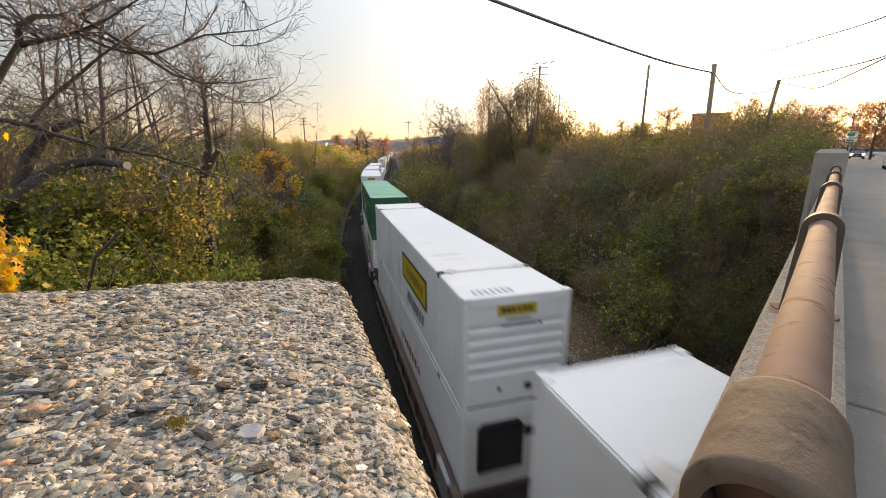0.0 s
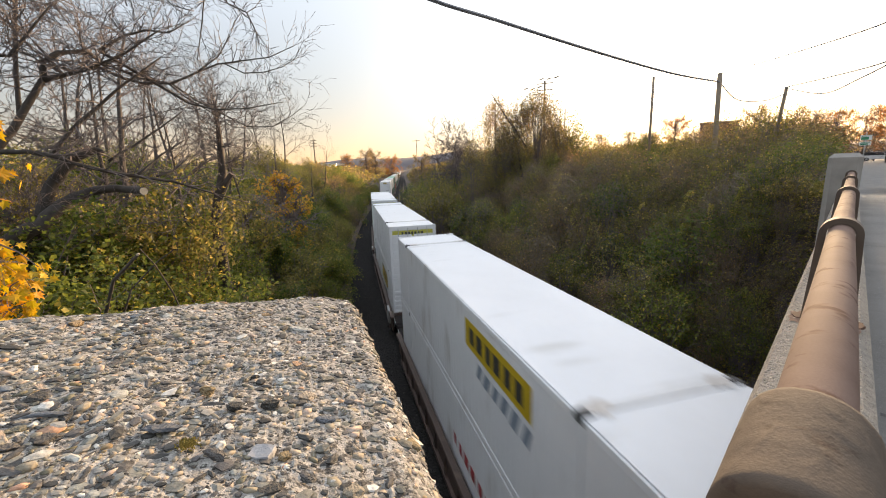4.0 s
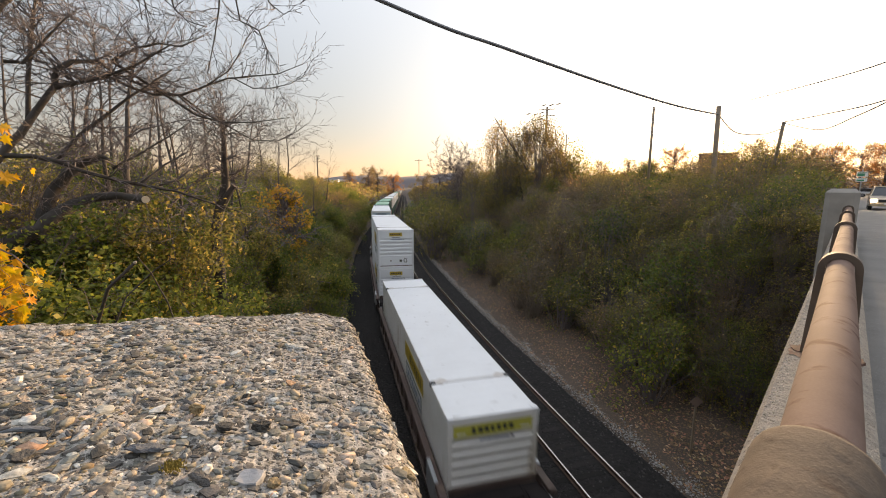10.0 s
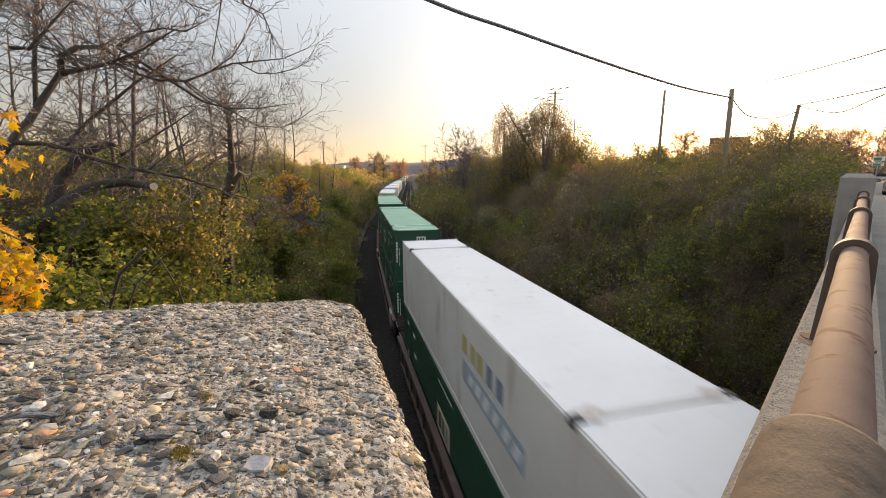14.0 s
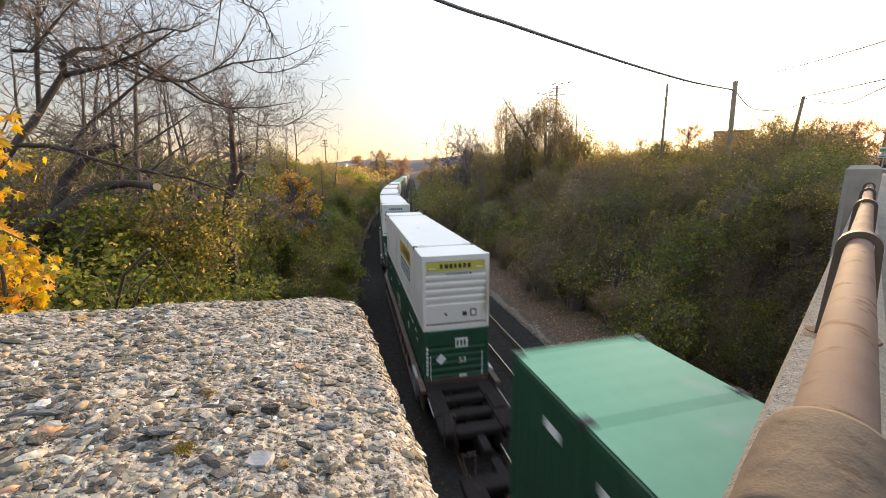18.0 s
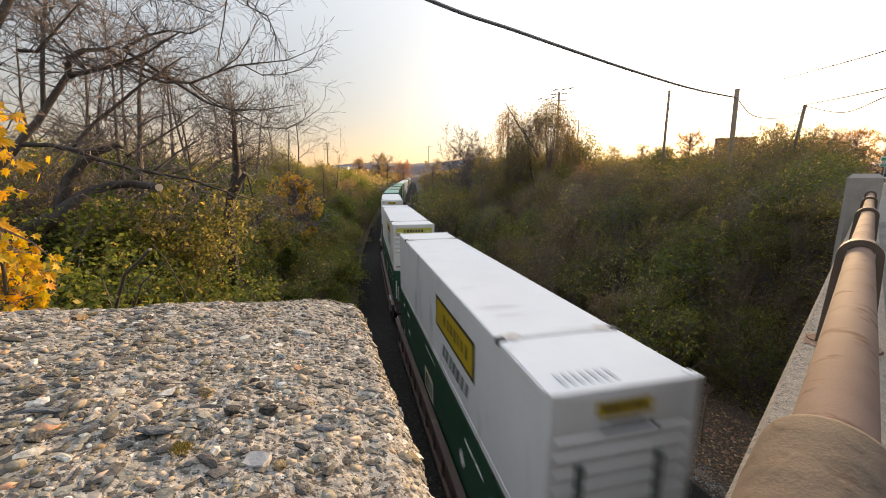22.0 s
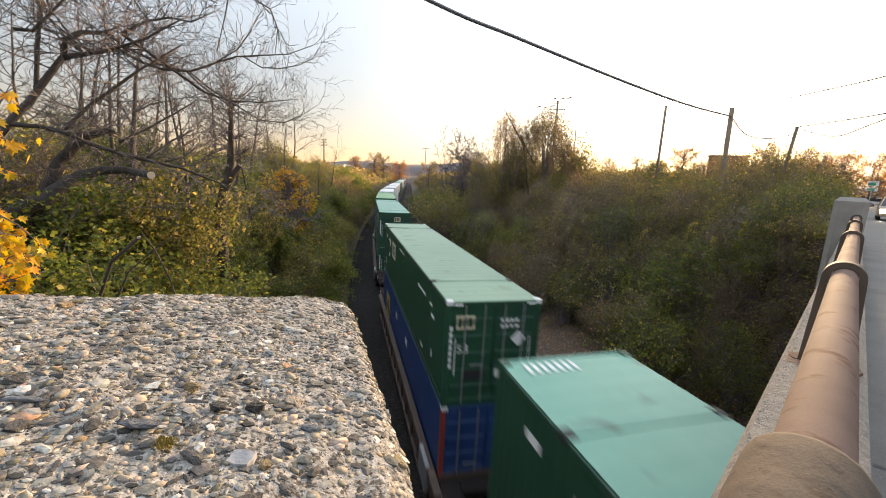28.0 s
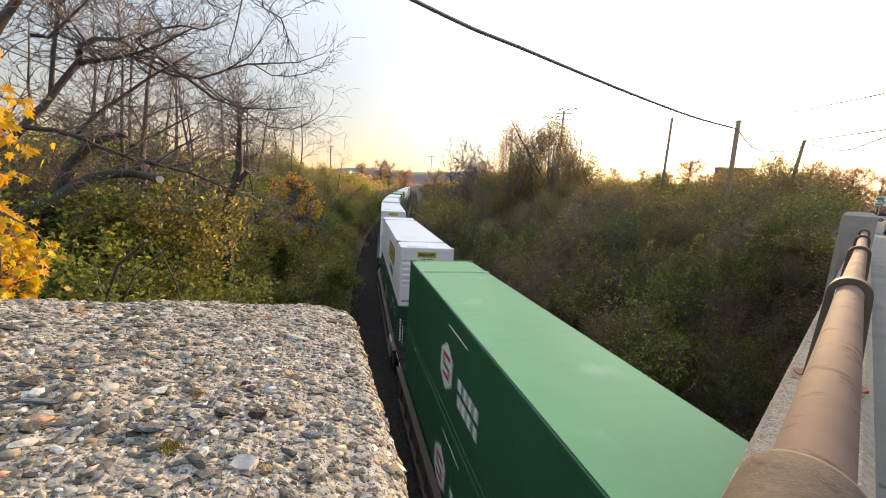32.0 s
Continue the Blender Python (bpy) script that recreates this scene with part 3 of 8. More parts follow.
def container(kind, side, roof, end="ribs", plate=None, plate_wide=False, panel=None, label="", ribroof=False, marks=None, posts=None, style="letters", roofmark=None):
    """A container lying along y, its nearer end at y = 0, its bottom at z = 0."""
    c = thing("shipping_container", label, "container", "containers on the train")
    # frame
    for x in (-1, 1):
        for y0 in (0.0, CL - 0.14):
            part("corner_post", Geo().box(min(x * HW, x * (HW - 0.12)), y0, 0.0, max(x * HW, x * (HW - 0.12)), y0 + 0.14, CH - 0.02, 0.012), posts or side, c)
        part("bottom_rail", Geo().box(min(x * HW, x * (HW - 0.09)), 0.14, 0.0, max(x * HW, x * (HW - 0.09)), CL - 0.14, 0.17, 0.01), side, c)
        part("top_rail", Geo().box(min(x * (HW - 0.002), x * (HW - 0.08)), 0.14, CH - 0.15, max(x * (HW - 0.002), x * (HW - 0.08)), CL - 0.14, CH - 0.035, 0.015), side, c)
        # side sheet with shallow upright folds
        g = Geo()
        n = 66
        ys, step = [], (CL - 0.28) / n
        x_out, x_in = x * (HW - 0.008), x * (HW - 0.026)
        prof = []
        for i in range(n):
            y = 0.14 + i * step
            prof += [(y, x_out), (y + step * 0.62, x_out), (y + step * 0.72, x_in), (y + step * 0.9, x_in)]
        prof.append((CL - 0.14, x_out))
        for y, xx in prof:
            g.v += [(xx, y, 0.15), (xx, y, CH - 0.14)]
        g.f = [(2 * i, 2 * i + 2, 2 * i + 3, 2 * i + 1) if x > 0 else (2 * i + 1, 2 * i + 3, 2 * i + 2, 2 * i) for i in range(len(prof) - 1)]
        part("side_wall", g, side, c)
        for yl in (2.0, CL - 2.1):
            part("lifting_post", Geo().box(min(x * (HW + 0.004), x * (HW - 0.05)), yl, 0.1, max(x * (HW + 0.004), x * (HW - 0.05)), yl + 0.14, CH - 0.03, 0.01), side, c)
            part("lifting_casting", Geo().box(min(x * (HW + 0.008), x * (HW - 0.16)), yl - 0.02, CH - 0.12, max(x * (HW + 0.008), x * (HW - 0.16)), yl + 0.17, CH + 0.012, 0.012), M_INK if kind != "new" else M_GALV, c)
    for y0 in (0.0, CL - 0.1):
        part("bottom_sill", Geo().box(-HW + 0.12, y0, 0.0, HW - 0.12, y0 + 0.1, 0.2, 0.01), side, c)
        part("header", Geo().box(-HW + 0.12, y0, CH - 0.2, HW - 0.12, y0 + 0.1, CH - 0.02, 0.012), side, c)
    # roof
    g = Geo()
    n = 80 if ribroof else 40
    step = (CL - 0.1) / n
    for i in range(n + 1):
        y = 0.05 + i * step
        for dy, dz in ((0, 0.0), (step * 0.5, 0.010 if ribroof else 0.006 if kind == "b" else 0.003)):
            if i == n and dy:
                continue
            for xx, cz in ((-HW + 0.03, 0), (-HW * 0.5, 0.006), (0, 0.009), (HW * 0.5, 0.006), (HW - 0.03, 0)):
                g.v.append((xx, y + dy, CH - 0.022 + dz + cz))
    rows = len(g.v) // 5
    g.f = [(r * 5 + j, r * 5 + j + 1, r * 5 + 6 + j, r * 5 + 5 + j) for r in range(rows - 1) for j in range(4)]
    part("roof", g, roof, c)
    for yl in (2.0, CL - 2.1):
        bow = part("roof_bow", Geo().box(-HW + 0.16, yl, CH - 0.04, HW - 0.16, yl + 0.13, CH + 0.006, 0.01), roof if kind != "a" else M_BOW, c)
        if kind == "a":
            # rust that has washed out from the lifting castings
            r = random.Random(int(yl * 10))
            for x in (-1, 1):
                g = Geo()
                n = 14
                for k in range(n):
                    w = r.uniform(0.55, 1.1)
                    a = 2 * math.pi * k / n
                    g.v.append((x * (HW - 0.3) + 0.25 * w * math.cos(a), yl + 0.1 + 0.2 * w * math.sin(a), CH + 0.0068))
                g.f = [tuple(range(n))]
                part("rust_smudge", g, M_SMUDGE, bow, "pale brown rust wash")
    part("roof_edge", Geo().box(-HW, 0.0, CH - 0.03, HW, 0.07, CH + 0.004, 0.01), roof, c)
    part("roof_edge", Geo().box(-HW, CL - 0.07, CH - 0.03, HW, CL, CH + 0.004, 0.01), roof, c)
    for x in (-1, 1):
        for y0 in (0.0, CL - 0.18):
            part("corner_casting", Geo().box(min(x * (HW + 0.004), x * (HW - 0.17)), y0 - 0.004, CH - 0.1, max(x * (HW + 0.004), x * (HW - 0.17)), y0 + 0.184, CH + 0.014, 0.01), roof if kind == "a" else M_WHITEINK if end == "doors" else side, c)
    part("floor", Geo().box(-HW + 0.09, 0.1, 0.04, HW - 0.09, CL - 0.1, 0.14), M_CARSTEEL, c)
    part("far_end_wall", Geo().box(-HW + 0.12, CL - 0.08, 0.2, HW - 0.12, CL - 0.03, CH - 0.2), side, c)
    # number printed across the roof
    if roofmark is not None:
        for i in range(7):
            part("roof_mark", Geo().box(-0.95 + i * 0.145, roofmark, CH - 0.02, -0.88 + i * 0.145, roofmark + 0.3, CH + 0.0075), M_WHITEINK if kind != "a" else M_ROOFINK, c)
    if roof is M_GREEN_ROOF and marks == "rail":
        # paint bleached off beside the lifting bow
        r = random.Random(12)
        for x0, x1, y0 in ((-1.2, -0.45, 1.55), (0.25, 0.85, 2.2), (-1.1, -0.8, 2.25)):
            g = Geo()
            n = 9
            for k in range(n + 1):
                x = x0 + (x1 - x0) * k / n
                w = 0.32 * math.sin(math.pi * (0.12 + 0.76 * k / n))
                ya = y0 - w * r.uniform(0.3, 1.0)
                yb = y0 + w * r.uniform(0.3, 1.0)
                g.v += [(x, ya, CH + 0.0025), (x, yb, CH + 0.0025)]
            g.f = [(2 * k, 2 * k + 2, 2 * k + 3, 2 * k + 1) for k in range(n)]
            part("bleached_patch", g, M_BLEACHED, c, "pale bleached paint")
    # nearer end
    w = HW - 0.12
    if end == "ribs":
        g = Geo()
        z, zs = 0.86, [(0.2, 0.035), (0.8, 0.035)]
        top = CH - (0.62 if plate_wide else 0.58)
        k = 0
        while z < top:
            zs += [(z, 0.035), (z + 0.12, 0.035), (z + 0.15, 0.085), (z + 0.25, 0.085)]
            z += 0.28
        zs += [(top + 0.05, 0.03), (CH - 0.2, 0.03)]
        for zz, yy in zs:
            g.v += [(-w, yy, zz), (w, yy, zz)]
        g.f = [(2 * i, 2 * i + 1, 2 * i + 3, 2 * i + 2) for i in range(len(zs) - 1)]
        part("ribbed_end_wall", g, M_RUSTEND if marks == "rust" else side, c)
    elif end == "doors":
        for x in (-1, 1):
            d = part("door", Geo().box(min(x * 0.01, x * w), 0.02, 0.2, max(x * 0.01, x * w), 0.07, CH - 0.2, 0.01), side, c)
            for i in range(5):
                z = 0.42 + i * 0.46
                part("door_rib", Geo().box(min(x * 0.06, x * (w - 0.05)), 0.0, z, max(x * 0.06, x * (w - 0.05)), 0.03, z + 0.18, 0.02), side, d)
            for xb in (0.28, 0.8):
                part("lock_rod", Geo().tube([(x * xb, -0.03, 0.1), (x * xb, -0.03, CH - 0.1)], [0.018] * 2, 6), M_GALV, d)
            part("handle", Geo().box(min(x * 0.3, x * 0.62), -0.045, 1.15, max(x * 0.3, x * 0.62), -0.02, 1.19), M_GALV, d)
    elif end == "unit":
        part("end_wall", Geo().box(-w, 0.03, 0.2, w, 0.08, CH - 0.2), M_WHITE_OLD, c)
        k = -1 if marks == "mirrored" else 1
        # the opening is a solid block; its inner shade is painted black
        part("black_opening_block", Geo().box(min(k * -0.22, k * 0.92), 0.0, CH - 1.5, max(k * -0.22, k * 0.92), 0.06, CH - 0.22, 0.14), M_DARK, c, "solid black block for the shaded recess")
        part("machine_panel", Geo().box(min(k * -0.3, k * -0.95), 0.0, CH - 0.75, max(k * -0.3, k * -0.95), 0.06, CH - 0.5, 0.02), M_DARK, c)
        r = random.Random(3)
        for i in range(7):
            part("print_bar", Geo().box(-HW - 0.004, 4.6 + i * 0.5, 1.3, -HW + 0.002, 4.6 + i * 0.5 + r.uniform(0.2, 0.36), 1.62), M_REDINK, c)
        part("lower_panel", Geo().box(-w + 0.05, -0.01, 0.28, w - 0.05, 0.03, 0.7, 0.03), side, c)
    # plates and prints
    def slant(parent, x, y0, y1, z0, z1, n, mat, r):
        """A row of leaning strokes on the left side."""
        step = (y1 - y0) / n
        for i in range(n):
            y, w, k = y0 + i * step, step * r.uniform(0.5, 0.78), -0.14
            za, zb = z0 + r.uniform(0, 0.05), z1 - r.uniform(0, 0.05)
            g = Geo()
            g.v = [(xx, yy, zz) for xx in (x, x + 0.004) for yy, zz in ((y, za), (y + w, za), (y + w + k, zb), (y + k, zb))]
            g.f = [(3, 2, 1, 0), (4, 5, 6, 7), (0, 1, 5, 4), (1, 2, 6, 5), (2, 3, 7, 6), (3, 0, 4, 7)]
            part("print_bar", g, mat, parent)

    def bars(parent, x0, x1, zc, hgt, y, n, mat, seed):
        r = random.Random(seed)
        step = (x1 - x0) / n
        for i in range(n):
            a = x0 + i * step
            part("print_bar", Geo().box(a, y - 0.004, zc - hgt / 2, a + step * r.uniform(0.55, 0.78), y, zc + hgt / 2), mat, parent)
    if plate:
        if plate_wide:
            p = part("end_banner", Geo().box(-w + 0.05, 0.015, CH - 0.58, w - 0.05, 0.032, CH - 0.24), plate, c, "banner across the end")
            bars(p, -0.62, 0.62, CH - 0.41, 0.17, 0.015, 7, M_INK, 1)
            for x in (-1, 1):
                part("end_stroke", Geo().box(min(x * 0.78, x * 1.05), 0.011, CH - 0.5, max(x * 0.78, x * 1.05), 0.015, CH - 0.46), M_WHITEINK, p)
        else:
            p = part("end_plate", Geo().box(-0.5, 0.012, CH - 0.47, 0.44, 0.032, CH - 0.2), plate, c, "yellow plate")
            bars(p, -0.42, 0.36, CH - 0.335, 0.12, 0.012, 6, M_INK, 2)
            part("print_bar", Geo().box(-0.3, 0.024, CH - 0.58, 0.3, 0.03, CH - 0.55), M_INK, c)
    if end == "ribs":
        part("grime_sill", Geo().box(-w, 0.02, 0.2, w, 0.033, 0.26), M_RUST if side is not M_GREEN and side is not M_GREEN2 else side, c)
        if side in (M_WHITE, M_WHITE_OLD):
            part("dark_placard", Geo().box(0.24, 0.022, 0.5, 0.42, 0.034, 0.68), M_SIGNFRAME, c)
            q = part("grey_placard", Geo().box(0.55, 0.022, 0.47, 0.8, 0.034, 0.76), M_SIGNFRAME, c)
            part("placard_face", Geo().box(0.6, 0.018, 0.52, 0.75, 0.022, 0.71), M_WHITEINK, q)
            part("rusty_placard", Geo().box(-0.45, 0.022, 0.56, -0.36, 0.034, 0.66), M_RUST, c)
            part("print_bar", Geo().box(-0.4, 0.026, CH - 0.74, 0.45, 0.032, CH - 0.69), M_BLUEINK, c)
        if marks == "bars":
            for x in (-0.8, 0.62):
                part("dark_recess", Geo().box(x, 0.0, 0.45, x + 0.14, 0.05, 1.72, 0.04), M_GREENINK, c, "dark upright recess")
        part("lamp_hole", Geo().box(0.52, 0.015, CH - 0.75, 0.6, 0.05, CH - 0.68, 0.02), M_INK, c)
    if panel:
        # big sign on the left side with strokes beneath it
        xs = -HW - 0.004
        r = random.Random(7)
        if style == "framed":
            f = part("sign_frame", Geo().box(xs, 3.4, 1.22, xs + 0.006, 7.4, 2.22), M_SIGNFRAME, c, "dark sign border")
            part("side_panel", Geo().box(xs - 0.004, 3.53, 1.32, xs, 7.27, 2.12), panel, f, "yellow sign panel")
            y = 3.95
            for i in range(7):
                w = r.uniform(0.2, 0.32)
                part("print_bar", Geo().box(xs - 0.008, y, 1.54 + r.uniform(0, 0.06), xs - 0.004, y + w * 0.62, 1.9), M_SIGNFRAME, f)
                y += w + r.uniform(0.1, 0.2)
            slant(c, xs, 3.95, 6.65, 0.52, 0.96, 7, M_GREENINK, r)
        elif style == "grey":
            g = part("side_panel", Geo().box(xs, 3.3, 1.02, xs + 0.006, 6.7, 1.56), M_PALE, c, "faded teal-grey sign panel")
            slant(g, xs - 0.004, 3.5, 6.5, 1.12, 1.44, 6, M_WHITEINK, r)
            y = 4.25
            for i in range(5):
                part("print_bar", Geo().box(xs, y, 1.74, xs + 0.004, y + r.uniform(0.26, 0.38), 2.18), M_FADEDYELLOW if i > 1 else M_BLUEINK, c)
                y += 0.54
        elif style == "banner":
            p = part("side_panel", Geo().box(xs, 3.2, 1.78, xs + 0.006, 7.0, 2.42), panel, c, "yellow sign panel")
            y = 3.6
            for i in range(7):
                w = r.uniform(0.2, 0.34)
                part("print_bar", Geo().box(xs - 0.004, y, 1.92, xs, y + w * 0.7, 2.28), M_SIGNFRAME, p)
                y += w + r.uniform(0.08, 0.18)
            f = part("sign_frame", Geo().box(xs, 3.5, 0.98, xs + 0.005, 6.8, 1.62), M_GREENINK, c, "dark green-grey sign border")
            part("sign_field", Geo().box(xs - 0.004, 3.62, 1.08, xs, 6.68, 1.52), M_PALEGREY, f, "pale grey sign field")
            slant(f, xs - 0.008, 3.9, 6.5, 1.16, 1.44, 6, M_BLUEINK, r)
        elif style == "outline":
            for y0, y1, z0, z1 in ((3.4, 7.15, 2.36, 2.42), (3.4, 7.15, 1.42, 1.48), (3.4, 3.48, 1.48, 2.36), (7.07, 7.15, 1.48, 2.36)):
                part("frame_line", Geo().box(xs, y0, z0, xs + 0.004, y1, z1), M_INK, c)
            slant(c, xs, 3.75, 6.85, 1.66, 2.2, 6, M_INK, r)
            slant(c, xs, 3.9, 6.6, 0.92, 1.26, 6, M_GREENINK, r)
        else:
            py, ln, z0, z1 = (10.5, 3.5, 1.5, 2.5) if end == "doors" else (3.3, 3.25, 1.9, 2.56)
            p = part("side_panel", Geo().box(xs, py, z0, xs + 0.006, py + ln, z1), panel, c, "yellow sign panel")
            y = py + 0.3
            for i in range(6):
                part("print_bar", Geo().box(xs - 0.004, y, z0 + 0.14, xs, y + r.uniform(0.24, 0.38), z1 - 0.14), M_INK, p)
                y += 0.47
            slant(c, xs, py + 0.1, py + ln - 0.5, z0 - 0.52, z0 - 0.12, 6, M_BLUEINK, r)
    if marks == "rail":
        # white framed square on the end, diamond and small bars
        ke = -0.98 if end == "doors" else 0.0
        f = part("end_emblem", Geo().box(-0.05 + ke, 0.0, CH - 0.75, 0.45 + ke, 0.018, CH - 0.38), M_CREAM if ke or roof is M_TEAL_ROOF else M_WHITEINK, c, "white framed emblem")
        bars(f, 0.0 + ke, 0.42 + ke, CH - 0.565, 0.24, 0.0, 3, M_GREEN, 3)
        d = Geo()
        xd, zd = (-0.62, 1.72) if not ke else (0.7, 1.85)
        d.quad((xd, -0.012, zd - 0.22), (xd + 0.22, -0.012, zd), (xd, -0.012, zd + 0.22), (xd - 0.22, -0.012, zd))
        part("diamond_placard", d, M_WHITEINK, c)
        lettering("size_number", "53", 0.34, (0.06 if not ke else -1.0, -0.003, 1.5), M_WHITEINK, c)
        if ke:
            for i in range(2):
                bars(c, 0.18, 0.72, 2.36 - i * 0.16, 0.09, -0.003, 4, M_WHITEINK, 21 + i)
            for x in (-1.1, 0.9):
                part("corner_mark", Geo().box(x, -0.004, CH - 0.12, x + 0.22, 0.0, CH - 0.05), M_WHITEINK, c)
        part("dark_label", Geo().box(-0.75, -0.004, 0.72, -0.2, 0.0, 1.0), M_INK, c)
        part("pale_label", Geo().box(0.1, -0.004, 0.78, 0.42, 0.0, 1.0), M_WHITEINK, c)
        for i in range(7):
            part("print_bar", Geo().box(-1.2, -0.004, 1.1 + i * 0.17, -1.12, -0.001, 1.22 + i * 0.17), M_WHITEINK, c)
        for x in (-1, 1):
            part("reflector_strip", Geo().box(min(x * 1.02, x * 1.045), -0.003, 0.9, max(x * 1.02, x * 1.045), 0.0, 1.9), M_WHITEINK, c)
        xs = -HW - 0.004
        ye, ze, yd, zd = (10.6, 1.62, 12.85, 2.2) if end == "doors" else (6.0, 1.45, 4.3, 1.2) if roof is M_TEAL_ROOF else (7.9, 0.9, 4.3, 1.55)
        f = part("side_emblem", Geo().box(xs, ye, ze, xs + 0.006, ye + 1.45, ze + 0.82), M_CREAM, c, "white framed emblem")
        for i in range(3):
            part("print_bar", Geo().box(xs - 0.004, ye + 0.16 + i * 0.4, ze + 0.14, xs, ye + 0.44 + i * 0.4, ze + 0.68), (M_BLUEINK, M_GREEN, M_INK)[i], f)
        g = Geo().quad((xs, yd, zd - 0.27), (xs, yd - 0.25, zd), (xs, yd, zd + 0.27), (xs, yd + 0.25, zd))
        part("diamond_placard", g, M_WHITEINK, c)
        for y0, y1, z0, z1 in ((2.7, 3.25, 2.2, 2.3), (3.35, 4.05, 2.2, 2.3), (1.7, 2.15, 2.18, 2.28), (2.9, 3.3, 0.38, 0.5), (7.6, 9.2, 2.54, 2.58), (1.4, 1.75, 1.9, 2.0), (13.2, 13.7, 2.2, 2.34), (13.0, 13.4, 1.4, 1.55), (14.6, 15.0, 2.25, 2.4), (1.5, 1.62, 0.7, 0.95), (14.8, 14.95, 0.6, 1.0)):
            part("print_bar", Geo().box(xs, y0, z0, xs + 0.004, y1, z1), M_WHITEINK, c)
    if marks == "square":
        xs = -HW - 0.004
        for ya, yb, za, zb in ((12.5, 14.0, 0.75, 2.0),):
            f = part("side_emblem", Geo().box(xs, ya, za, xs + 0.006, yb, zb), M_YELLOW, c, "yellow square emblem")
            part("emblem_bar", Geo().box(xs - 0.004, ya + 0.3, za + 0.25, xs, ya + 0.62, zb - 0.2), M_INK, f)
            part("emblem_bar", Geo().box(xs - 0.004, ya + 0.75, za + 0.35, xs, yb - 0.3, zb - 0.5), M_INK, f)
        for y0, y1 in ((6.0, 6.5), (9.2, 9.8)):
            part("print_bar", Geo().box(xs, y0, 1.9, xs + 0.004, y1, 2.2), M_WHITEINK, c)
    if marks == "round":
        d = Geo()
        d.v = [(-0.55 + 0.2 * math.sin(i * math.pi / 3), 0.0, CH - 0.62 + 0.2 * math.cos(i * math.pi / 3)) for i in range(6)]
        d.f = [tuple(range(6))]
        e = part("end_emblem", d, M_WHITEINK, c, "white six-sided emblem")
        bars(c, -0.22, 0.35, CH - 0.55, 0.1, -0.002, 3, M_WHITEINK, 5)
        bars(c, -0.22, 0.35, CH - 0.72, 0.1, -0.002, 4, M_WHITEINK, 6)
        xs = -HW - 0.004
        d = Geo()
        d.v = [(xs, 9.95 + 0.64 * math.sin(i * math.pi / 3), 1.32 + 0.64 * math.cos(i * math.pi / 3)) for i in range(6)]
        d.f = [tuple(range(6))]
        e = part("side_emblem", d, M_WHITEINK, c, "white six-sided emblem")
        for ya, yb, za, zb, mt in ((9.62, 10.28, 1.52, 1.64, M_REDINK), (10.14, 10.28, 1.32, 1.52, M_REDINK), (9.62, 10.28, 1.24, 1.34, M_GREEN2), (9.62, 9.76, 1.1, 1.24, M_REDINK), (9.62, 10.28, 1.0, 1.1, M_REDINK)):
            part("emblem_bar", Geo().box(xs - 0.004, ya, za, xs, yb, zb), mt, e)
        r = random.Random(9)
        for row in range(2):
            y = 7.45
            for i in range(4):
                part("print_bar", Geo().box(xs, y, 1.24 - row * 0.4, xs + 0.004, y + r.uniform(0.2, 0.29), 1.52 - row * 0.4), M_WHITEINK, c)
                y += 0.38
        for y0, y1, z0, z1 in ((3.0, 3.5, 2.12, 2.2), (3.6, 4.3, 2.12, 2.2), (8.4, 9.9, 2.42, 2.46), (1.95, 2.4, 2.12, 2.2), (0.9, 1.3, 1.75, 1.81), (1.2, 1.4, 0.6, 0.8)):
            part("print_bar", Geo().box(xs, y0, z0, xs + 0.004, y1, z1), M_WHITEINK, c)
    if marks == "rust" and style in ("outline", "grey"):
        # rust run down over the ribs near both posts
        r = random.Random(11)
        for xc in (-0.9, 0.56):
            for i in range(18):
                x, z, h, w = xc + r.gauss(0, 0.07), r.uniform(0.95, 1.95), r.uniform(0.12, 0.5), r.uniform(0.012, 0.045)
                g = Geo()
                g.v = [(x - w * 0.5, 0.027, z), (x + w * 0.4, 0.027, z + 0.03), (x + w, 0.027, z + h * 0.6), (x + w * 0.5, 0.027, z + h), (x - w * 0.6, 0.027, z + h * 0.8)]
                g.f = [(0, 1, 2, 3, 4)]
                part("rust_streak", g, M_RUST, c)
    return c


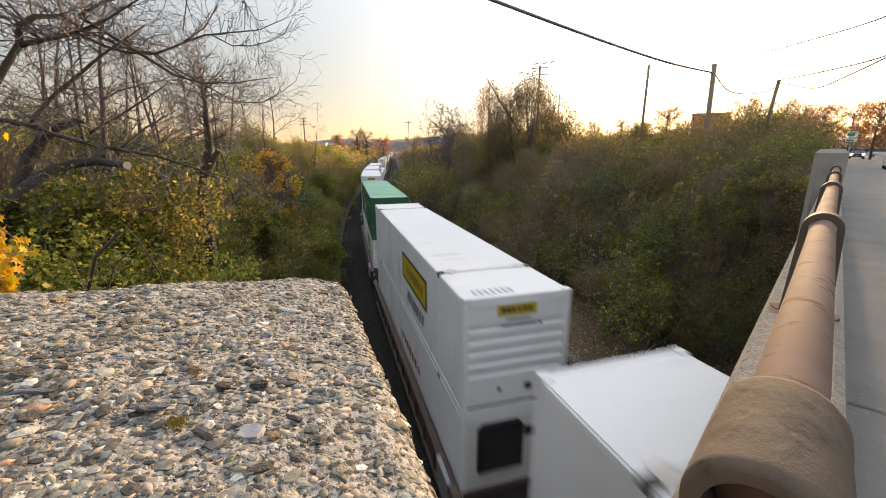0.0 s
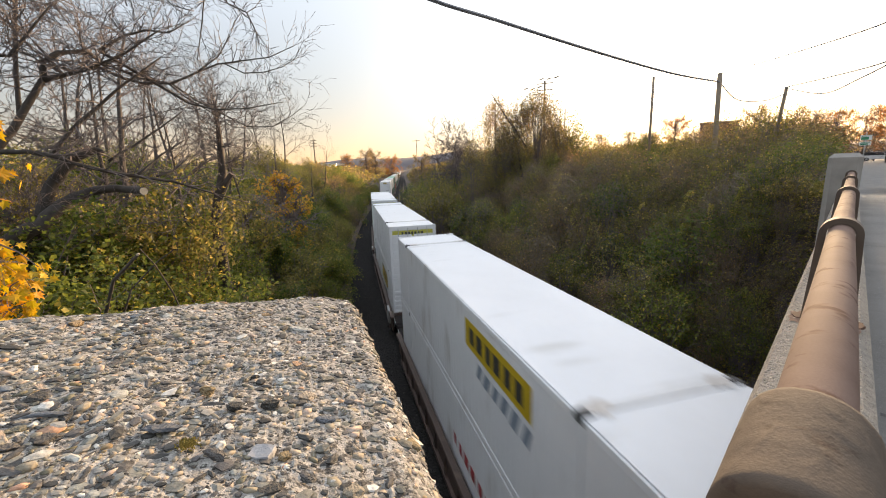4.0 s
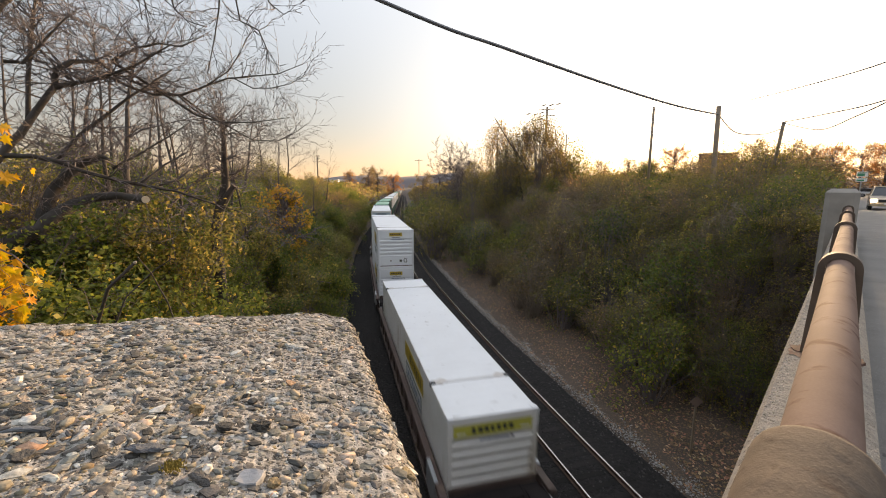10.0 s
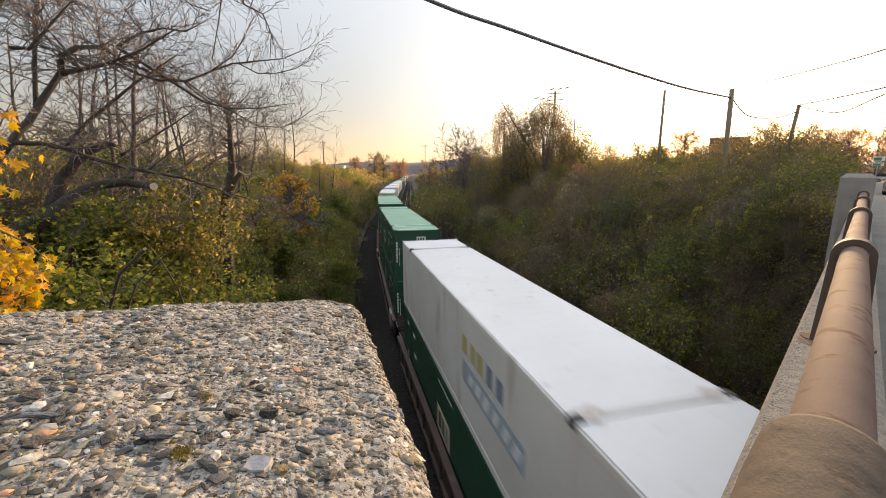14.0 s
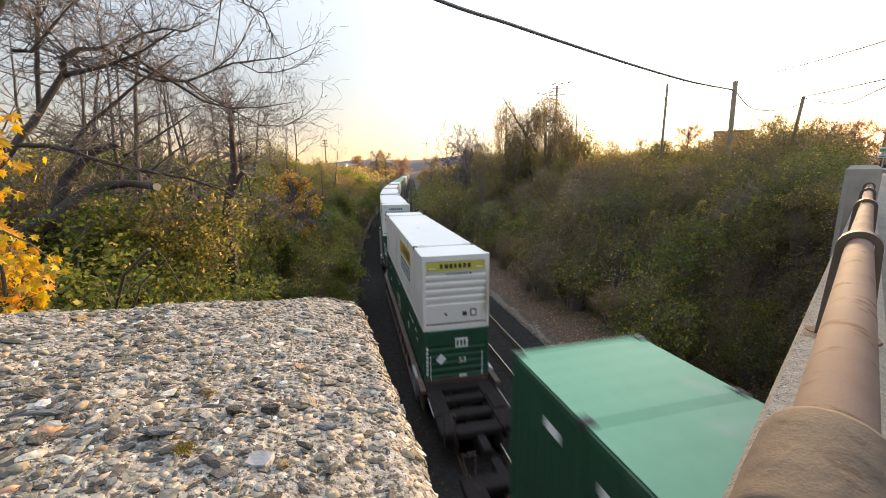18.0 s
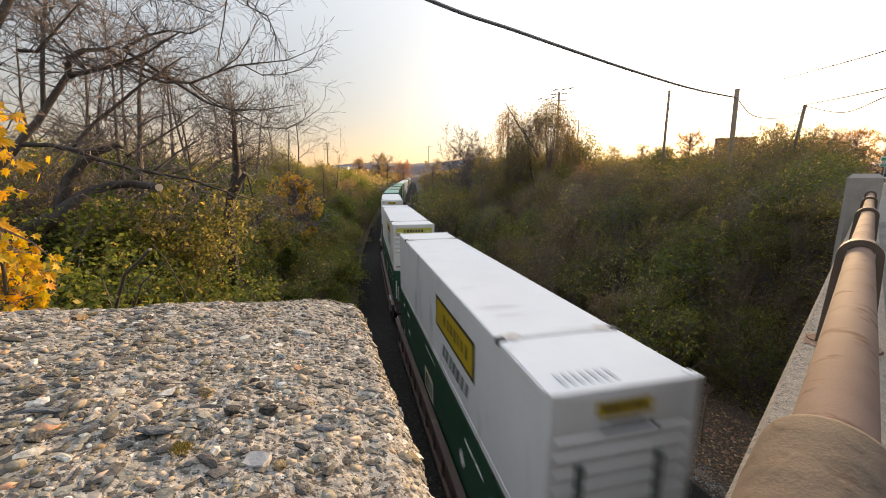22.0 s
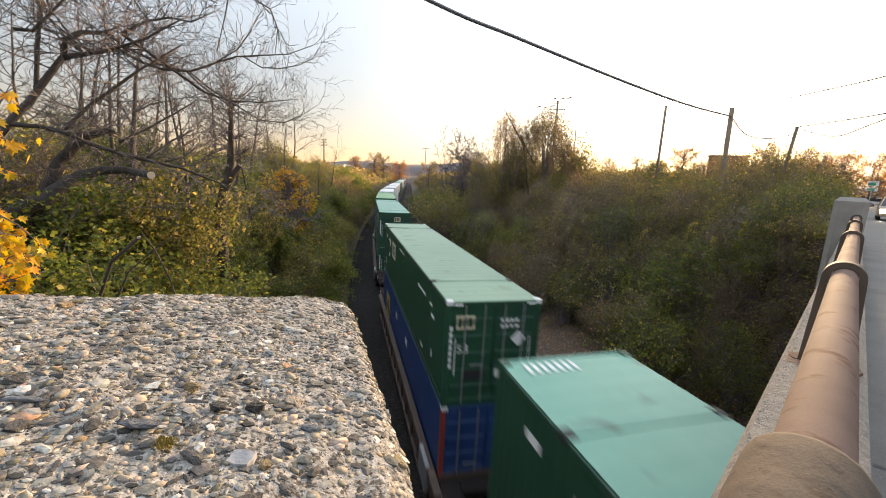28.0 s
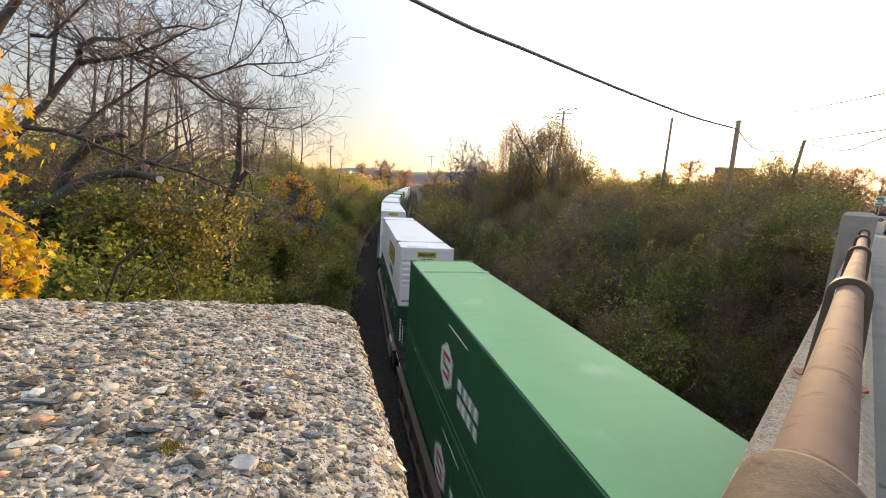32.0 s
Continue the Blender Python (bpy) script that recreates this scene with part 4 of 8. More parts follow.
def well_car(near, far):
    """One unit of a stack car, along y with its well from 0 to CL; z = 0 is the rail top. near, far: the lengths of its end platforms."""
    u = thing("well_car", "rust-brown steel well car carrying stacked containers", "rail car", "units of the stack train")
    for x in (-1, 1):
        g = Geo()
        x0, x1 = x * 1.36, x * 1.46
        a, b = min(x0, x1), max(x0, x1)
        g.box(a, -0.5, 0.32, b, CL + 0.5, 1.12, 0.02)
        sill = part("side_sill", g, M_CARSTEEL, u)
        a, b = min(x * 1.34, x * 1.56), max(x * 1.34, x * 1.56)
        part("top_chord", Geo().box(a, -0.7, 1.12, b, CL + 0.7, 1.26, 0.02), M_CARSTEEL, sill)
        part("bottom_chord", Geo().box(a, 0.4, 0.2, b, CL - 0.4, 0.34), M_CARSTEEL, sill)
        for i in range(13):
            y = 0.6 + i * (CL - 1.2) / 12
            part("rib", Geo().box(min(x * 1.46, x * 1.53), y, 0.34, max(x * 1.46, x * 1.53), y + 0.1, 1.12), M_CARSTEEL, sill)
        part("ladder_plate", Geo().box(min(x * 1.47, x * 1.6), 0.3, 0.5, max(x * 1.47, x * 1.6), 1.3, 1.3, 0.02), M_GALV, sill)
    part("well_floor", Geo().box(-1.34, 0.0, 0.26, 1.34, CL, 0.34), M_CARSTEEL, u)
    for y0, y1 in ((-near, 0.0), (CL, CL + far)):
        ym, yi, yo = (y0 + y1) / 2, (y1 if y1 == 0 else y0), (y0 if y1 == 0 else y1)
        sg = 1 if yo > yi else -1
        g = Geo()
        for xa, xb in ((-1.3, -0.72), (0.72, 1.3)):
            g.box(xa, min(yi, yo), 0.85, xb, max(yi, yo), 1.08, 0.03)
        g.box(-0.73, min(yi, yi + sg * 0.55), 0.9, 0.73, max(yi, yi + sg * 0.55), 1.09)
        for o in (0.82, 1.75, 2.6):
            if o + 0.4 < y1 - y0:
                g.box(-0.73, min(yi + sg * o, yi + sg * (o + 0.4)), 0.84, 0.73, max(yi + sg * o, yi + sg * (o + 0.4)), 1.03, 0.02)
        g.box(-0.73, min(yo - sg * 0.22, yo), 0.84, 0.73, max(yo - sg * 0.22, yo), 1.03, 0.02)
        g.box(-0.2, min(yi, yo), 0.5, 0.2, max(yi, yo), 0.72)
        e = part("end_platform", g, M_CARDECK, u)
        for x in (-1, 1):
            part("walkway_grating", Geo().box(min(x * 1.34, x * 0.8), ym - 0.55, 1.085, max(x * 1.34, x * 0.8), ym + 0.45, 1.13, 0.01), M_CARDECK, e)
            part("worn_edge", Geo().box(min(x * 1.36, x * 1.335), ym - 0.6, 1.09, max(x * 1.36, x * 1.335), ym + 0.5, 1.138), M_GALV, e)
        part("bulkhead", Geo().box(-1.28, (y1 if y1 == 0 else y0) - 0.06, 0.34, 1.28, (y1 if y1 == 0 else y0) + 0.02, 1.25), M_CARSTEEL, e)
    for yc in (-1.6,) if far < 2 else (-1.6, CL + 2.0):
        # trucks take the deck's darkened colour, with the shade under the car in it
        t = part("truck", Geo().box(-0.9, yc - 0.2, 0.5, 0.9, yc + 0.2, 0.8, 0.03), M_CARDECK, u)
        if max(near, far) > 2:
            part("spring_plank", Geo().box(-0.95, yc - 0.9, 0.3, 0.95, yc + 0.9, 0.5), M_CARDECK, t)
        for x in (-1, 1):
            part("truck_side", Geo().box(min(x * 0.93, x * 1.08), yc - 1.15, 0.36, max(x * 0.93, x * 1.08), yc + 1.15, 0.72, 0.04), M_CARDECK, t)
        for dy in (-0.88, 0.88):
            g = Geo().tube([(-0.9, yc + dy, 0.48), (0.9, yc + dy, 0.48)], [0.08] * 2, 8)
            for x in (-1, 1):
                g.tube([(x * 0.69, yc + dy, 0.48), (x * 0.73, yc + dy, 0.48), (x * 0.735, yc + dy, 0.48), (x * 0.83, yc + dy, 0.48)], [0.5, 0.5, 0.47, 0.46], 20)
            part("wheelset", g, M_WHEEL, t, smooth=False)
    part("drawbar", Geo().box(-0.14, -near - 0.75, 0.62, 0.14, -near + 0.05, 0.9, 0.02), M_CARDECK, u)
    part("drawbar", Geo().box(-0.14, CL + far - 0.05, 0.62, 0.14, CL + far + 0.7, 0.9, 0.02), M_CARDECK, u)
    for x in (-1, 1):
        for y in ((-near,) if near > 2 else ()) + ((CL + far,) if far > 2 else ()):
            part("hand_rail", Geo().tube([(x * 1.2, y, 0.7), (x * 1.2, y, 1.75), (x * 0.85, y, 1.75), (x * 0.85, y, 0.9)], [0.022] * 4, 6), M_CARSTEEL, u)
    return u


WHITE_PLATE = dict(kind="a", style="framed", side=M_WHITE, roof=M_ROOF, plate=M_YELLOW, panel=M_YELLOW, label="white freight container with a yellow end plate")
TYPES = {
    "W": dict(WHITE_PLATE, roofmark=0.25),
    "WX": dict(WHITE_PLATE, roofmark=0.25, marks="bars", label="white container with two dark upright recesses in its end"),
    "WS": dict(WHITE_PLATE, style="letters", side=M_WHITE_OLD, roof=M_ROOF_OLD, marks="rust", label="white container with a yellow plate and rust streaks"),
    "WR": dict(WHITE_PLATE, style="letters", ribroof=True, label="white freight container with a ribbed roof and yellow plate"),
    "WL": dict(WHITE_PLATE, style="banner", plate=M_LIME, plate_wide=True, side=M_WHITE_OLD, roof=M_ROOF_OLD, label="stained white container with a yellow-green end banner"),
    "WD": dict(WHITE_PLATE, roofmark=0.25, style="letters", end="doors", plate=M_LIME, plate_wide=True, roof=M_ROOF_OLD, label="white container with barred doors and a yellow banner"),
    "WC": dict(WHITE_PLATE, end="doors", plate=M_LIME, plate_wide=True, panel=None, roof=M_ROOF_OLD, label="plain white container with barred doors and a yellow banner"),
    "WG": dict(WHITE_PLATE, style="grey", plate=M_PALE, plate_wide=True, side=M_WHITE_OLD, roof=M_ROOF_OLD, panel=M_PALE, marks="rust", label="old white container with a grey banner and rust streaks"),
    "WK": dict(WHITE_PLATE, style="outline", plate=M_PALEPLATE, plate_wide=True, side=M_WHITE_OLD, roof=M_ROOF_OLD, marks="rust", label="old white container with black outlined sign and rust"),
    "WU": dict(WHITE_PLATE, end="unit", plate=None, panel=None, label="white container with a black recess in its end"),
    "WV": dict(WHITE_PLATE, end="unit", plate=None, panel=None, marks="mirrored", label="white container with a black recess in its end"),
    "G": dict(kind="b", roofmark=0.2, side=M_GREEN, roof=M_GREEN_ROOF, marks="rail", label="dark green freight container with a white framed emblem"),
    "GT": dict(kind="b", side=M_GREEN, roof=M_TEAL_ROOF, marks="rail", label="dark green container with a pale teal roof"),
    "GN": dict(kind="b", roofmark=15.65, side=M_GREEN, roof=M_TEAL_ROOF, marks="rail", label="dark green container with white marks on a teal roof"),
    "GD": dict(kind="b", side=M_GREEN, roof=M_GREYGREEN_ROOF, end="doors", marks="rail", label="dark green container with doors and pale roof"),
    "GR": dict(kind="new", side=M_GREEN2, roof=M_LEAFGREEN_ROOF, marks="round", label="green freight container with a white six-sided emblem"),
    "GR2": dict(kind="new", roofmark=0.2, ribroof=True, side=M_GREEN2, roof=M_GREEN_ROOF, marks="round", label="green container with a pale roof and six-sided emblem"),
    "RED": dict(kind="b", side=M_RED, roof=M_RED, marks="square", label="oxide red freight container low in its well"),
    "BLUE": dict(kind="b", side=M_BLUE, roof=M_BLUE, posts=M_RED, end="doors", marks="square", label="blue freight container low in its well"),
}
# nearer end along the line at 0 s, upper container, lower container
UNITS = [(-58.3, "W", "W"), (-38.5, "G", "G"), (-18.8, "W", "W"), (0.3, "W", "WV"), (19.9, "GR2", "W"), (44.1, "WR", "WU"), (63.8, "WC", "W"), (83.4, "WD", "WV"),
         (107.2, None, "WG"), (127.0, None, "WL"), (146.8, "W", "W"), (170.9, "WG", "G"), (190.6, "G", "G"), (210.3, "G", "RED"), (234.45, "WL", "G"),
         (257.8, "WK", "G"), (277.1, "WX", "G"), (297.0, "WL", "G"), (321.1, "WS", "G"), (340.75, "GN", "G"), (360.15, "GD", "BLUE"), (383.6, "GT", "G"),
         (402.9, "GR", "GR"), (422.1, "W", "G"), (445.5, "W", "W"), (465.1, "W", "W"), (484.7, "WL", "G"), (508.7, "G", "G"), (528.3, "G", "G"), (547.9, "W", "G"),
         (571.9, "WG", "G"), (591.5, "W", "W"), (611.1, "G", "G"), (635.1, "W", "W"), (654.7, "W", "G"), (674.3, "W", "W")]


def travelled(t):
    return 12.257 * t + 0.02664 * t * t - 0.000274 * t ** 3


def train_pose(s, z):
    a, b = on_line(s, -0.08), on_line(s + CL, -0.08)
    ang = math.atan2(b.x - a.x, b.y - a.y)
    return Matrix.Translation((a.x, a.y, z)) @ Matrix.Rotation(-ang, 4, "Z")


SMALL_PARTS = {"print_bar", "rib", "lifting_casting", "lifting_post", "door_rib", "lock_rod", "handle", "roof_mark", "roof_edge", "grime_sill", "dark_placard", "rusty_placard", "grey_placard",
               "lamp_hole", "corner_casting", "rust_smudge", "dark_recess", "reflector_strip", "bottom_sill", "floor", "ladder_plate", "walkway_grating", "worn_edge", "drawbar", "bulkhead", "placard_face", "rust_streak", "emblem_bar", "corner_mark", "end_stroke",
               "dark_label", "pale_label", "size_number", "diamond_placard", "bleached_patch", "frame_line", "bottom_chord"}


def build_train():
    made, moving = {}, []
    for i, (s, upper, lower) in enumerate(UNITS):
        before = s - UNITS[i - 1][0] - CL if i else 7.0
        after = UNITS[i + 1][0] - s - CL if i + 1 < len(UNITS) else 7.0
        ends = tuple(3.1 if gap > 5 else 1.72 for gap in (before, after))
        for key, z in ((("car", *ends), 0.0), (lower, 0.35), (upper, 0.36 + CH)):
            if key is None:
                continue
            m = train_pose(s, z)
            if key in made:
                ob = copy_thing(made[key], m)
                if s > 440:             # cars that stay far off keep their main parts alone
                    for ch in list(ob.children_recursive):
                        if ch.name.split(".")[0] in SMALL_PARTS:
                            bpy.data.objects.remove(ch)
            else:
                ob = well_car(*ends) if key[0] == "car" else container(**TYPES[key])
                ob.matrix_basis = m
                made[key] = ob
            moving.append((ob, s, z))
    return moving


TRAIN = build_train()

# ---------------------------------------------------------------- bridge
def bridge_point(al, ac, z):
    """al along the railing, ac to its right."""
    p = ALONG * al + ACROSS * ac
    return Vector((p.x, p.y, z))


BM = Matrix.Rotation(-RA, 4, "Z")      # local x: across, local y: along
SL = 0.718          # near end of the sleeve
PIPE_Z, PIPE_R = EYE_Z - 0.60, 0.076
POSTS = [4.3, 8.55, 12.8, 17.05]


def build_bridge():
    # deck between the abutments and the road beyond
    g = Geo().box(-0.27, 0.6, ROAD_Z - 0.85, 9.2, 22.5, ROAD_Z - 0.02)
    ob = solid("bridge_deck", g, M_CONCRETE, "grey concrete bridge deck over the railway", "bridge deck", kind="structure")
    ob.matrix_basis = BM
    g = Geo()
    ys = [-70, -20, 0, 6, 12, 18, 24, 30, 40, 55, 80, 120, 200, 400]
    for y in ys:
        for x in (0.27, 2.5, 4.6, 6.7, 8.7):
            g.v.append((x, y, ROAD_Z + 0.04 * (1 - abs(x - 4.5) / 4.3) + (0 if y < 20 else 0.0)))
    g.f = [(r * 5 + j, r * 5 + j + 1, r * 5 + 6 + j, r * 5 + 5 + j) for r in range(len(ys) - 1) for j in range(4)]
    ob = solid("road", g, M_ASPHALT, "worn grey asphalt road over the bridge", "road", kind="structure")
    ob.matrix_basis = BM
    # joints and cracks across the asphalt
    for y, x0, x1 in ((3.3, 0.3, 8.6), (9.7, 0.3, 8.6), (18.4, 0.3, 8.6)):
        g = Geo()
        r = random.Random(int(y * 10))
        n = 24
        for i in range(n + 1):
            x = x0 + (x1 - x0) * i / n
            yy = y + r.uniform(-0.03, 0.03)
            zz = ROAD_Z + 0.04 * (1 - abs(x - 4.5) / 4.3) + 0.004
            g.v += [(x, yy, zz), (x, yy + r.uniform(0.015, 0.05), zz)]
        g.f = [(2 * i, 2 * i + 2, 2 * i + 3, 2 * i + 1) for i in range(n)]
        ob = solid("road_seam", g, M_INK, "dark tarred seam across the asphalt", "road seam", kind="structure")
        ob.matrix_basis = BM
    # kerb under the railing
    g = Geo()
    r = random.Random(4)
    n = 420
    prof = ((-0.25, ROAD_Z - 0.6), (-0.25, KERB_Z - 0.03), (-0.225, KERB_Z), (-0.1, KERB_Z + 0.004), (0.06, KERB_Z + 0.004), (0.2, KERB_Z), (0.255, KERB_Z - 0.04), (0.275, ROAD_Z - 0.05))
    for i in range(n + 1):
        y = 0.55 + (18.6 - 0.55) * (i / n) ** 1.6
        for x, z in prof:
            w = 0.0004 if z > ROAD_Z else 0
            g.v.append((x + r.uniform(-w, w), y, z + r.uniform(-w, w) * 0.6))
    k = len(prof)
    g.f = [(a * k + j, a * k + j + 1, (a + 1) * k + j + 1, (a + 1) * k + j) for a in range(n) for j in range(k - 1)]
    ob = solid("kerb", g, M_KERB, "rough weathered concrete kerb carrying the pipe railing", "kerb", kind="structure")
    ob.matrix_basis = BM
    bm = bmesh.new()
    bmesh.ops.create_icosphere(bm, subdivisions=1, radius=1.0)
    stone_v, stone_f = [v.co.copy() for v in bm.verts], [tuple(v.index for v in f.verts) for f in bm.faces]
    bm.free()
    for nm, mat, cnt, lab in (("kerb_pebbles", surface("kerb_pebble_grey", (0.30, 0.26, 0.215), (0.19, 0.165, 0.14), 90, 0.9, 0.2, fine=300, island=0.5), 6000, "grey pebbles bedded in the worn kerb"),
                              ("pale_kerb_pebbles", surface("kerb_pebble_tan", (0.40, 0.34, 0.27), (0.28, 0.23, 0.18), 90, 0.9, 0.2, fine=300, island=0.4), 5000, "tan pebbles bedded in the worn kerb")):
        g = Geo()
        for _ in range(cnt):
            y = 0.9 + 5.6 * r.random() ** 1.5
            x = r.uniform(-0.222, 0.198)
            z = KERB_Z
            sz = r.uniform(0.0025, 0.0065) * (0.8 + 0.12 * y)
            q = Matrix.Translation((x, y, z)) @ Matrix.Rotation(r.uniform(0, 6.28), 4, "Z") @ Matrix.Diagonal((sz * r.uniform(0.8, 1.5), sz, sz * r.uniform(0.35, 0.6), 1))
            k = len(g.v)
            g.v += [tuple(q @ (v * r.uniform(0.75, 1.2))) for v in stone_v]
            g.f += [tuple(k + i for i in f) for f in stone_f]
        ob = solid(nm, g, mat, lab, "pebbles", kind="stuff", smooth=True)
        ob.matrix_basis = BM
    ob = solid("far_kerb", Geo().box(8.7, 0.6, ROAD_Z - 0.05, 9.2, 18.6, KERB_Z, 0.02), M_CONCRETE, "plain concrete kerb across the road", "kerb", kind="structure")
    ob.matrix_basis = BM
    # abutments
    for nm, s_u, lab in (("abutment_wall_near", -3.6, "plain concrete abutment under the bridge"), ("abutment_wall_far", 10.6, "plain concrete abutment beyond the tracks")):
        g = Geo()
        sg = -1 if s_u < 0 else 1
        pts = []
        for s0 in (-17.5, -12, -8, -4.5 if sg < 0 else 0.4):
            pts.append(on_line(s0, s_u))
        back = [p + Vector((sg * 0.9, 0, 0)) for p in pts]
        for z in (-0.8, ROAD_Z - 0.86):
            g.v += [(p.x, p.y, z) for p in pts] + [(p.x, p.y, z) for p in back]
        n = len(pts)
        for i in range(n - 1):
            g.f += [(i, i + 1, 2 * n + i + 1, 2 * n + i), (n + i, 3 * n + i, 3 * n + i + 1, n + i + 1), (2 * n + i, 2 * n + i + 1, 3 * n + i + 1, 3 * n + i)]
        g.f += [(0, 2 * n, 3 * n, n), (n - 1, 2 * n - 1, 4 * n - 1, 3 * n - 1)]
        solid(nm, g, M_CONCRETE, lab, "abutment", kind="structure")
    # end post
    post = thing("railing_end_post", "tall grey concrete end post of the bridge railing", "post", m=BM)
    part("shaft", Geo().box(-0.6, 18.6, ROAD_Z - 1.6, 0.24, 19.6, EYE_Z + 0.02, 0.13), surface("grey_end_concrete", (0.30, 0.275, 0.245), (0.21, 0.19, 0.17), 3, 0.9, 0.4, fine=60), post)


build_bridge()


M_RUSTSTAIN = surface("rust_stained_kerb", (0.20, 0.105, 0.07), (0.10, 0.06, 0.045), 18, 0.92, 0.5, fine=90, spots=(0.28, 0.22, 0.17), spot_scale=26, spot_at=0.56)
M_STRAP = surface("dark_brown_casting", (0.10, 0.068, 0.048), (0.07, 0.048, 0.036), 8, 0.8, 0.3, fine=70, bump_scale=0.003)


def build_railing():
    rail = thing("pipe_railing", "brown-painted steel pipe railing on the bridge kerb", "railing", m=BM)
    pts, rad = [], []
    y = 0.8
    while y < 18.61:
        pts.append((0.011 + 0.004 * math.sin(y * 0.9), y, PIPE_Z + 0.003 * math.sin(y * 1.7)))
        rad.append(PIPE_R)
        y += 0.25
    part("pipe", Geo().tube(pts, rad, 40), M_PIPE, rail, "worn brown-painted pipe", smooth=True)
    rr = random.Random(17)

    def foot(strap, x, y, r):
        """Corroded base plate with a ragged outline and one bolt."""
        g = Geo()
        n = 16
        for zz, k in ((KERB_Z - 0.01, 1.0), (KERB_Z + 0.009, 0.97), (KERB_Z + 0.012, 0.9)):
            r2 = random.Random(int(abs(x) * 1000 + y * 100))
            for j in range(n):
                a = 2 * math.pi * j / n
                w = k * r2.uniform(0.8, 1.12)
                c, s = math.cos(a), math.sin(a)
                q = max(abs(c), abs(s)) ** 0.7
                g.v.append((x + 0.055 * c / q * w, y + 0.085 * s / q * w, zz))
        g.f = [(i * n + j, i * n + (j + 1) % n, (i + 1) * n + (j + 1) % n, (i + 1) * n + j) for i in range(2) for j in range(n)] + [tuple(2 * n + j for j in range(n))]
        f = part("rusty_foot", g, M_RUST, strap)
        st = Geo()
        m = 22
        for j in range(m):
            a = 2 * math.pi * j / m
            w = r2.uniform(0.75, 1.25)
            st.v.append((max(-0.222, min(0.2, x + 0.075 * w * math.cos(a))), y - 0.05 + 0.17 * w * math.sin(a), KERB_Z + 0.0066))
        st.f = [tuple(range(m))]
        part("rust_stain", st, M_RUSTSTAIN, strap, "red-brown rust stain")
        return f
    for yp in POSTS:
        # strap that goes over the pipe and down to the kerb on both sides
        g = Geo()
        ro, ri, wy = 0.126, 0.082, 0.08
        ang = [math.pi * i / 18 for i in range(19)]
        prof = [(math.cos(a), math.sin(a)) for a in ang]
        ring = [(1.25, -(PIPE_Z - KERB_Z) / ro)] + prof + [(-1.25, -(PIPE_Z - KERB_Z) / ro)]
        for c, sn in ring:
            zo = PIPE_Z + sn * ro
            zi = PIPE_Z + (sn * ri if sn >= 0 else sn * ro)
            for (xx, zz) in ((c * ro, zo), (c * ri, zi)):
                for yy in (yp - wy, yp + wy):
                    g.v.append((0.007 + xx, yy, zz))
        n = len(ring)
        for i in range(n - 1):
            a, b = 4 * i, 4 * i + 4
            g.f += [(a, a + 1, b + 1, b), (a + 2, b + 2, b + 3, a + 3), (a, b, b + 2, a + 2), (a + 1, a + 3, b + 3, b + 1)]
        strap = part("strap", g, M_STRAP, rail, "brown steel strap over the pipe")
        for x in (-1, 1):
            foot(strap, 0.007 + x * 0.158, yp, rr)
    # open sleeve at the nearer end
    g = Geo()
    prof = [(SL, 0.082), (SL, 0.102), (SL + 0.003, 0.109), (SL + 0.012, 0.1145)] + [(SL + 0.02 + 0.0128 * k, 0.1162 - 0.0001 * k) for k in range(27)] + [(1.083, 0.1135), (1.093, 0.108), (1.098, 0.08)]
    n = 150
    for i, (yy, rr) in enumerate(prof):
        for j in range(n):
            a = 2 * math.pi * j / n
            v = Vector((rr * math.cos(a), yy, rr * math.sin(a)))
            k = 0.0 if i < 1 else 1.0
            ridge = max(0.0, 1 - abs(noise.noise(v * 9.0 + Vector((3, 0, 1)))) * 14)      # cracked and lifted paint
            w = k * (0.0016 * noise.noise(v * 13) + 0.0006 * noise.noise(v * 60) + 0.0013 * ridge)
            g.v.append((0.012 + (rr + w) * math.cos(a), yy, PIPE_Z + (rr + w) * math.sin(a)))
    g.f = [(i * n + j, (i + 1) * n + j, (i + 1) * n + (j + 1) % n, i * n + (j + 1) % n) for i in range(len(prof) - 1) for j in range(n)]
    b = len(g.v)
    for yy in (SL, 0.9):
        for j in range(n):
            a = 2 * math.pi * j / n
            g.v.append((0.012 + 0.082 * math.cos(a), yy, PIPE_Z + 0.082 * math.sin(a)))
    g.f += [(b + j, b + (j + 1) % n, b + n + (j + 1) % n, b + n + j) for j in range(n)]
    sl = part("sleeve", g, M_COLLAR, rail, "thick tan cast sleeve, open at its end", smooth=True)
    part("sleeve_foot", Geo().box(-0.09, 0.8, KERB_Z, 0.1, 0.98, PIPE_Z - 0.11, 0.01), M_COLLAR, sl)


build_railing()


# ---------------------------------------------------------------- rough concrete block beside the railing
def block_top(x, y):
    return EYE_Z - 0.299 - 0.22 * x - 0.11 * y


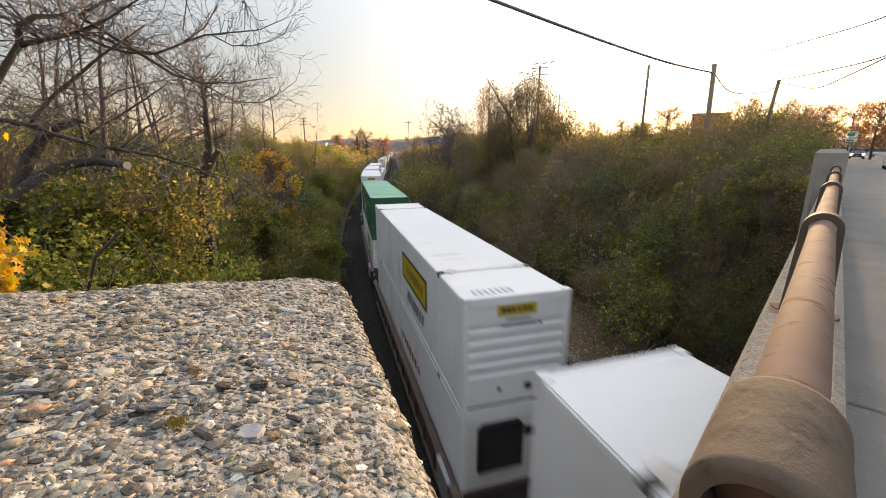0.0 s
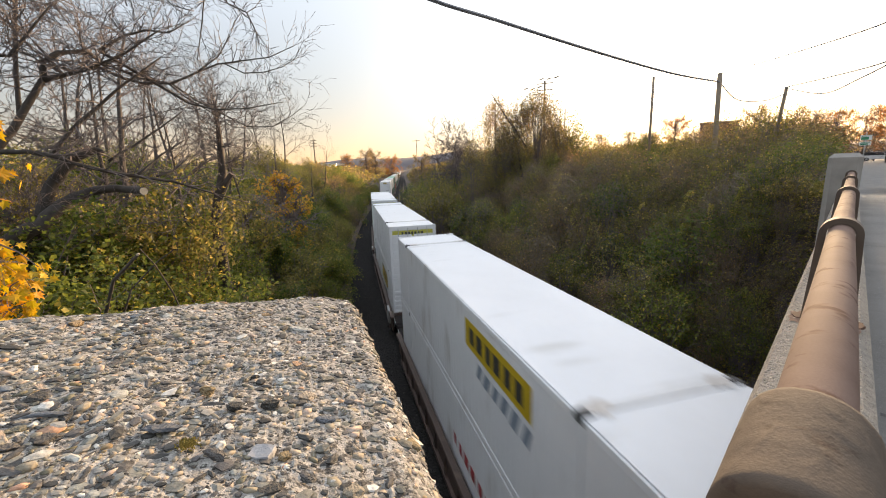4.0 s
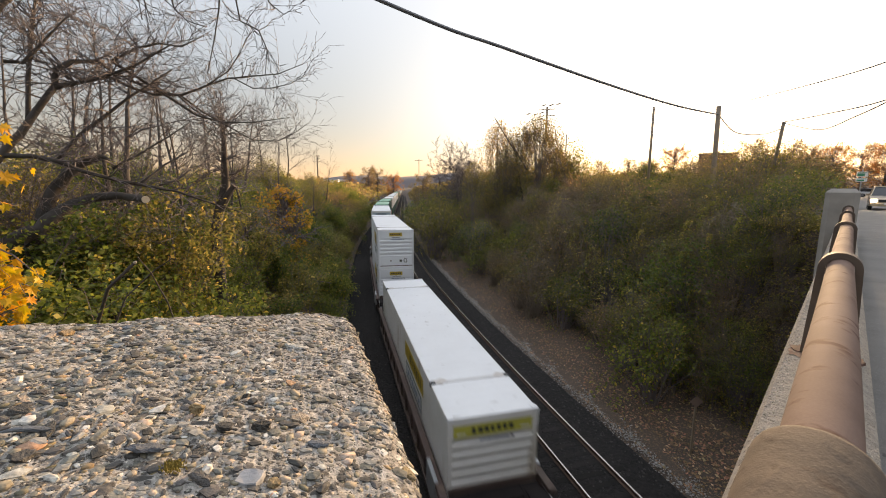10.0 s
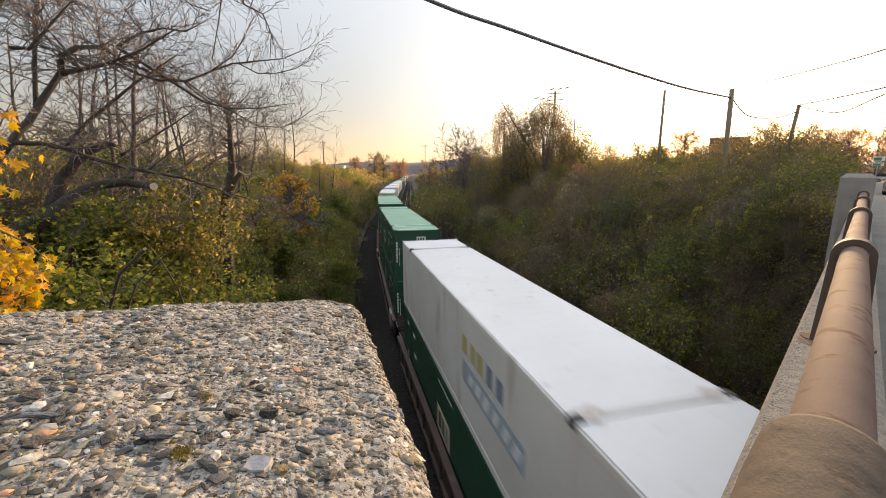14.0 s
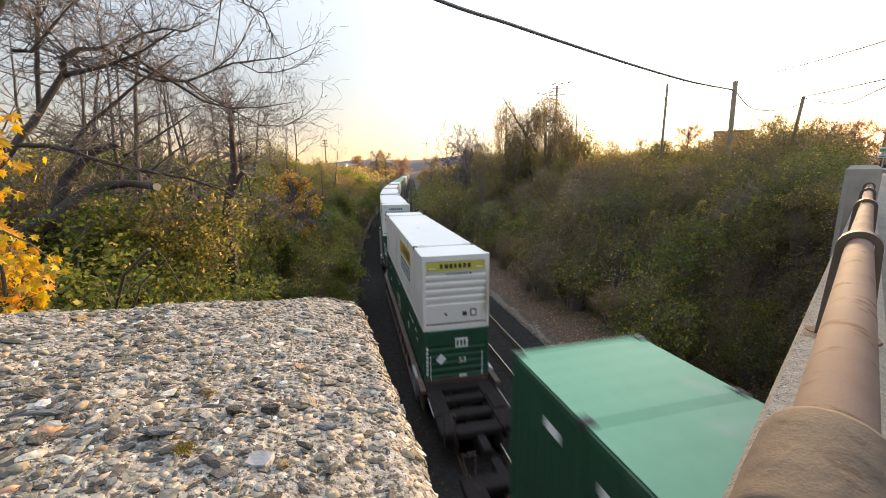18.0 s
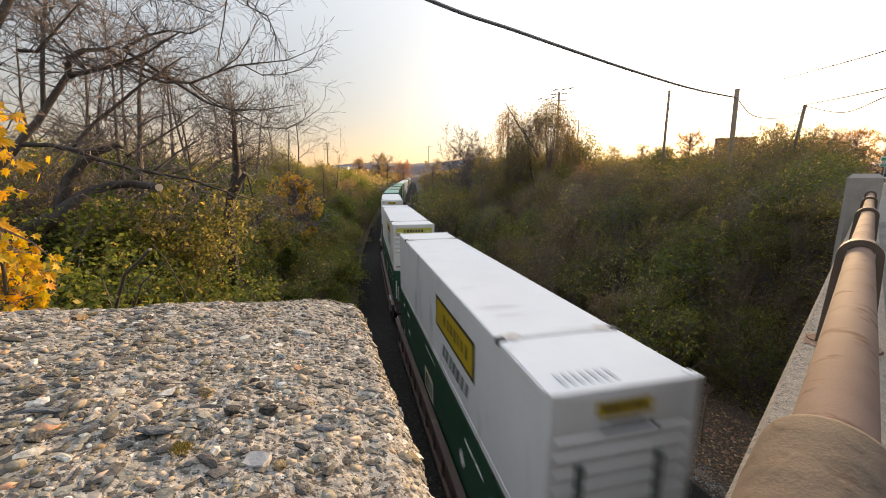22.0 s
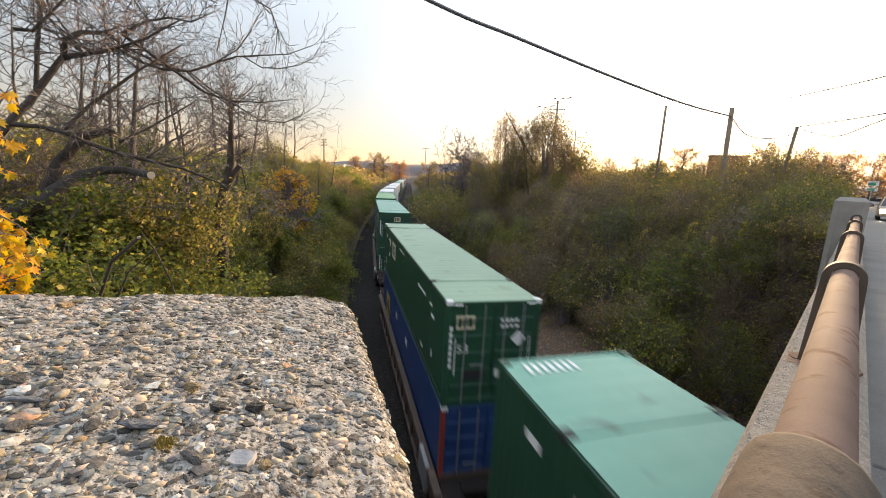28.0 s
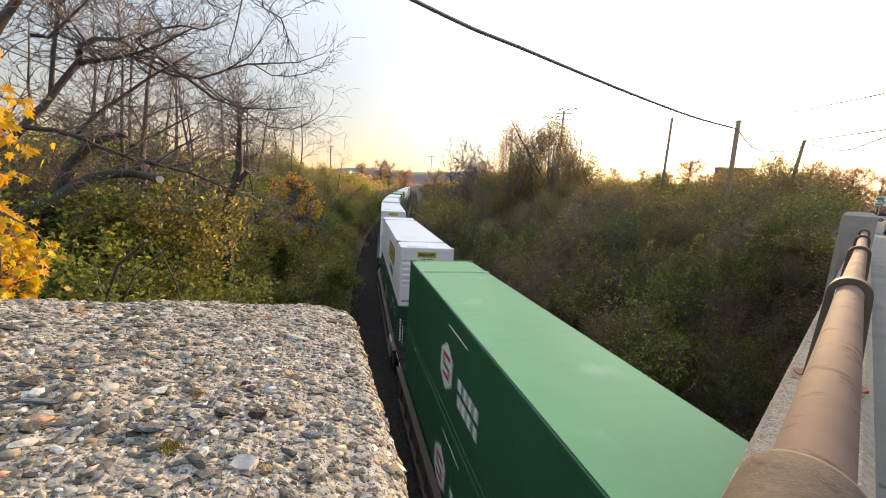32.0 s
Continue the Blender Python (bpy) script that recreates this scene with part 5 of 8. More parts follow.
def build_block():
    corners = [Vector((-0.279, 1.16)), Vector((0.229, -0.27)), Vector((-0.35, -1.25)), Vector((-1.75, -0.73))]
    # outline with rounded corners, 420 points
    outline = []
    for i, c in enumerate(corners):
        a, b = corners[i - 1], corners[(i + 1) % 4]
        da, db = (a - c).normalized(), (b - c).normalized()
        r = 0.13
        for k in range(9):
            w = k / 8
            outline.append(c + da * r * (1 - w) ** 2 + db * r * w ** 2)
    pts = []
    total = sum((outline[(i + 1) % len(outline)] - outline[i]).length for i in range(len(outline)))
    n = 460
    step, need = total / n, 0.0
    for i in range(len(outline)):
        p, q = outline[i], outline[(i + 1) % len(outline)]
        d = (q - p).length
        while need < d:
            pts.append(p.lerp(q, need / d))
            need += step
        need -= d
    pts = pts[:n]
    n = len(pts)
    cen = Vector((-0.5, 0.05))
    r = 0.05
    rings = []        # (shrink towards the centre in metres, drop)
    for f in np.linspace(1.0, 0.0, 58)[:-1]:
        rings.append((f, 0.0, 0.0))
    for k in range(11):
        a = math.pi / 2 * k / 10
        rings.append((0.0, r - r * math.sin(a), r - r * math.cos(a)))
    for d in np.linspace(0.08, 1.0, 30):
        rings.append((0.0, -0.10 * (d - 0.05), d))
    g = Geo()
    nz = noise.noise
    for f, ins, drop in rings:
        for i, p in enumerate(pts):
            d = (cen - p)
            dn = d.normalized()
            q = p + dn * (ins + f * (d.length - 0.02 - r)) + (dn * r if f > 0 else Vector((0, 0)))
            if f > 0:
                q = p + dn * (r + f * (d.length - r))
            v = Vector((q.x, q.y, block_top(q.x, q.y) - drop))
            side = min(1.0, drop / r)
            w = 0.006 * nz(v * 8) + 0.005 * nz(v * 30) + 0.0022 * nz(v * 85)
            v += Vector((-dn.x * side, -dn.y * side, 1 - side * 0.8)) * w
            g.v.append(tuple(v))
    g.f = [(a * n + i, (a + 1) * n + i, (a + 1) * n + (i + 1) % n, a * n + (i + 1) % n) for a in range(len(rings) - 1) for i in range(n)]
    blk = thing("concrete_wing_wall", "rough eroded concrete wall end with exposed pebbles", "concrete wall")
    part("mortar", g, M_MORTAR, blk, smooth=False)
    low = Geo()
    low.v = [(p.x * 1.0, p.y, block_top(p.x, p.y) - 0.97) for p in pts[::10]] + [(p.x, p.y, 3.0) for p in pts[::10]]
    m = len(pts[::10])
    low.f = [(i, i + m, (i + 1) % m + m, (i + 1) % m) for i in range(m)]
    part("wall_shaft", low, M_CONCRETE, blk)
    # pebbles: a few shared shapes for the near ones, the rest in one mesh
    rng = random.Random(21)
    def pebble(name, c, own):
        """Speckled stone; own: a single pebble, else many in one mesh."""
        d = tuple(v * 0.5 for v in c)
        hi = tuple(min(0.8, v * 1.35) for v in c)
        if own:
            return surface("pebble_" + name, hi, d, 1.6, 0.8, 0.5, fine=7, each=0.4, bump_scale=0.12)
        return surface("pebbles_" + name, hi, d, 190, 0.82, 0.5, fine=800, island=0.55, bump_scale=0.002)
    tones = (("grey", (0.165, 0.160, 0.138)), ("tan", (0.245, 0.206, 0.149)), ("dark", (0.06, 0.056, 0.051)), ("pale", (0.36, 0.35, 0.31)), ("rusty", (0.29, 0.19, 0.105)), ("slate", (0.15, 0.165, 0.18)))
    mats = [pebble(nm, c, True) for nm, c in tones]
    mats2 = [pebble(nm, c, False) for nm, c in tones[:5]]
    shapes = []
    for k in range(12):
        bm = bmesh.new()
        bmesh.ops.create_icosphere(bm, subdivisions=1 if k < 6 else 2, radius=1.0)
        sx, sy, sz = rng.uniform(0.85, 1.35), rng.uniform(0.6, 1.0), rng.uniform(0.38, 0.7)
        off = Vector((rng.uniform(0, 9), k, 0))
        for v in bm.verts:
            w = 1 + 0.5 * noise.noise(v.co * 1.2 + off) + 0.38 * noise.noise(v.co * 2.4 + off)
            v.co = Vector((v.co.x * sx * w, v.co.y * sy * w, max(-0.75, min(0.72, v.co.z * w)) * sz))
        shapes.append(([v.co.copy() for v in bm.verts], [tuple(v.index for v in f.verts) for f in bm.faces]))
        bm.free()
    share = {}
    joined = [Geo() for _ in mats2]
    count = 0
    tris = [f for f in g.f]
    for _ in range(170000):
        f = tris[rng.randrange(len(tris))]
        c = sum((Vector(g.v[i]) for i in f), Vector()) / 4
        if c.y < 0.12 or c.z < EYE_Z - 0.95:
            continue
        nrm = (Vector(g.v[f[1]]) - Vector(g.v[f[0]])).cross(Vector(g.v[f[3]]) - Vector(g.v[f[0]]))
        if nrm.length < 1e-9:
            continue
        area = nrm.length
        if rng.random() > min(1.0, area / (1.6e-5 if c.z > block_top(c.x, c.y) - 0.03 else 0.9e-5)):
            continue
        nrm.normalize()
        if nrm.z < -0.2:
            nrm = -nrm
        nrm = (nrm + Vector((0, 0, 0.6))).normalized() if c.z > block_top(c.x, c.y) - 0.03 else nrm
        size = 0.0012 + 0.0044 * rng.random() ** 2.5 + 0.0075 * rng.random() ** 11
        q = nrm.to_track_quat("Z", "Y").to_matrix().to_4x4() @ Matrix.Rotation(rng.uniform(0, 6.28), 4, "Z")
        m = Matrix.Translation(c + nrm * size * rng.uniform(-0.48, 0.17)) @ q @ Matrix.Diagonal((size * rng.uniform(0.9, 1.4), size, size * rng.uniform(0.7, 1.0), 1))
        near = size > 0.0082 and c.y < 0.85 and count < 300
        if near:
            k = rng.randrange(6, 12)
            mi = rng.choices(range(6), (24, 19, 38, 4, 4, 11))[0]
            if (k, mi) not in share:
                me = bpy.data.meshes.new("pebble")
                me.from_pydata(shapes[k][0], [], shapes[k][1])
                me.materials.append(mats[mi])
                share[(k, mi)] = me
            ob = new("pebble", share[(k, mi)])
            ob.parent = blk
            ob.matrix_basis = m
            count += 1
        else:
            k = rng.randrange(0, 6)
            gg = joined[rng.choices(range(5), (29, 24, 34, 12, 2.5))[0]]
            b = len(gg.v)
            gg.v += [tuple(m @ v) for v in shapes[k][0]]
            gg.f += [tuple(b + i for i in fc) for fc in shapes[k][1]]
    # the few large stones that stand out, and a tuft of moss
    for x, y, sx, sy, sz, rot, mi, k in ((-0.306, 0.380, 0.016, 0.0085, 0.005, 15, 5, 11), (-0.171, 0.366, 0.008, 0.0085, 0.008, 40, 4, 7), (-0.290, 0.758, 0.024, 0.012, 0.006, 0, 3, 8),
                                         (-0.418, 0.372, 0.020, 0.006, 0.004, 24, 5, 9), (-0.262, 0.445, 0.012, 0.009, 0.009, 0, 2, 7), (-0.225, 0.462, 0.012, 0.010, 0.009, 30, 2, 6), (-0.150, 0.45, 0.014, 0.008, 0.006, 10, 5, 8), (-0.31, 0.47, 0.009, 0.008, 0.008, 0, 4, 6), (-0.235, 0.352, 0.015, 0.010, 0.007, -20, 2, 9)):
        if (k, mi) not in share:
            me = bpy.data.meshes.new("pebble")
            me.from_pydata(shapes[k][0], [], shapes[k][1])
            me.materials.append(mats[mi])
            share[(k, mi)] = me
        ob = new("pebble", share[(k, mi)])
        ob.parent = blk
        ob.matrix_basis = Matrix.Translation((x, y, block_top(x, y) + 0.005)) @ pose(0, 0, 0, -6, 12, rot) @ Matrix.Diagonal((sx, sy, sz * 1.3, 1))
    # squarish flat stone, split along its bed
    x, y = -0.195, 0.368
    ring = [(-1, -0.9), (-0.1, -1.0), (0.95, -0.85), (1.02, 0.0), (0.9, 0.95), (0.1, 1.0), (-0.95, 0.9), (-1.05, 0.1)]
    fs = Geo()
    for r, h in ((1.04, -0.6), (1.0, 0.75), (0.93, 1.0)):
        fs.v += [(0.0118 * r * a, 0.0105 * r * b, 0.005 * (h + 0.12 * math.sin(3 * a + 2 * b))) for a, b in ring]
    m = len(ring)
    for lv in (0, m):
        fs.f += [(lv + i, lv + (i + 1) % m, lv + m + (i + 1) % m, lv + m + i) for i in range(m)]
    fs.f.append(tuple(range(2 * m, 3 * m)))
    ob = part("flat_stone", fs, surface("split_pale_stone", (0.31, 0.31, 0.315), (0.19, 0.19, 0.195), 130, 0.75, 0.5, fine=700, bump_scale=0.002), blk, "pale squarish flat stone")
    ob.matrix_basis = Matrix.Translation((x, y, block_top(x, y) + 0.0015)) @ pose(0, 0, 0, 4, 4, -4)
    mg = Geo()
    for _ in range(300):
        q = Vector((-0.268 + rng.gauss(0, 0.0045), 0.362 + rng.gauss(0, 0.0045), 0))
        q.z = block_top(q.x, q.y) + 0.004
        dd = Vector((rng.uniform(-.5, .5), rng.uniform(-.5, .5), 1)) * rng.uniform(0.001, 0.0024)
        mg.tube([q, q + dd], [0.0009, 0.0005], 3, caps=False)
    part("moss_tuft", mg, surface("ochre_moss", (0.22, 0.16, 0.03), (0.14, 0.12, 0.03), 60, 0.9, 0), blk, "ochre-green moss tuft")
    for i, (gg, mt) in enumerate(zip(joined, mats2)):
        if gg.v:
            tagged(part("small_pebbles", gg, mt, blk, smooth=i in (1, 4)), kind="stuff")
    # coarse sand standing out of the mortar
    sand = [Geo() for _ in range(3)]
    for _ in range(75000):
        f = tris[rng.randrange(len(tris))]
        a, b, c = (Vector(g.v[f[j]]) for j in (0, 1, 2))
        if a.y < 0.12 or a.z < EYE_Z - 0.8:
            continue
        u, w = rng.random(), rng.random()
        q = a + (b - a) * u + (c - b) * w
        z = rng.uniform(0.0007, 0.0021)
        gg = sand[rng.choices((0, 1, 2), (4, 3, 3))[0]]
        k = len(gg.v)
        gg.v += [(q.x + z * rng.uniform(.5, 1.3) * cx, q.y + z * rng.uniform(.5, 1.3) * cy, q.z + z * rng.uniform(.4, 1.2) * cz) for cx, cy, cz in ((1, 0.2, -0.3), (-0.2, 1, -0.3), (-1, -0.3, -0.3), (0.1, -1, -0.3), (0, 0, 1.0))]
        gg.f += [(k, k + 1, k + 4), (k + 1, k + 2, k + 4), (k + 2, k + 3, k + 4), (k + 3, k, k + 4)]
    for gg, mt in zip(sand, (mats2[0], mats2[2], mats2[3])):
        tagged(part("sand_grains", gg, mt, blk), kind="stuff")


build_block()

# ---------------------------------------------------------------- plants
def leaf(g, p, d, up, size, rng, flat=0.75):
    """A folded leaf of two faces; a small flat lays it level."""
    d = Vector((d.x, d.y, d.z * flat - 0.25 * (1 - flat))).normalized()
    up = Vector((up.x * flat, up.y * flat, up.z + 0.8 * (1 - flat)))
    side = d.cross(up)
    if side.length < 1e-3:
        side = Vector((1, 0, 0))
    side.normalize()
    k = len(g.v)
    tip, mid = p + d * size, p + d * size * 0.5
    w = size * 0.36
    g.v += [tuple(p), tuple(mid + side * w + up * w * 0.35), tuple(tip), tuple(mid - side * w + up * w * 0.35)]
    g.f += [(k, k + 1, k + 2), (k, k + 2, k + 3)]


def rand_dir(rng, zmin=-1.0):
    while True:
        v = Vector((rng.uniform(-1, 1), rng.uniform(-1, 1), rng.uniform(zmin, 1)))
        if 0.05 < v.length < 1:
            return v.normalized()


def shrub_meshes(seed, width, height, leaves, size, material, twigs=26, stem_mat=None, flat=0.75):
    """(crown, stems): leaves in uneven clusters at the ends of arching stems."""
    rng = random.Random(seed)
    stems, crown = Geo(), Geo()
    tips = []
    for i in range(twigs):
        a = rng.uniform(0, 6.283)
        reach = width * 0.5 * rng.uniform(0.15, 1.0)
        top = height * rng.uniform(0.45, 1.05) * (1 - 0.35 * (reach / (width * 0.5)) ** 2)
        p0 = Vector((rng.uniform(-.2, .2) * width * 0.4, rng.uniform(-.2, .2) * width * 0.4, -0.5))
        p3 = Vector((math.cos(a) * reach, math.sin(a) * reach, top))
        p1 = p0.lerp(p3, 0.4) + Vector((rng.uniform(-.1, .1), rng.uniform(-.1, .1), 0.16 * height))
        p2 = p0.lerp(p3, 0.75) + Vector((rng.uniform(-.15, .15), rng.uniform(-.15, .15), 0.14 * height))
        stems.tube([p0, p1, p2, p3], [0.022, 0.014, 0.009, 0.004], 4, caps=False)
        tips += [(p3, 0.30), (p2, 0.34), (p1.lerp(p2, 0.5), 0.34)]
        for _ in range(2):
            q = p2.lerp(p3, rng.random()) + rand_dir(rng, -0.2) * width * rng.uniform(0.08, 0.2)
            stems.tube([p2, q], [0.007, 0.003], 3, caps=False)
            tips.append((q, 0.26))
    for i in range(16):
        a, rr = rng.uniform(0, 6.283), width * rng.uniform(0.18, 0.5)
        tips.append((Vector((math.cos(a) * rr, math.sin(a) * rr, height * rng.uniform(0.02, 0.22))), 0.32))
    per = max(1, leaves // len(tips))
    for c, rad in tips:
        rr = rad * width * 0.32
        for _ in range(int(per * rng.uniform(0.3, 1.7))):
            p = c + rand_dir(rng) * rr * rng.random() ** 0.6
            d = rand_dir(rng, -0.9)
            leaf(crown, p, d, rand_dir(rng, 0.1), size * rng.uniform(0.6, 1.25), rng, flat)
    return crown.mesh("crown", material), stems.mesh("branchwork", stem_mat or M_TWIG)


def curtain_meshes(seed, radius, height, strands, leaves, size, material, stem_mat, thick=0.012):
    """(crown, stems): vines that rise to a domed top and hang down round it, with gaps between."""
    rng = random.Random(seed)
    stems, crown = Geo(), Geo()
    for i in range(strands):
        a = rng.uniform(0, 6.283)
        if rng.random() < 0.35:
            a = round(a * 1.4) / 1.4 + rng.gauss(0, 0.12)        # some hang together in folds
        rr, hh = radius * rng.uniform(0.5, 1.1), height * rng.uniform(0.78, 1.04)
        t0, t1 = rng.uniform(0.05, 0.7), rng.uniform(0.95, 1.5)
        pts = []
        for k in range(7):
            t = t0 + (t1 - t0) * k / 6
            r = rr * math.sin(min(t, 1.45)) + rng.gauss(0, 0.04) * radius
            z = hh * max(0.02, math.cos(t)) ** 0.52 - (0.1 * height * k / 6 if k > 3 else 0)
            jog = Vector((rng.gauss(0, 1), rng.gauss(0, 1), rng.gauss(0, 0.8))) * radius * 0.075
            pts.append(Vector((math.cos(a + 0.1 * k) * r, math.sin(a + 0.1 * k) * r, max(0.05, z))) + jog)
        stems.tube(pts, [thick * (1 - 0.1 * k) for k in range(7)], 3, caps=False)
        if i % 6 == 0:
            stems.tube([(rng.gauss(0, 0.2), rng.gauss(0, 0.2), -0.4), pts[0] * 0.5, pts[0]], [thick * 2.4, thick * 1.8, thick], 4, caps=False)
        for _ in range(int(leaves * rng.uniform(0.5, 1.5))):
            k = rng.randrange(0, 6)
            q = pts[k].lerp(pts[k + 1], rng.random()) + rand_dir(rng) * radius * rng.uniform(0.01, 0.17)
            leaf(crown, q, rand_dir(rng, -1), rand_dir(rng, 0.1), size * rng.uniform(0.6, 1.3), rng, 0.95)
    return crown.mesh("crown", material), stems.mesh("branchwork", stem_mat)


def plant(name, meshes, label, category, group, m):
    ob = thing(name, label, category, group)
    for nm, me in zip(("crown", "branchwork"), meshes):
        c = new(nm, me)
        c.parent = ob
    ob.matrix_basis = m
    return ob


def scatter(rng, u0, u1, s0, s1, gap, scale, kinds):
    out = []
    for s in np.arange(s0, s1, gap):
        for u in np.arange(u0, u1, gap):
            out.append((u + rng.uniform(-.45, .45) * gap, s + rng.uniform(-.45, .45) * gap, rng.choices(range(len(kinds)), kinds)[0], rng.uniform(0.75, 1.3) * scale))
    return out


def grow_bank(name, protos, spots, rng):
    """protos: lists of finished plants by kind; the first use moves the prototype itself."""
    for u, s, k, sc in spots:
        p = on_line(s, u)
        al, ac = p.dot(ALONG), p.dot(ACROSS)
        if al > -2 and -0.35 - 1.55 * sc < ac < 10.5 + 1.55 * sc:
            continue
        z = float(ground_z(p.x, p.y)[0])
        src = rng.choice(protos[k])
        m = Matrix.Translation((p.x, p.y, z)) @ Matrix.Rotation(rng.uniform(0, 6.28), 4, "Z") @ Matrix.Diagonal((sc, sc, sc * rng.uniform(0.8, 1.2), 1))
        if src.location.z < -40:
            src.matrix_basis = m
        else:
            o = copy_thing(src, Matrix())
            o.matrix_basis = m


def build_shrubs():
    rng = random.Random(77)

    def protos(base, n, w, h, leaves, size, mat, twigs, label, name, group):
        return [plant(name, shrub_meshes(base + i, w, h, leaves, size, mat, twigs, M_DRYSTEM if mat is M_LEAF_BROWN and base > 20 else None), label, "shrub", group, pose(0, -300, -50)) for i in range(n)]
    g = "shrubs on the bank"
    left = [protos(1, 3, 3.4, 2.7, 7600, 0.088, M_LEAF_GREEN, 34, "dense yellow-green shrub on the cutting bank", "shrub", g),
            protos(10, 2, 3.4, 3.0, 5600, 0.086, M_LEAF_OLIVE, 34, "olive-yellow autumn shrub on the cutting bank", "shrub", g),
            protos(15, 1, 3.2, 2.8, 2000, 0.1, M_LEAF_BROWN, 40, "brownish thin-leaved shrub on the cutting bank", "shrub", g)]
    spots = scatter(rng, -15, -4.9, 0, 42, 2.3, 1.12, (8, 2.2, 0.3)) + scatter(rng, -24, -5.4, 42, 112, 4.5, 1.4, (4, 4, 2)) + scatter(rng, -34, -15, 4, 44, 4.8, 1.3, (3, 4, 2))
    for ss in np.arange(36, 150, 2.4):
        spots.append((-5.3 - rng.uniform(0, 0.9), ss + rng.uniform(-.8, .8), rng.choices((0, 1, 2), (4, 4, 2))[0], rng.uniform(0.75, 1.1)))
    grow_bank("shrub", left, spots, rng)
    g = "brambles on the bank"
    right = [protos(30, 2, 3.4, 2.8, 2600, 0.105, M_LEAF_GREEN, 34, "green bramble tangled over the steep bank", "bramble", g),
             protos(34, 2, 3.4, 3.0, 2300, 0.105, M_LEAF_OLIVE, 44, "olive-brown bramble tangled over the steep bank", "bramble", g),
             protos(38, 3, 3.4, 3.0, 1500, 0.10, M_LEAF_BROWN, 70, "twiggy brown bramble with sparse dry leaves", "bramble", g)]
    spots = scatter(rng, 10.4, 24, 1, 46, 2.35, 1.15, (2.5, 4, 3.5)) + scatter(rng, 8.6, 30, 46, 120, 5.0, 1.9, (2, 4, 4)) + scatter(rng, 24, 58, -2, 60, 5.2, 1.4, (2, 4, 3))
    # steep flank beside the road, and low growth along the verge
    for al in np.arange(8.0, 34, 1.45):
        for ac in np.arange(-9.0, -0.9, 1.45):
            q = bridge_point(al + rng.uniform(-.8, .8), ac + rng.uniform(-.7, .3), 0)
            u, ss = to_line(q.x, q.y)
            if u[0] > 10.9:
                spots.append((float(u[0]), float(ss[0]), rng.choices((0, 1, 2), (3, 4, 3))[0], rng.uniform(0.55, 0.9) * (0.72 if ac > -2.6 or u[0] < 10.4 else 1.0)))
    for ss in np.arange(-1.5, 44, 1.1):
        spots.append((rng.uniform(10.8, 12.0), ss + rng.uniform(-.6, .6), rng.choices((0, 1, 2), (3, 3, 3))[0], rng.uniform(0.4, 0.75)))
    grow_bank("bramble", right, spots[:290], rng)
    g = "thorn bushes by the bridge"
    thorn = [protos(50, 2, 3.2, 2.9, 2800, 0.085, M_LEAF_GREEN, 44, "dark green thorn bush crowding the bridge flank", "thorn_bush", g),
             protos(53, 2, 3.3, 3.1, 2600, 0.08, M_LEAF_OLIVE, 60, "olive thorn bush crowding the bridge flank", "thorn_bush", g),
             protos(56, 2, 3.3, 3.2, 1700, 0.075, M_LEAF_BROWN, 90, "twiggy dry thorn bush crowding the bridge flank", "thorn_bush", g)]
    grow_bank("thorn_bush", thorn, spots[290:580], rng)
    # slender saplings and dry canes that stand out of the brambles
    def cane_meshes(seed, height, stems, leaves, leaf_mat, stem_mat):
        r = random.Random(seed)
        wood, crown = Geo(), Geo()
        for _ in range(stems):
            p = Vector((r.gauss(0, 0.35), r.gauss(0, 0.35), -0.4))
            d = Vector((r.gauss(0, 0.16), r.gauss(0, 0.16), 1)).normalized()
            h = height * r.uniform(0.55, 1.05)
            pts, rad = [p.copy()], [0.024]
            for i in range(7):
                d = (d + Vector((r.gauss(0, 0.13), r.gauss(0, 0.13), 0.02))).normalized()
                p = p + d * (h / 7)
                pts.append(p.copy())
                rad.append(0.022 * (1 - (i + 1) / 8.5))
                if i > 1:
                    for _ in range(2):
                        k = (d * 0.5 + rand_dir(r, -0.1)).normalized()
                        q = p + k * r.uniform(0.3, 0.9)
                        m = p.lerp(q, 0.5) + Vector((0, 0, 0.06))
                        wood.tube([p, m, q], [0.010, 0.007, 0.004], 3, caps=False)
                        for _ in range(leaves):
                            leaf(crown, m.lerp(q, r.random()) + rand_dir(r) * r.uniform(0.03, 0.2), rand_dir(r, -0.9), rand_dir(r, 0.1), r.uniform(0.07, 0.13), r)
            wood.tube(pts, rad, 4, caps=False)
        return crown.mesh("crown", leaf_mat), wood.mesh("branchwork", stem_mat)
    g = "saplings on the bank"
    canes = [[plant("sapling", cane_meshes(90, 4.2, 6, 5, M_LEAF_VINE, M_TWIG), "slender sapling with pale yellow-green leaves", "sapling", g, pose(0, -300, -50)),
              plant("sapling", cane_meshes(91, 3.6, 8, 7, M_LEAF_OLIVE, M_TWIG), "slender sapling with olive autumn leaves", "sapling", g, pose(0, -300, -50))],
             [plant("sapling", cane_meshes(92, 3.8, 16, 1, M_LEAF_BROWN, M_DRYSTEM), "clump of pale dry canes with few leaves", "sapling", g, pose(0, -300, -50)),
              plant("sapling", cane_meshes(93, 3.0, 20, 1, M_LEAF_BROWN, M_DRYSTEM), "clump of pale dry canes with few leaves", "sapling", g, pose(0, -300, -50))],
             [plant("sapling", cane_meshes(94, 3.4, 9, 9, M_LEAF_GREEN, M_TWIG), "leafy green sapling among the brambles", "sapling", g, pose(0, -300, -50))]]
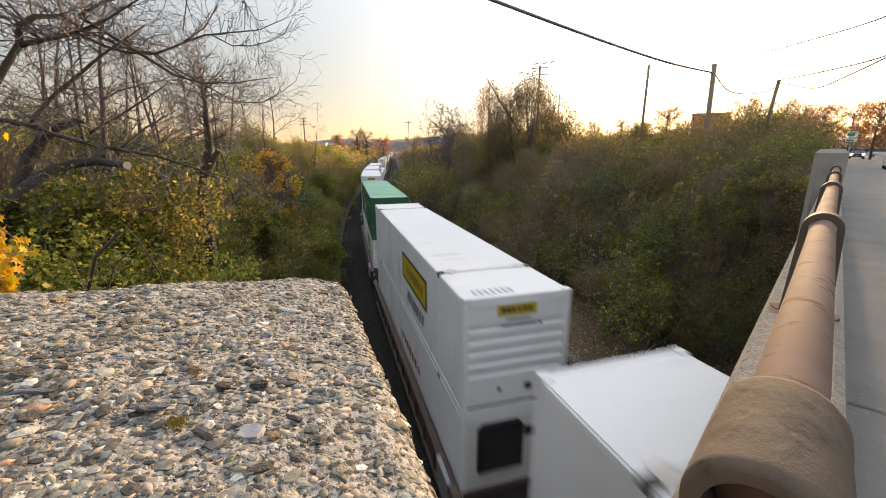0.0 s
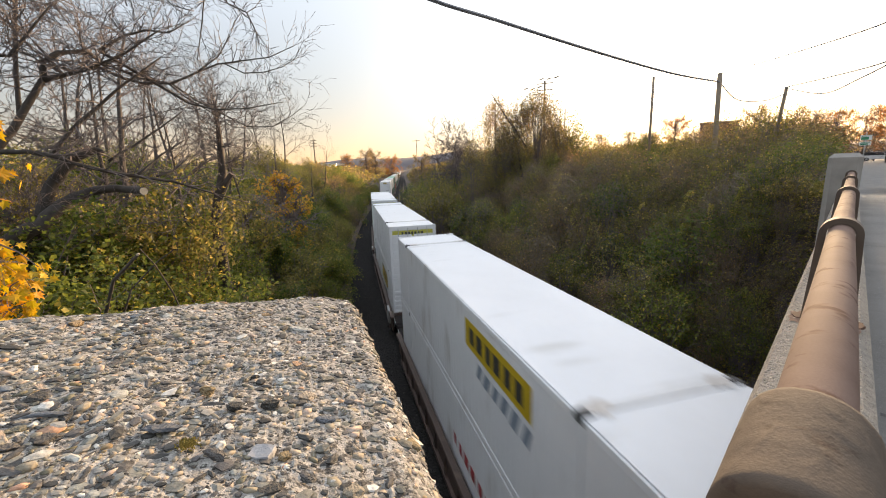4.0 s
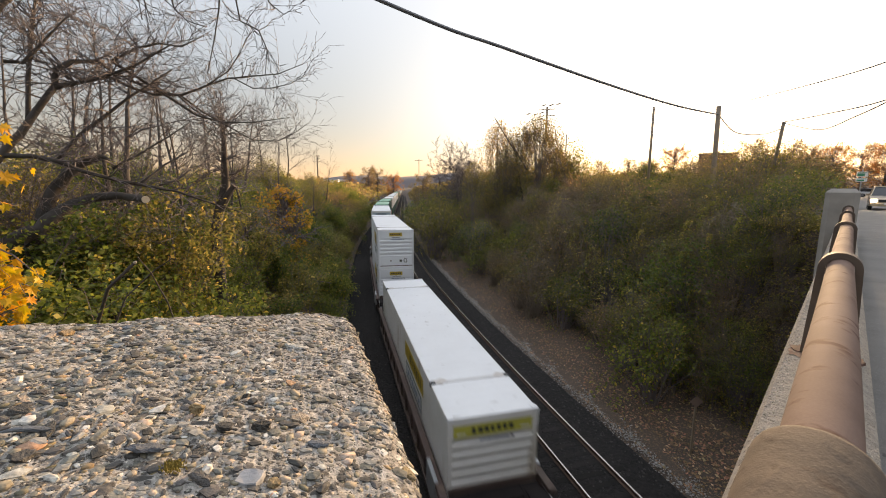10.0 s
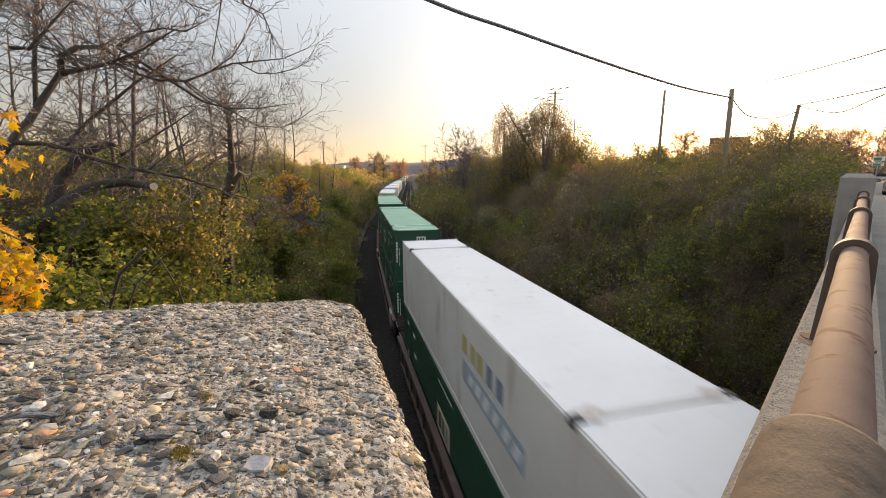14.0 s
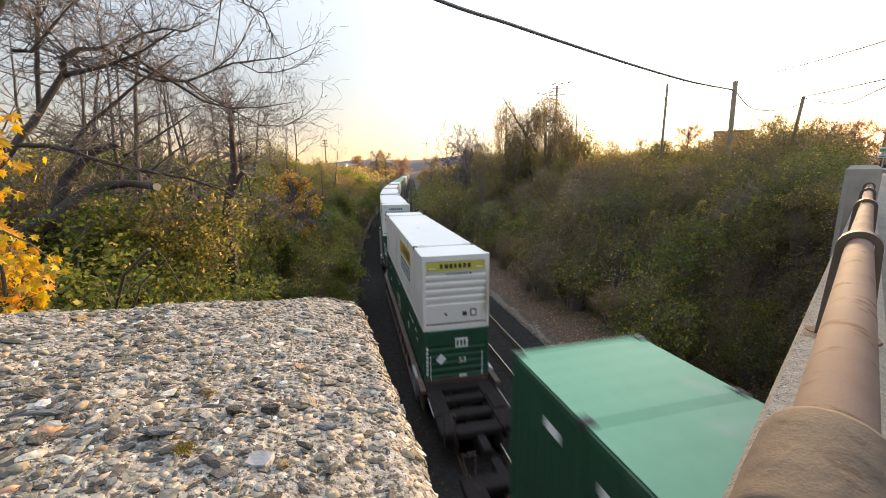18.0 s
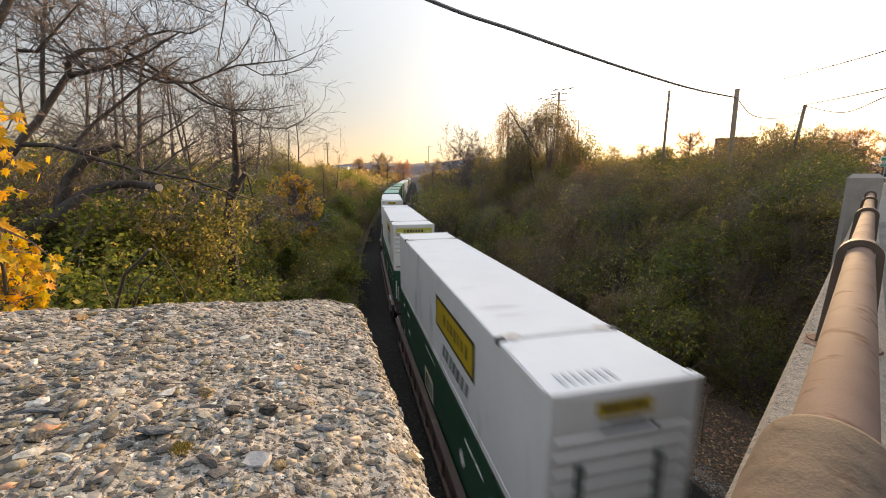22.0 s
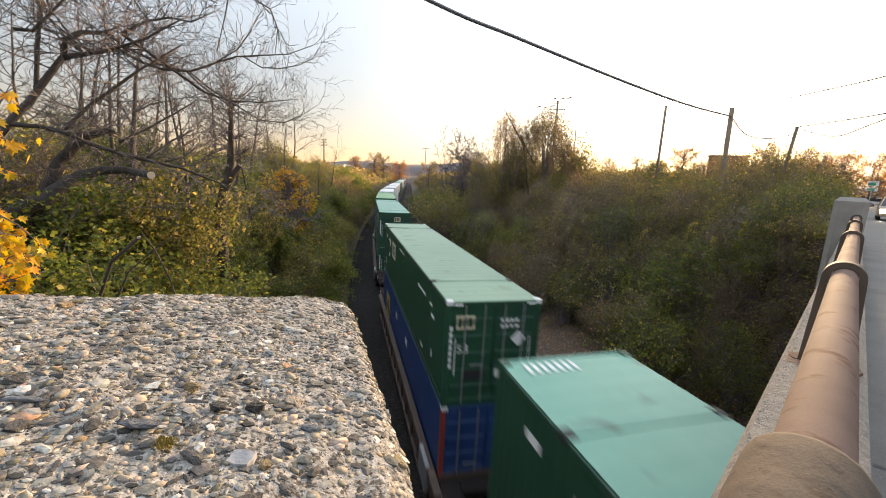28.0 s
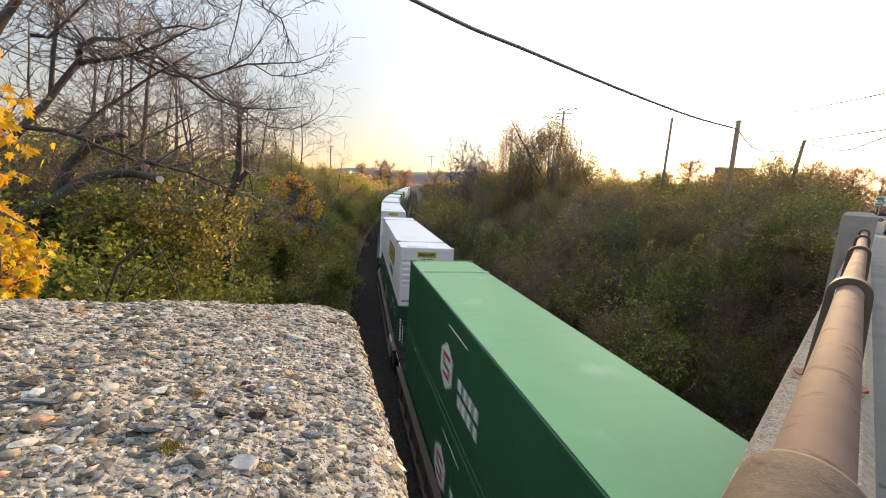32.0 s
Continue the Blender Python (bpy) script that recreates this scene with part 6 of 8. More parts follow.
    tall = scatter(rng, 11.2, 21, 3, 44, 3.3, 0.95, (4, 3, 3)) + scatter(rng, 10.8, 20, 44, 90, 6.5, 1.3, (4, 3, 3))
    grow_bank("sapling", canes, [q for q in tall if q[0] < 15.5 or q[1] > 18], rng)
    # vines that hang in curtains over the brambles
    g = "vine curtains on the bank"
    drape = [[plant("vine_curtain", curtain_meshes(200, 1.5, 3.6, 46, 15, 0.11, M_LEAF_VINE, M_TWIG), "pale yellow-green vine hanging over a shrub", "vine", g, pose(0, -300, -50)),
              plant("vine_curtain", curtain_meshes(201, 1.7, 3.2, 52, 17, 0.11, M_LEAF_OLIVE, M_TWIG), "olive vine hanging over a shrub", "vine", g, pose(0, -300, -50))],
             [plant("vine_curtain", curtain_meshes(202, 1.6, 3.8, 70, 7, 0.10, M_LEAF_BROWN, M_DRYSTEM), "dry twiggy vine hanging over a shrub", "vine", g, pose(0, -300, -50)),
              plant("vine_curtain", curtain_meshes(203, 1.4, 3.3, 80, 5, 0.10, M_LEAF_BROWN, M_DRYSTEM), "dry twiggy vine hanging over a shrub", "vine", g, pose(0, -300, -50))],
             [plant("vine_curtain", curtain_meshes(204, 1.8, 3.6, 60, 22, 0.12, M_LEAF_GREEN, M_TWIG), "green leafy vine heaped over a shrub", "vine", g, pose(0, -300, -50))]]
    hung = scatter(rng, 11.6, 19.5, 3, 40, 3.6, 1.0, (3, 4, 2.5)) + scatter(rng, 11, 18, 40, 80, 7.0, 1.35, (3, 3, 3))
    grow_bank("vine_curtain", drape, [q for q in hung if q[0] < 15.5 or q[1] > 18], rng)
    # the steep end of the embankment is hidden under growth
    spots = []
    for al in np.arange(15.8, 24, 0.85):
        for ac in np.arange(-6.0, -0.9, 0.9):
            q = bridge_point(al + rng.uniform(-.4, .4), min(-1.0, ac + rng.uniform(-.4, .3)), 0)
            u, ss = to_line(q.x, q.y)
            if u[0] < 10.9:
                continue
            spots.append((float(u[0]), float(ss[0]), rng.choices((0, 1, 2), (3, 4, 3))[0], rng.uniform(0.55, 0.85) * (0.6 if ac > -2.2 else 1.0)))
    grow_bank("thorn_bush", [[p[0]] for p in thorn], spots, rng)
    # leaves and stalks that cover the embankment's steep end
    g2, g3 = Geo(), Geo()
    pts = [bridge_point(rng.uniform(14.5, 25), -0.45 - 6.0 * rng.random() ** 1.3, 0) for _ in range(22000)]
    zs = ground_z(np.array([q.x for q in pts]), np.array([q.y for q in pts]))
    us = to_line(np.array([q.x for q in pts]), np.array([q.y for q in pts]))[0]
    for i, (q, z) in enumerate(zip(pts, zs)):
        if us[i] < 10.2 + 0.8 * rng.random():
            continue
        top = 0.5 if q.dot(ACROSS) > -1.2 else 1.0
        leaf(g2, Vector((q.x, q.y, z + top * rng.random() ** 1.3)), rand_dir(rng, -0.5), rand_dir(rng, 0.1), rng.uniform(0.06, 0.14), rng)
        if i % 24 == 0:
            b = Vector((q.x, q.y, z - 0.1))
            g3.tube([b, b + Vector((rng.uniform(-.2, .2), rng.uniform(-.2, .2), top * rng.uniform(0.6, 1.6)))], [0.012, 0.004], 3, caps=False)
    solid("flank_undergrowth", g2, M_LEAF_OLIVE, "tangled olive undergrowth on the embankment end", "undergrowth", kind="stuff")
    solid("flank_stalks", g3, M_TWIG, "thin dry stalks on the embankment end", "stalks", kind="stuff")
    # low leafy growth between the bushes
    for nm, mat, n, u0, u1, lab in (("undergrowth", M_LEAF_BROWN, 30000, 10.3, 27, "dry brown undergrowth on the bank"), ("green_undergrowth", M_LEAF_GREEN, 20000, 10.4, 25, "green undergrowth on the bank"), ("bank_undergrowth", M_LEAF_OLIVE, 16000, -16, -5.0, "olive undergrowth on the bank")):
        pts = [on_line(rng.uniform(-4, 62), rng.uniform(u0, u1)) for _ in range(n)]
        pts = [q for q in pts if not (q.dot(ALONG) > -2 and -1.0 < q.dot(ACROSS) < 11)]
        zs = ground_z(np.array([q.x for q in pts]), np.array([q.y for q in pts]))
        g2 = Geo()
        for q, z in zip(pts, zs):
            leaf(g2, Vector((q.x, q.y, z + 1.1 * rng.random() ** 1.6)), rand_dir(rng, -0.5), rand_dir(rng, 0.1), rng.uniform(0.06, 0.13), rng)
        solid(nm, g2, mat, lab, "undergrowth", kind="stuff")


build_shrubs()


# ---------------------------------------------------------------- trees
def sight(az, el, d):
    """A point at d metres from under the camera, in a direction in degrees."""
    a = radians(az)
    return Vector((d * math.sin(a), d * math.cos(a), EYE_Z + d * math.tan(radians(el))))


def spray(g, p, d, length, r, depth, rng, droop=0.0, n=3, rmin=0.0035):
    """A wandering twig with side twigs."""
    pts, rad = [p.copy()], [r]
    steps = 4
    for i in range(steps):
        d = (d + rand_dir(rng) * 0.34 + Vector((0, 0, -droop))).normalized()
        p = p + d * (length / steps)
        pts.append(p.copy())
        rad.append(max(rmin, r * (1 - (i + 1) / steps * 0.75)))
        if depth > 0:
            for _ in range(rng.choice((1, 1, 2))):
                k = (d + rand_dir(rng) * 0.9).normalized()
                spray(g, p, k, length * rng.uniform(0.35, 0.62), max(rmin, r * 0.55), depth - 1, rng, droop, n, rmin)
    g.tube(pts, rad, n if r < 0.03 else 6, caps=False)


def bare_tree(seed, height, depth=3, spread=0.75, r0=None, rmin=0.0035):
    """(trunk, branchwork) of a leafless tree, its foot at z = 0."""
    rng = random.Random(seed)
    trunk, twigs = Geo(), Geo()
    r0 = r0 or height * 0.011
    pts, rad, p, d = [Vector((0, 0, -0.4))], [r0 * 1.3], Vector((0, 0, 0)), Vector((rng.uniform(-.1, .1), rng.uniform(-.1, .1), 1))
    n = 9
    for i in range(n):
        pts.append(p.copy())
        rad.append(r0 * (1 - i / (n + 1.2)))
        d = (d + rand_dir(rng) * 0.13 + Vector((0, 0, 0.12))).normalized()
        p = p + d * (height * 0.9 / n)
        if i >= 2:
            for _ in range(rng.choice((1, 2, 2))):
                a = rng.uniform(0, 6.283)
                k = Vector((math.cos(a) * spread, math.sin(a) * spread, rng.uniform(0.35, 1.0))).normalized()
                spray(twigs, pts[-1], k, height * rng.uniform(0.2, 0.36) * (1 - 0.4 * i / n), rad[-1] * 0.5, depth - 1, rng, 0.0, 3, rmin)
    spray(twigs, p, d, height * 0.2, rad[-1] * 0.8, depth - 1, rng, 0.0, 3, rmin)
    trunk.tube(pts, rad, 8)
    return trunk.mesh("trunk", M_BARK), twigs.mesh("branchwork", M_TWIG)


def leafy_tree(seed, height, width, leaves, size, material, column=False):
    """(trunk, branchwork, crown) of a thinly leaved tree."""
    rng = random.Random(seed)
    trunk, twigs, crown = Geo(), Geo(), Geo()
    trunk.tube([(0, 0, -0.5), (0.1, 0, height * 0.3), (0, 0.15, height * 0.62), (0.05, 0, height * 0.9)], [height * 0.02, height * 0.016, height * 0.01, 0.03], 8)
    blobs = []
    for i in range(90):
        z = height * rng.uniform(0.05 if column else 0.22, 0.98)
        k = math.sqrt(max(0.08, 1 - (z / height) ** 2)) if column else math.sqrt(max(0.05, 1 - ((z / height - 0.55) / 0.5) ** 2))
        a = rng.uniform(0, 6.283)
        rr = width * 0.5 * k * rng.uniform(0.25, 1.0)
        q = Vector((math.cos(a) * rr, math.sin(a) * rr, z))
        b = Vector((0, 0, max(height * 0.15, z - rr * 0.8)))
        spray(twigs, b, (q - b).normalized(), (q - b).length * 1.1, 0.04, 1, rng)
        blobs.append((q, width * rng.uniform(0.05, 0.12)))
    for q, rr in blobs:
        for _ in range(leaves // len(blobs)):
            p = q + rand_dir(rng) * rr * rng.random() ** 0.5
            leaf(crown, p, rand_dir(rng, -1), rand_dir(rng, 0.1), size * rng.uniform(0.6, 1.3), rng, 1.0)
    return trunk.mesh("trunk", M_BARK), twigs.mesh("branchwork", M_TWIG), crown.mesh("crown", material)


def place_tree(name, meshes, label, group, az, d, scale, rot, names=("trunk", "branchwork", "crown"), z=None):
    ob = thing(name, label, "tree", group)
    for nm, me in zip(names, meshes):
        c = new(nm, me)
        c.parent = ob
    p = sight(az, 0, d)
    zz = float(ground_z(p.x, p.y)[0]) if z is None else z
    ob.matrix_basis = Matrix.Translation((p.x, p.y, zz)) @ Matrix.Rotation(radians(rot), 4, "Z") @ Matrix.Diagonal((scale, scale, scale, 1))
    return ob


def build_leaning_tree():
    """The old tree beside the wall: arching limb, broken trunk and a sawn limb."""
    D = 13.0
    rng = random.Random(8)
    t = thing("leaning_tree", "old leaning bare tree with broken and sawn limbs", "tree")

    def limb(name, rows, label="", mat=M_BARK, n=9, first=()):
        g = Geo()
        pts = [Vector(f[:3]) for f in first] + [sight(a, e, D + dd) for a, e, w, dd in rows]
        thin = 0.58 if name == "arching_limb" else 0.78 if name in ("sawn_limb", "broken_trunk") else 0.9
        rad = [f[3] for f in first] + [thin * w * 0.5 * D * 0.74 / 709 for a, e, w, dd in rows]
        fine, fr = [], []
        for i in range(len(pts) - 1):
            for k in range(3):
                fine.append(pts[i].lerp(pts[i + 1], k / 3) + rand_dir(rng) * rad[i] * 0.18)
                fr.append((rad[i] * (3 - k) + rad[i + 1] * k) / 3)
        fine.append(pts[-1])
        fr.append(rad[-1])
        g.tube(fine, fr, n)
        part(name, g, mat, t, label, smooth=True)
        return fine, fr
    foot = (-11.4, 7.6, 3.6, 0.24)
    a = limb("arching_limb", [(-49.7, -0.3, 24, 0), (-47.2, 3.0, 21, 0), (-45.2, 6.0, 19, 0), (-43.0, 9.6, 17, 0), (-42.7, 11.3, 15, 0), (-41.5, 12.3, 13, .2), (-39.5, 12.7, 11, .4), (-37.8, 11.7, 9, .6), (-35.2, 10.6, 8, .8), (-32.6, 10.3, 7, 1), (-31.1, 8.9, 5, 1), (-28.9, 7.5, 4, 1), (-26.6, 5.7, 3, 1), (-23.3, 5.5, 2, 1), (-19.1, 8.2, 1.4, 1)], first=(foot,))
    b = limb("limb", [(-43.0, 9.6, 11, 0), (-41.3, 10.3, 8, 0), (-39.5, 11.0, 6, 0), (-36.0, 13.0, 4, -.4), (-32.7, 15.5, 3, -.8)])
    c = limb("limb", [(-43.5, 2.5, 9, 0), (-41.9, 4.8, 7.5, 0), (-39.9, 6.8, 7, 0), (-36.9, 9.7, 5, 0), (-32.9, 12.9, 3, 0)])
    d = limb("low_branch", [(-50, 2.2, 9, 0), (-47.2, 2.8, 9, 0), (-45.3, 2.9, 8, -.3), (-43.5, 2.5, 8, -.5), (-41.6, 1.5, 7.5, -.6), (-38.8, 0.6, 7, -.6), (-35.7, -0.1, 6, -.6), (-33.5, -0.6, 5, -.5), (-29.6, -2.2, 3, -.4), (-25.9, -3.6, 2, 0)])
    limb("broken_trunk", [(-46.3, -6.5, 32, .4), (-44.2, -0.6, 27, .4), (-42.9, 1.2, 24, .3), (-41.5, 2.4, 20, .2), (-40.0, 3.1, 14, .1), (-39.3, 2.8, 4, 0)], "splintered broken trunk", first=((-10.6, 8.4, 3.8, 0.26),))
    e = limb("sawn_limb", [(-49.4, -6.6, 36, 0), (-47.3, -5.2, 34, 0), (-45.5, -4.4, 31, 0), (-43.5, -2.3, 27, 0), (-40.9, -1.2, 20, 0), (-38.6, -1.1, 17, -.3), (-36.6, -1.5, 16, -1.4)], "limb sawn off square", first=(foot,))
    p, q = e[0][-1], e[0][-2]
    dr = (p - q).normalized()
    part("cut_face", Geo().tube([p, p + dr * 0.012], [e[1][-1] * 0.98] * 2, 14), M_CUT, t, "pale sawn wood")
    h = limb("high_limb", [(-49, 10, 14, -1), (-46, 16, 11, -1), (-42, 20.5, 9, -1), (-36, 23.5, 7, -1), (-30, 24.0, 6, -1), (-24, 23.5, 4, -1)], first=())
    more = []
    for nm, rows in (("bough", [(-38.8, 11.4, 7, .4), (-36.6, 10.5, 6.5, .5), (-34.9, 10.1, 6, .6), (-32.3, 10.3, 5.5, .6), (-29.7, 11.6, 5, .6), (-27.3, 12.7, 4, .6), (-24.9, 13.2, 3.4, .6), (-21.6, 13.8, 2.6, .6), (-18.6, 15.2, 1.6, .6)]),
                     ("bough", [(-38.2, 12.9, 7, .3), (-36.2, 11.7, 6.5, .2), (-33.2, 9.8, 6, .1), (-30.9, 8.3, 5, 0), (-28.3, 7.7, 4.2, 0), (-24.9, 7.9, 3, 0), (-20.4, 8.8, 1.8, 0)]),
                     ("bough", [(-32.3, 10.3, 4.5, .6), (-30.2, 8.7, 4, .8), (-27.7, 7.3, 3.6, 1), (-25.0, 5.8, 3, 1), (-22.1, 5.8, 2.6, 1), (-19.7, 7.1, 2, 1), (-18.1, 8.3, 1.4, 1)]),
                     ("bough", [(-26.6, 12.8, 3, .6), (-24.6, 11.9, 2.8, .6), (-22.5, 12.1, 2.4, .6), (-20.2, 12.8, 2, .6), (-18.3, 13.9, 1.4, .6)]),
                     ("bough", [(-29.7, 11.6, 3.6, .6), (-27.2, 13.5, 3, .5), (-25.7, 15.7, 2.4, .4), (-24.9, 17.4, 1.6, .4)]),
                     ("bough", [(-38.2, 12.9, 6, .4), (-35.9, 14.6, 5, .2), (-33.9, 15.4, 4, .1), (-31.8, 15.4, 3, 0), (-29.6, 16.8, 2, 0)]),
                     ("hanging_bough", [(-27.2, 23.6, 4, -1), (-27.7, 19.8, 3.4, -1), (-28.3, 17.0, 2.8, -1), (-29.4, 12.9, 1.8, -1)]),
                     ("hanging_bough", [(-26.2, 23.7, 4, -1), (-25.5, 19.0, 3.2, -1), (-23.5, 18.3, 2.8, -1), (-22.7, 16.4, 2.2, -1), (-23.1, 13.5, 1.4, -1)]),
                     ("hanging_bough", [(-24.2, 23.5, 3, -1), (-21.9, 21.1, 2.4, -1), (-20.5, 20.3, 1.6, -1)]),
                     ("hanging_bough", [(-33.4, 23.6, 4, -1), (-32.1, 19.0, 3, -1), (-31.0, 18.1, 2.4, -1), (-29.2, 17.8, 1.8, -1)]),
                     ("hanging_bough", [(-36.2, 23.4, 3.4, -1), (-34.8, 19.0, 2.6, -1), (-34.5, 17.7, 1.8, -1)]),
                     ("low_bough", [(-39.2, 1.9, 6, .2), (-36.9, 3.4, 5, .2), (-33.9, 5.6, 4, .2), (-31.6, 7.4, 2.6, .2)]),
                     ("low_bough", [(-36.9, 0.3, 5, -.6), (-34.4, 2.5, 4, -.4), (-31.8, 4.2, 2.4, -.3)]),
                     ("low_bough", [(-35.2, 0.1, 4, -.6), (-33.4, 0.7, 3.4, -.5), (-31.7, 2.2, 2.2, -.4)]),
                     ("bough", [(-46.3, 11.4, 7, -.5), (-45.0, 11.5, 6, -.5), (-44.1, 12.6, 5, -.5), (-42.5, 14.8, 4, -.5), (-41.2, 16.4, 3, -.5)])):
        more.append(limb(nm, rows, n=6))
    m2 = limb("high_limb", [(-45.2, 6.0, 8, 0), (-44.5, 12, 7, .5), (-43.5, 17, 5, .8), (-40, 21, 4, 1), (-35, 24, 3, 1)])
    tw = Geo()
    for (pts, rad), n, ln, droop in ((a, 30, 1.5, 0.0), (b, 30, 1.7, 0.0), (c, 14, 1.3, 0.0), (d, 26, 1.2, 0.02), (h, 50, 1.3, 0.04), (m2, 44, 1.9, 0.0)):
        for _ in range(n):
            i = rng.randrange(int(len(pts) * 0.25), len(pts))
            spray(tw, pts[i], rand_dir(rng, -0.2), ln * rng.uniform(0.5, 1.4), min(0.02, rad[i] * 0.6), 2, rng, droop)
    # tangle of thin shoots round the lower trunk
    for _ in range(76):
        p = sight(rng.uniform(-50, -39), rng.uniform(-9, -2), D + rng.uniform(0.2, 2.0))
        spray(tw, p, (rand_dir(rng, 0.0) + Vector((0.2, 0, 0.5))).normalized(), rng.uniform(0.7, 1.8), 0.012, 2, rng, 0.0, 3, 0.004)
    # short upturned side twigs along the boughs
    for pts, rad in more:
        for i in range(2, len(pts)):
            for _ in range(rng.choice((0, 1, 1, 2))):
                al = (pts[min(i + 1, len(pts) - 1)] - pts[i - 1]).normalized()
                dr = (al * 0.8 + rand_dir(rng, -0.3) * 0.9 + Vector((0, 0, 0.25))).normalized()
                spray(tw, pts[i], dr, rng.uniform(0.35, 1.1), min(0.014, rad[i] * 0.75), 1, rng, -0.03, 3, 0.005)
    part("branchwork", tw, M_TWIG, t)


build_leaning_tree()


def build_trees():
    rng = random.Random(14)
    var = [bare_tree(40 + i, 9.0, 3) for i in range(5)]
    spots = [(-38.6, 17, 1.05), (-32.7, 19, .95), (-25.1, 22, 1.05), (-20.2, 30, .95), (-41.5, 24, 1.2), (-35, 27, 1.25), (-28.2, 26, 1.1),
             (-23, 34, 1.15), (-18.5, 42, 1.0), (-43, 33, 1.5), (-33, 38, 1.5), (-26.5, 44, 1.45), (-21.5, 55, 1.5), (-39, 42, 1.7), (-16.8, 62, 1.2), (-49.5, 26, 1.4), (-30, 52, 1.7), (-24.2, 66, 1.7), (-46, 42, 1.7), (-36.5, 56, 1.9)]
    for az, d, sc in spots:
        place_tree("bare_tree", var[rng.randrange(5)], "slender leafless tree above the bank", "bare trees on the bank", az, d, sc, rng.uniform(0, 360))
    # a stouter trunk that stands behind the leaning tree
    place_tree("bare_tree", bare_tree(140, 11.0, 3, 0.7, 0.14), "tall leafless tree with a stout trunk", "bare trees on the bank", -38.9, 16.5, 1.0, 0)
    # cut trunk in front of them
    t = thing("cut_tree", "bare tree with a sawn-off side stem", "tree")
    p = sight(-29.6, 0, 15)
    z0 = float(ground_z(p.x, p.y)[0])
    g = Geo().tube([(p.x, p.y, z0 - .3), sight(-29.9, -5.7, 15), sight(-29.3, -3.0, 15), sight(-28.4, 0.2, 15), sight(-28.2, 5.8, 15), sight(-28.2, 8.1, 15)], [.2, .17, .15, .13, .07, .04], 9)
    part("trunk", g, M_BARK, t, smooth=True)
    g = Geo().tube([sight(-29.3, -3.0, 15), sight(-28.2, -1.0, 14.8), sight(-27.4, 0.1, 14.7)], [.13, .1, .085], 9)
    part("sawn_stem", g, M_BARK, t)
    g = Geo()
    for _ in range(46):
        spray(g, sight(-28.3, rng.uniform(0.5, 8), 15), rand_dir(rng, 0.0), rng.uniform(0.6, 1.6), 0.02, 2, rng)
    part("branchwork", g, M_TWIG, t)
    # lopped stem and bent shoots that stand out of the near shrubs
    t = thing("lopped_sapling", "slanting sapling stem cut off at a pale end", "sapling")
    base = sight(-46.5, 0, 10.0)
    base.z = float(ground_z(base.x, base.y)[0]) - 0.2
    tip = sight(-38.2, -8.6, 7.6)
    low = sight(-40.8, -11.1, 8.6)
    part("stem", Geo().tube([base, base.lerp(low, 0.6), low, tip], [.034, .03, .027, .024], 8), M_BARK, t, smooth=True)
    part("cut_face", Geo().tube([tip, tip + (tip - low).normalized() * 0.05], [.024, .01], 8), M_CUT, t, "pale slanting cut")
    for rows in (((-37.9, -8.0), (-36.8, -10.0), (-35.5, -13.6), (-35.0, -16.0)), ((-34.8, -8.6), (-36.4, -9.6), (-39.4, -12.4), (-40.5, -15.0))):
        part("shoot", Geo().tube([sight(az, el, 7.2 + 0.35 * i) for i, (az, el) in enumerate(rows)] + [base], [.007, .010, .013, .015, .02], 5), M_BARK, t)
    # vine-hung trees beyond the brambles, and trees on the skyline
    for i, (az, d, w, el, strands, mat) in enumerate(((7.5, 57, 3.0, 8.8, 105, M_LEAF_BACKLIT), (12.9, 58, 4.5, 9.2, 215, M_LEAF_BACKLIT), (10.2, 57.5, 2.8, 8.3, 75, M_LEAF_BACKLIT), (8.8, 56, 3.4, 5.2, 120, M_LEAF_OLIVE), (14.9, 60, 2.8, 5.4, 90, M_LEAF_BACKLIT), (4.0, 55, 2.2, 3.6, 70, M_LEAF_OLIVE))):
        q = sight(az, el, d)
        me = curtain_meshes(60 + i, w, q.z - float(ground_z(q.x, q.y)[0]), strands, 38, 0.16, mat, M_TWIG, 0.02)
        place_tree("ivy_tree", me, "vine-hung tree with sparse brown leaves", "vine-hung trees", az, d, 1.0, 40 * i, names=("crown", "branchwork"))
    t = thing("dead_tree", "leaning dead trunk standing among the vines", "tree", "vine-hung trees")
    foot = sight(11.4, 0, 56)
    zf = float(ground_z(foot.x, foot.y)[0])
    part("trunk", Geo().tube([(foot.x, foot.y, zf - 0.3), sight(9.8, 4.8, 56), sight(8.3, 7.1, 56), sight(6.8, 9.4, 56)], [.15, .11, .08, .04], 8), M_BARK, t, smooth=True)
    part("fork", Geo().tube([sight(9.2, 6.2, 56), sight(10.4, 4.0, 55.6), sight(11.6, 2.2, 55.6)], [.07, .09, .08], 6), M_BARK, t)
    gold = [leafy_tree(70 + i, 9, 7, 5000, 0.17, M_LEAF_BROWN if i else M_LEAF_ORANGE) for i in range(2)]
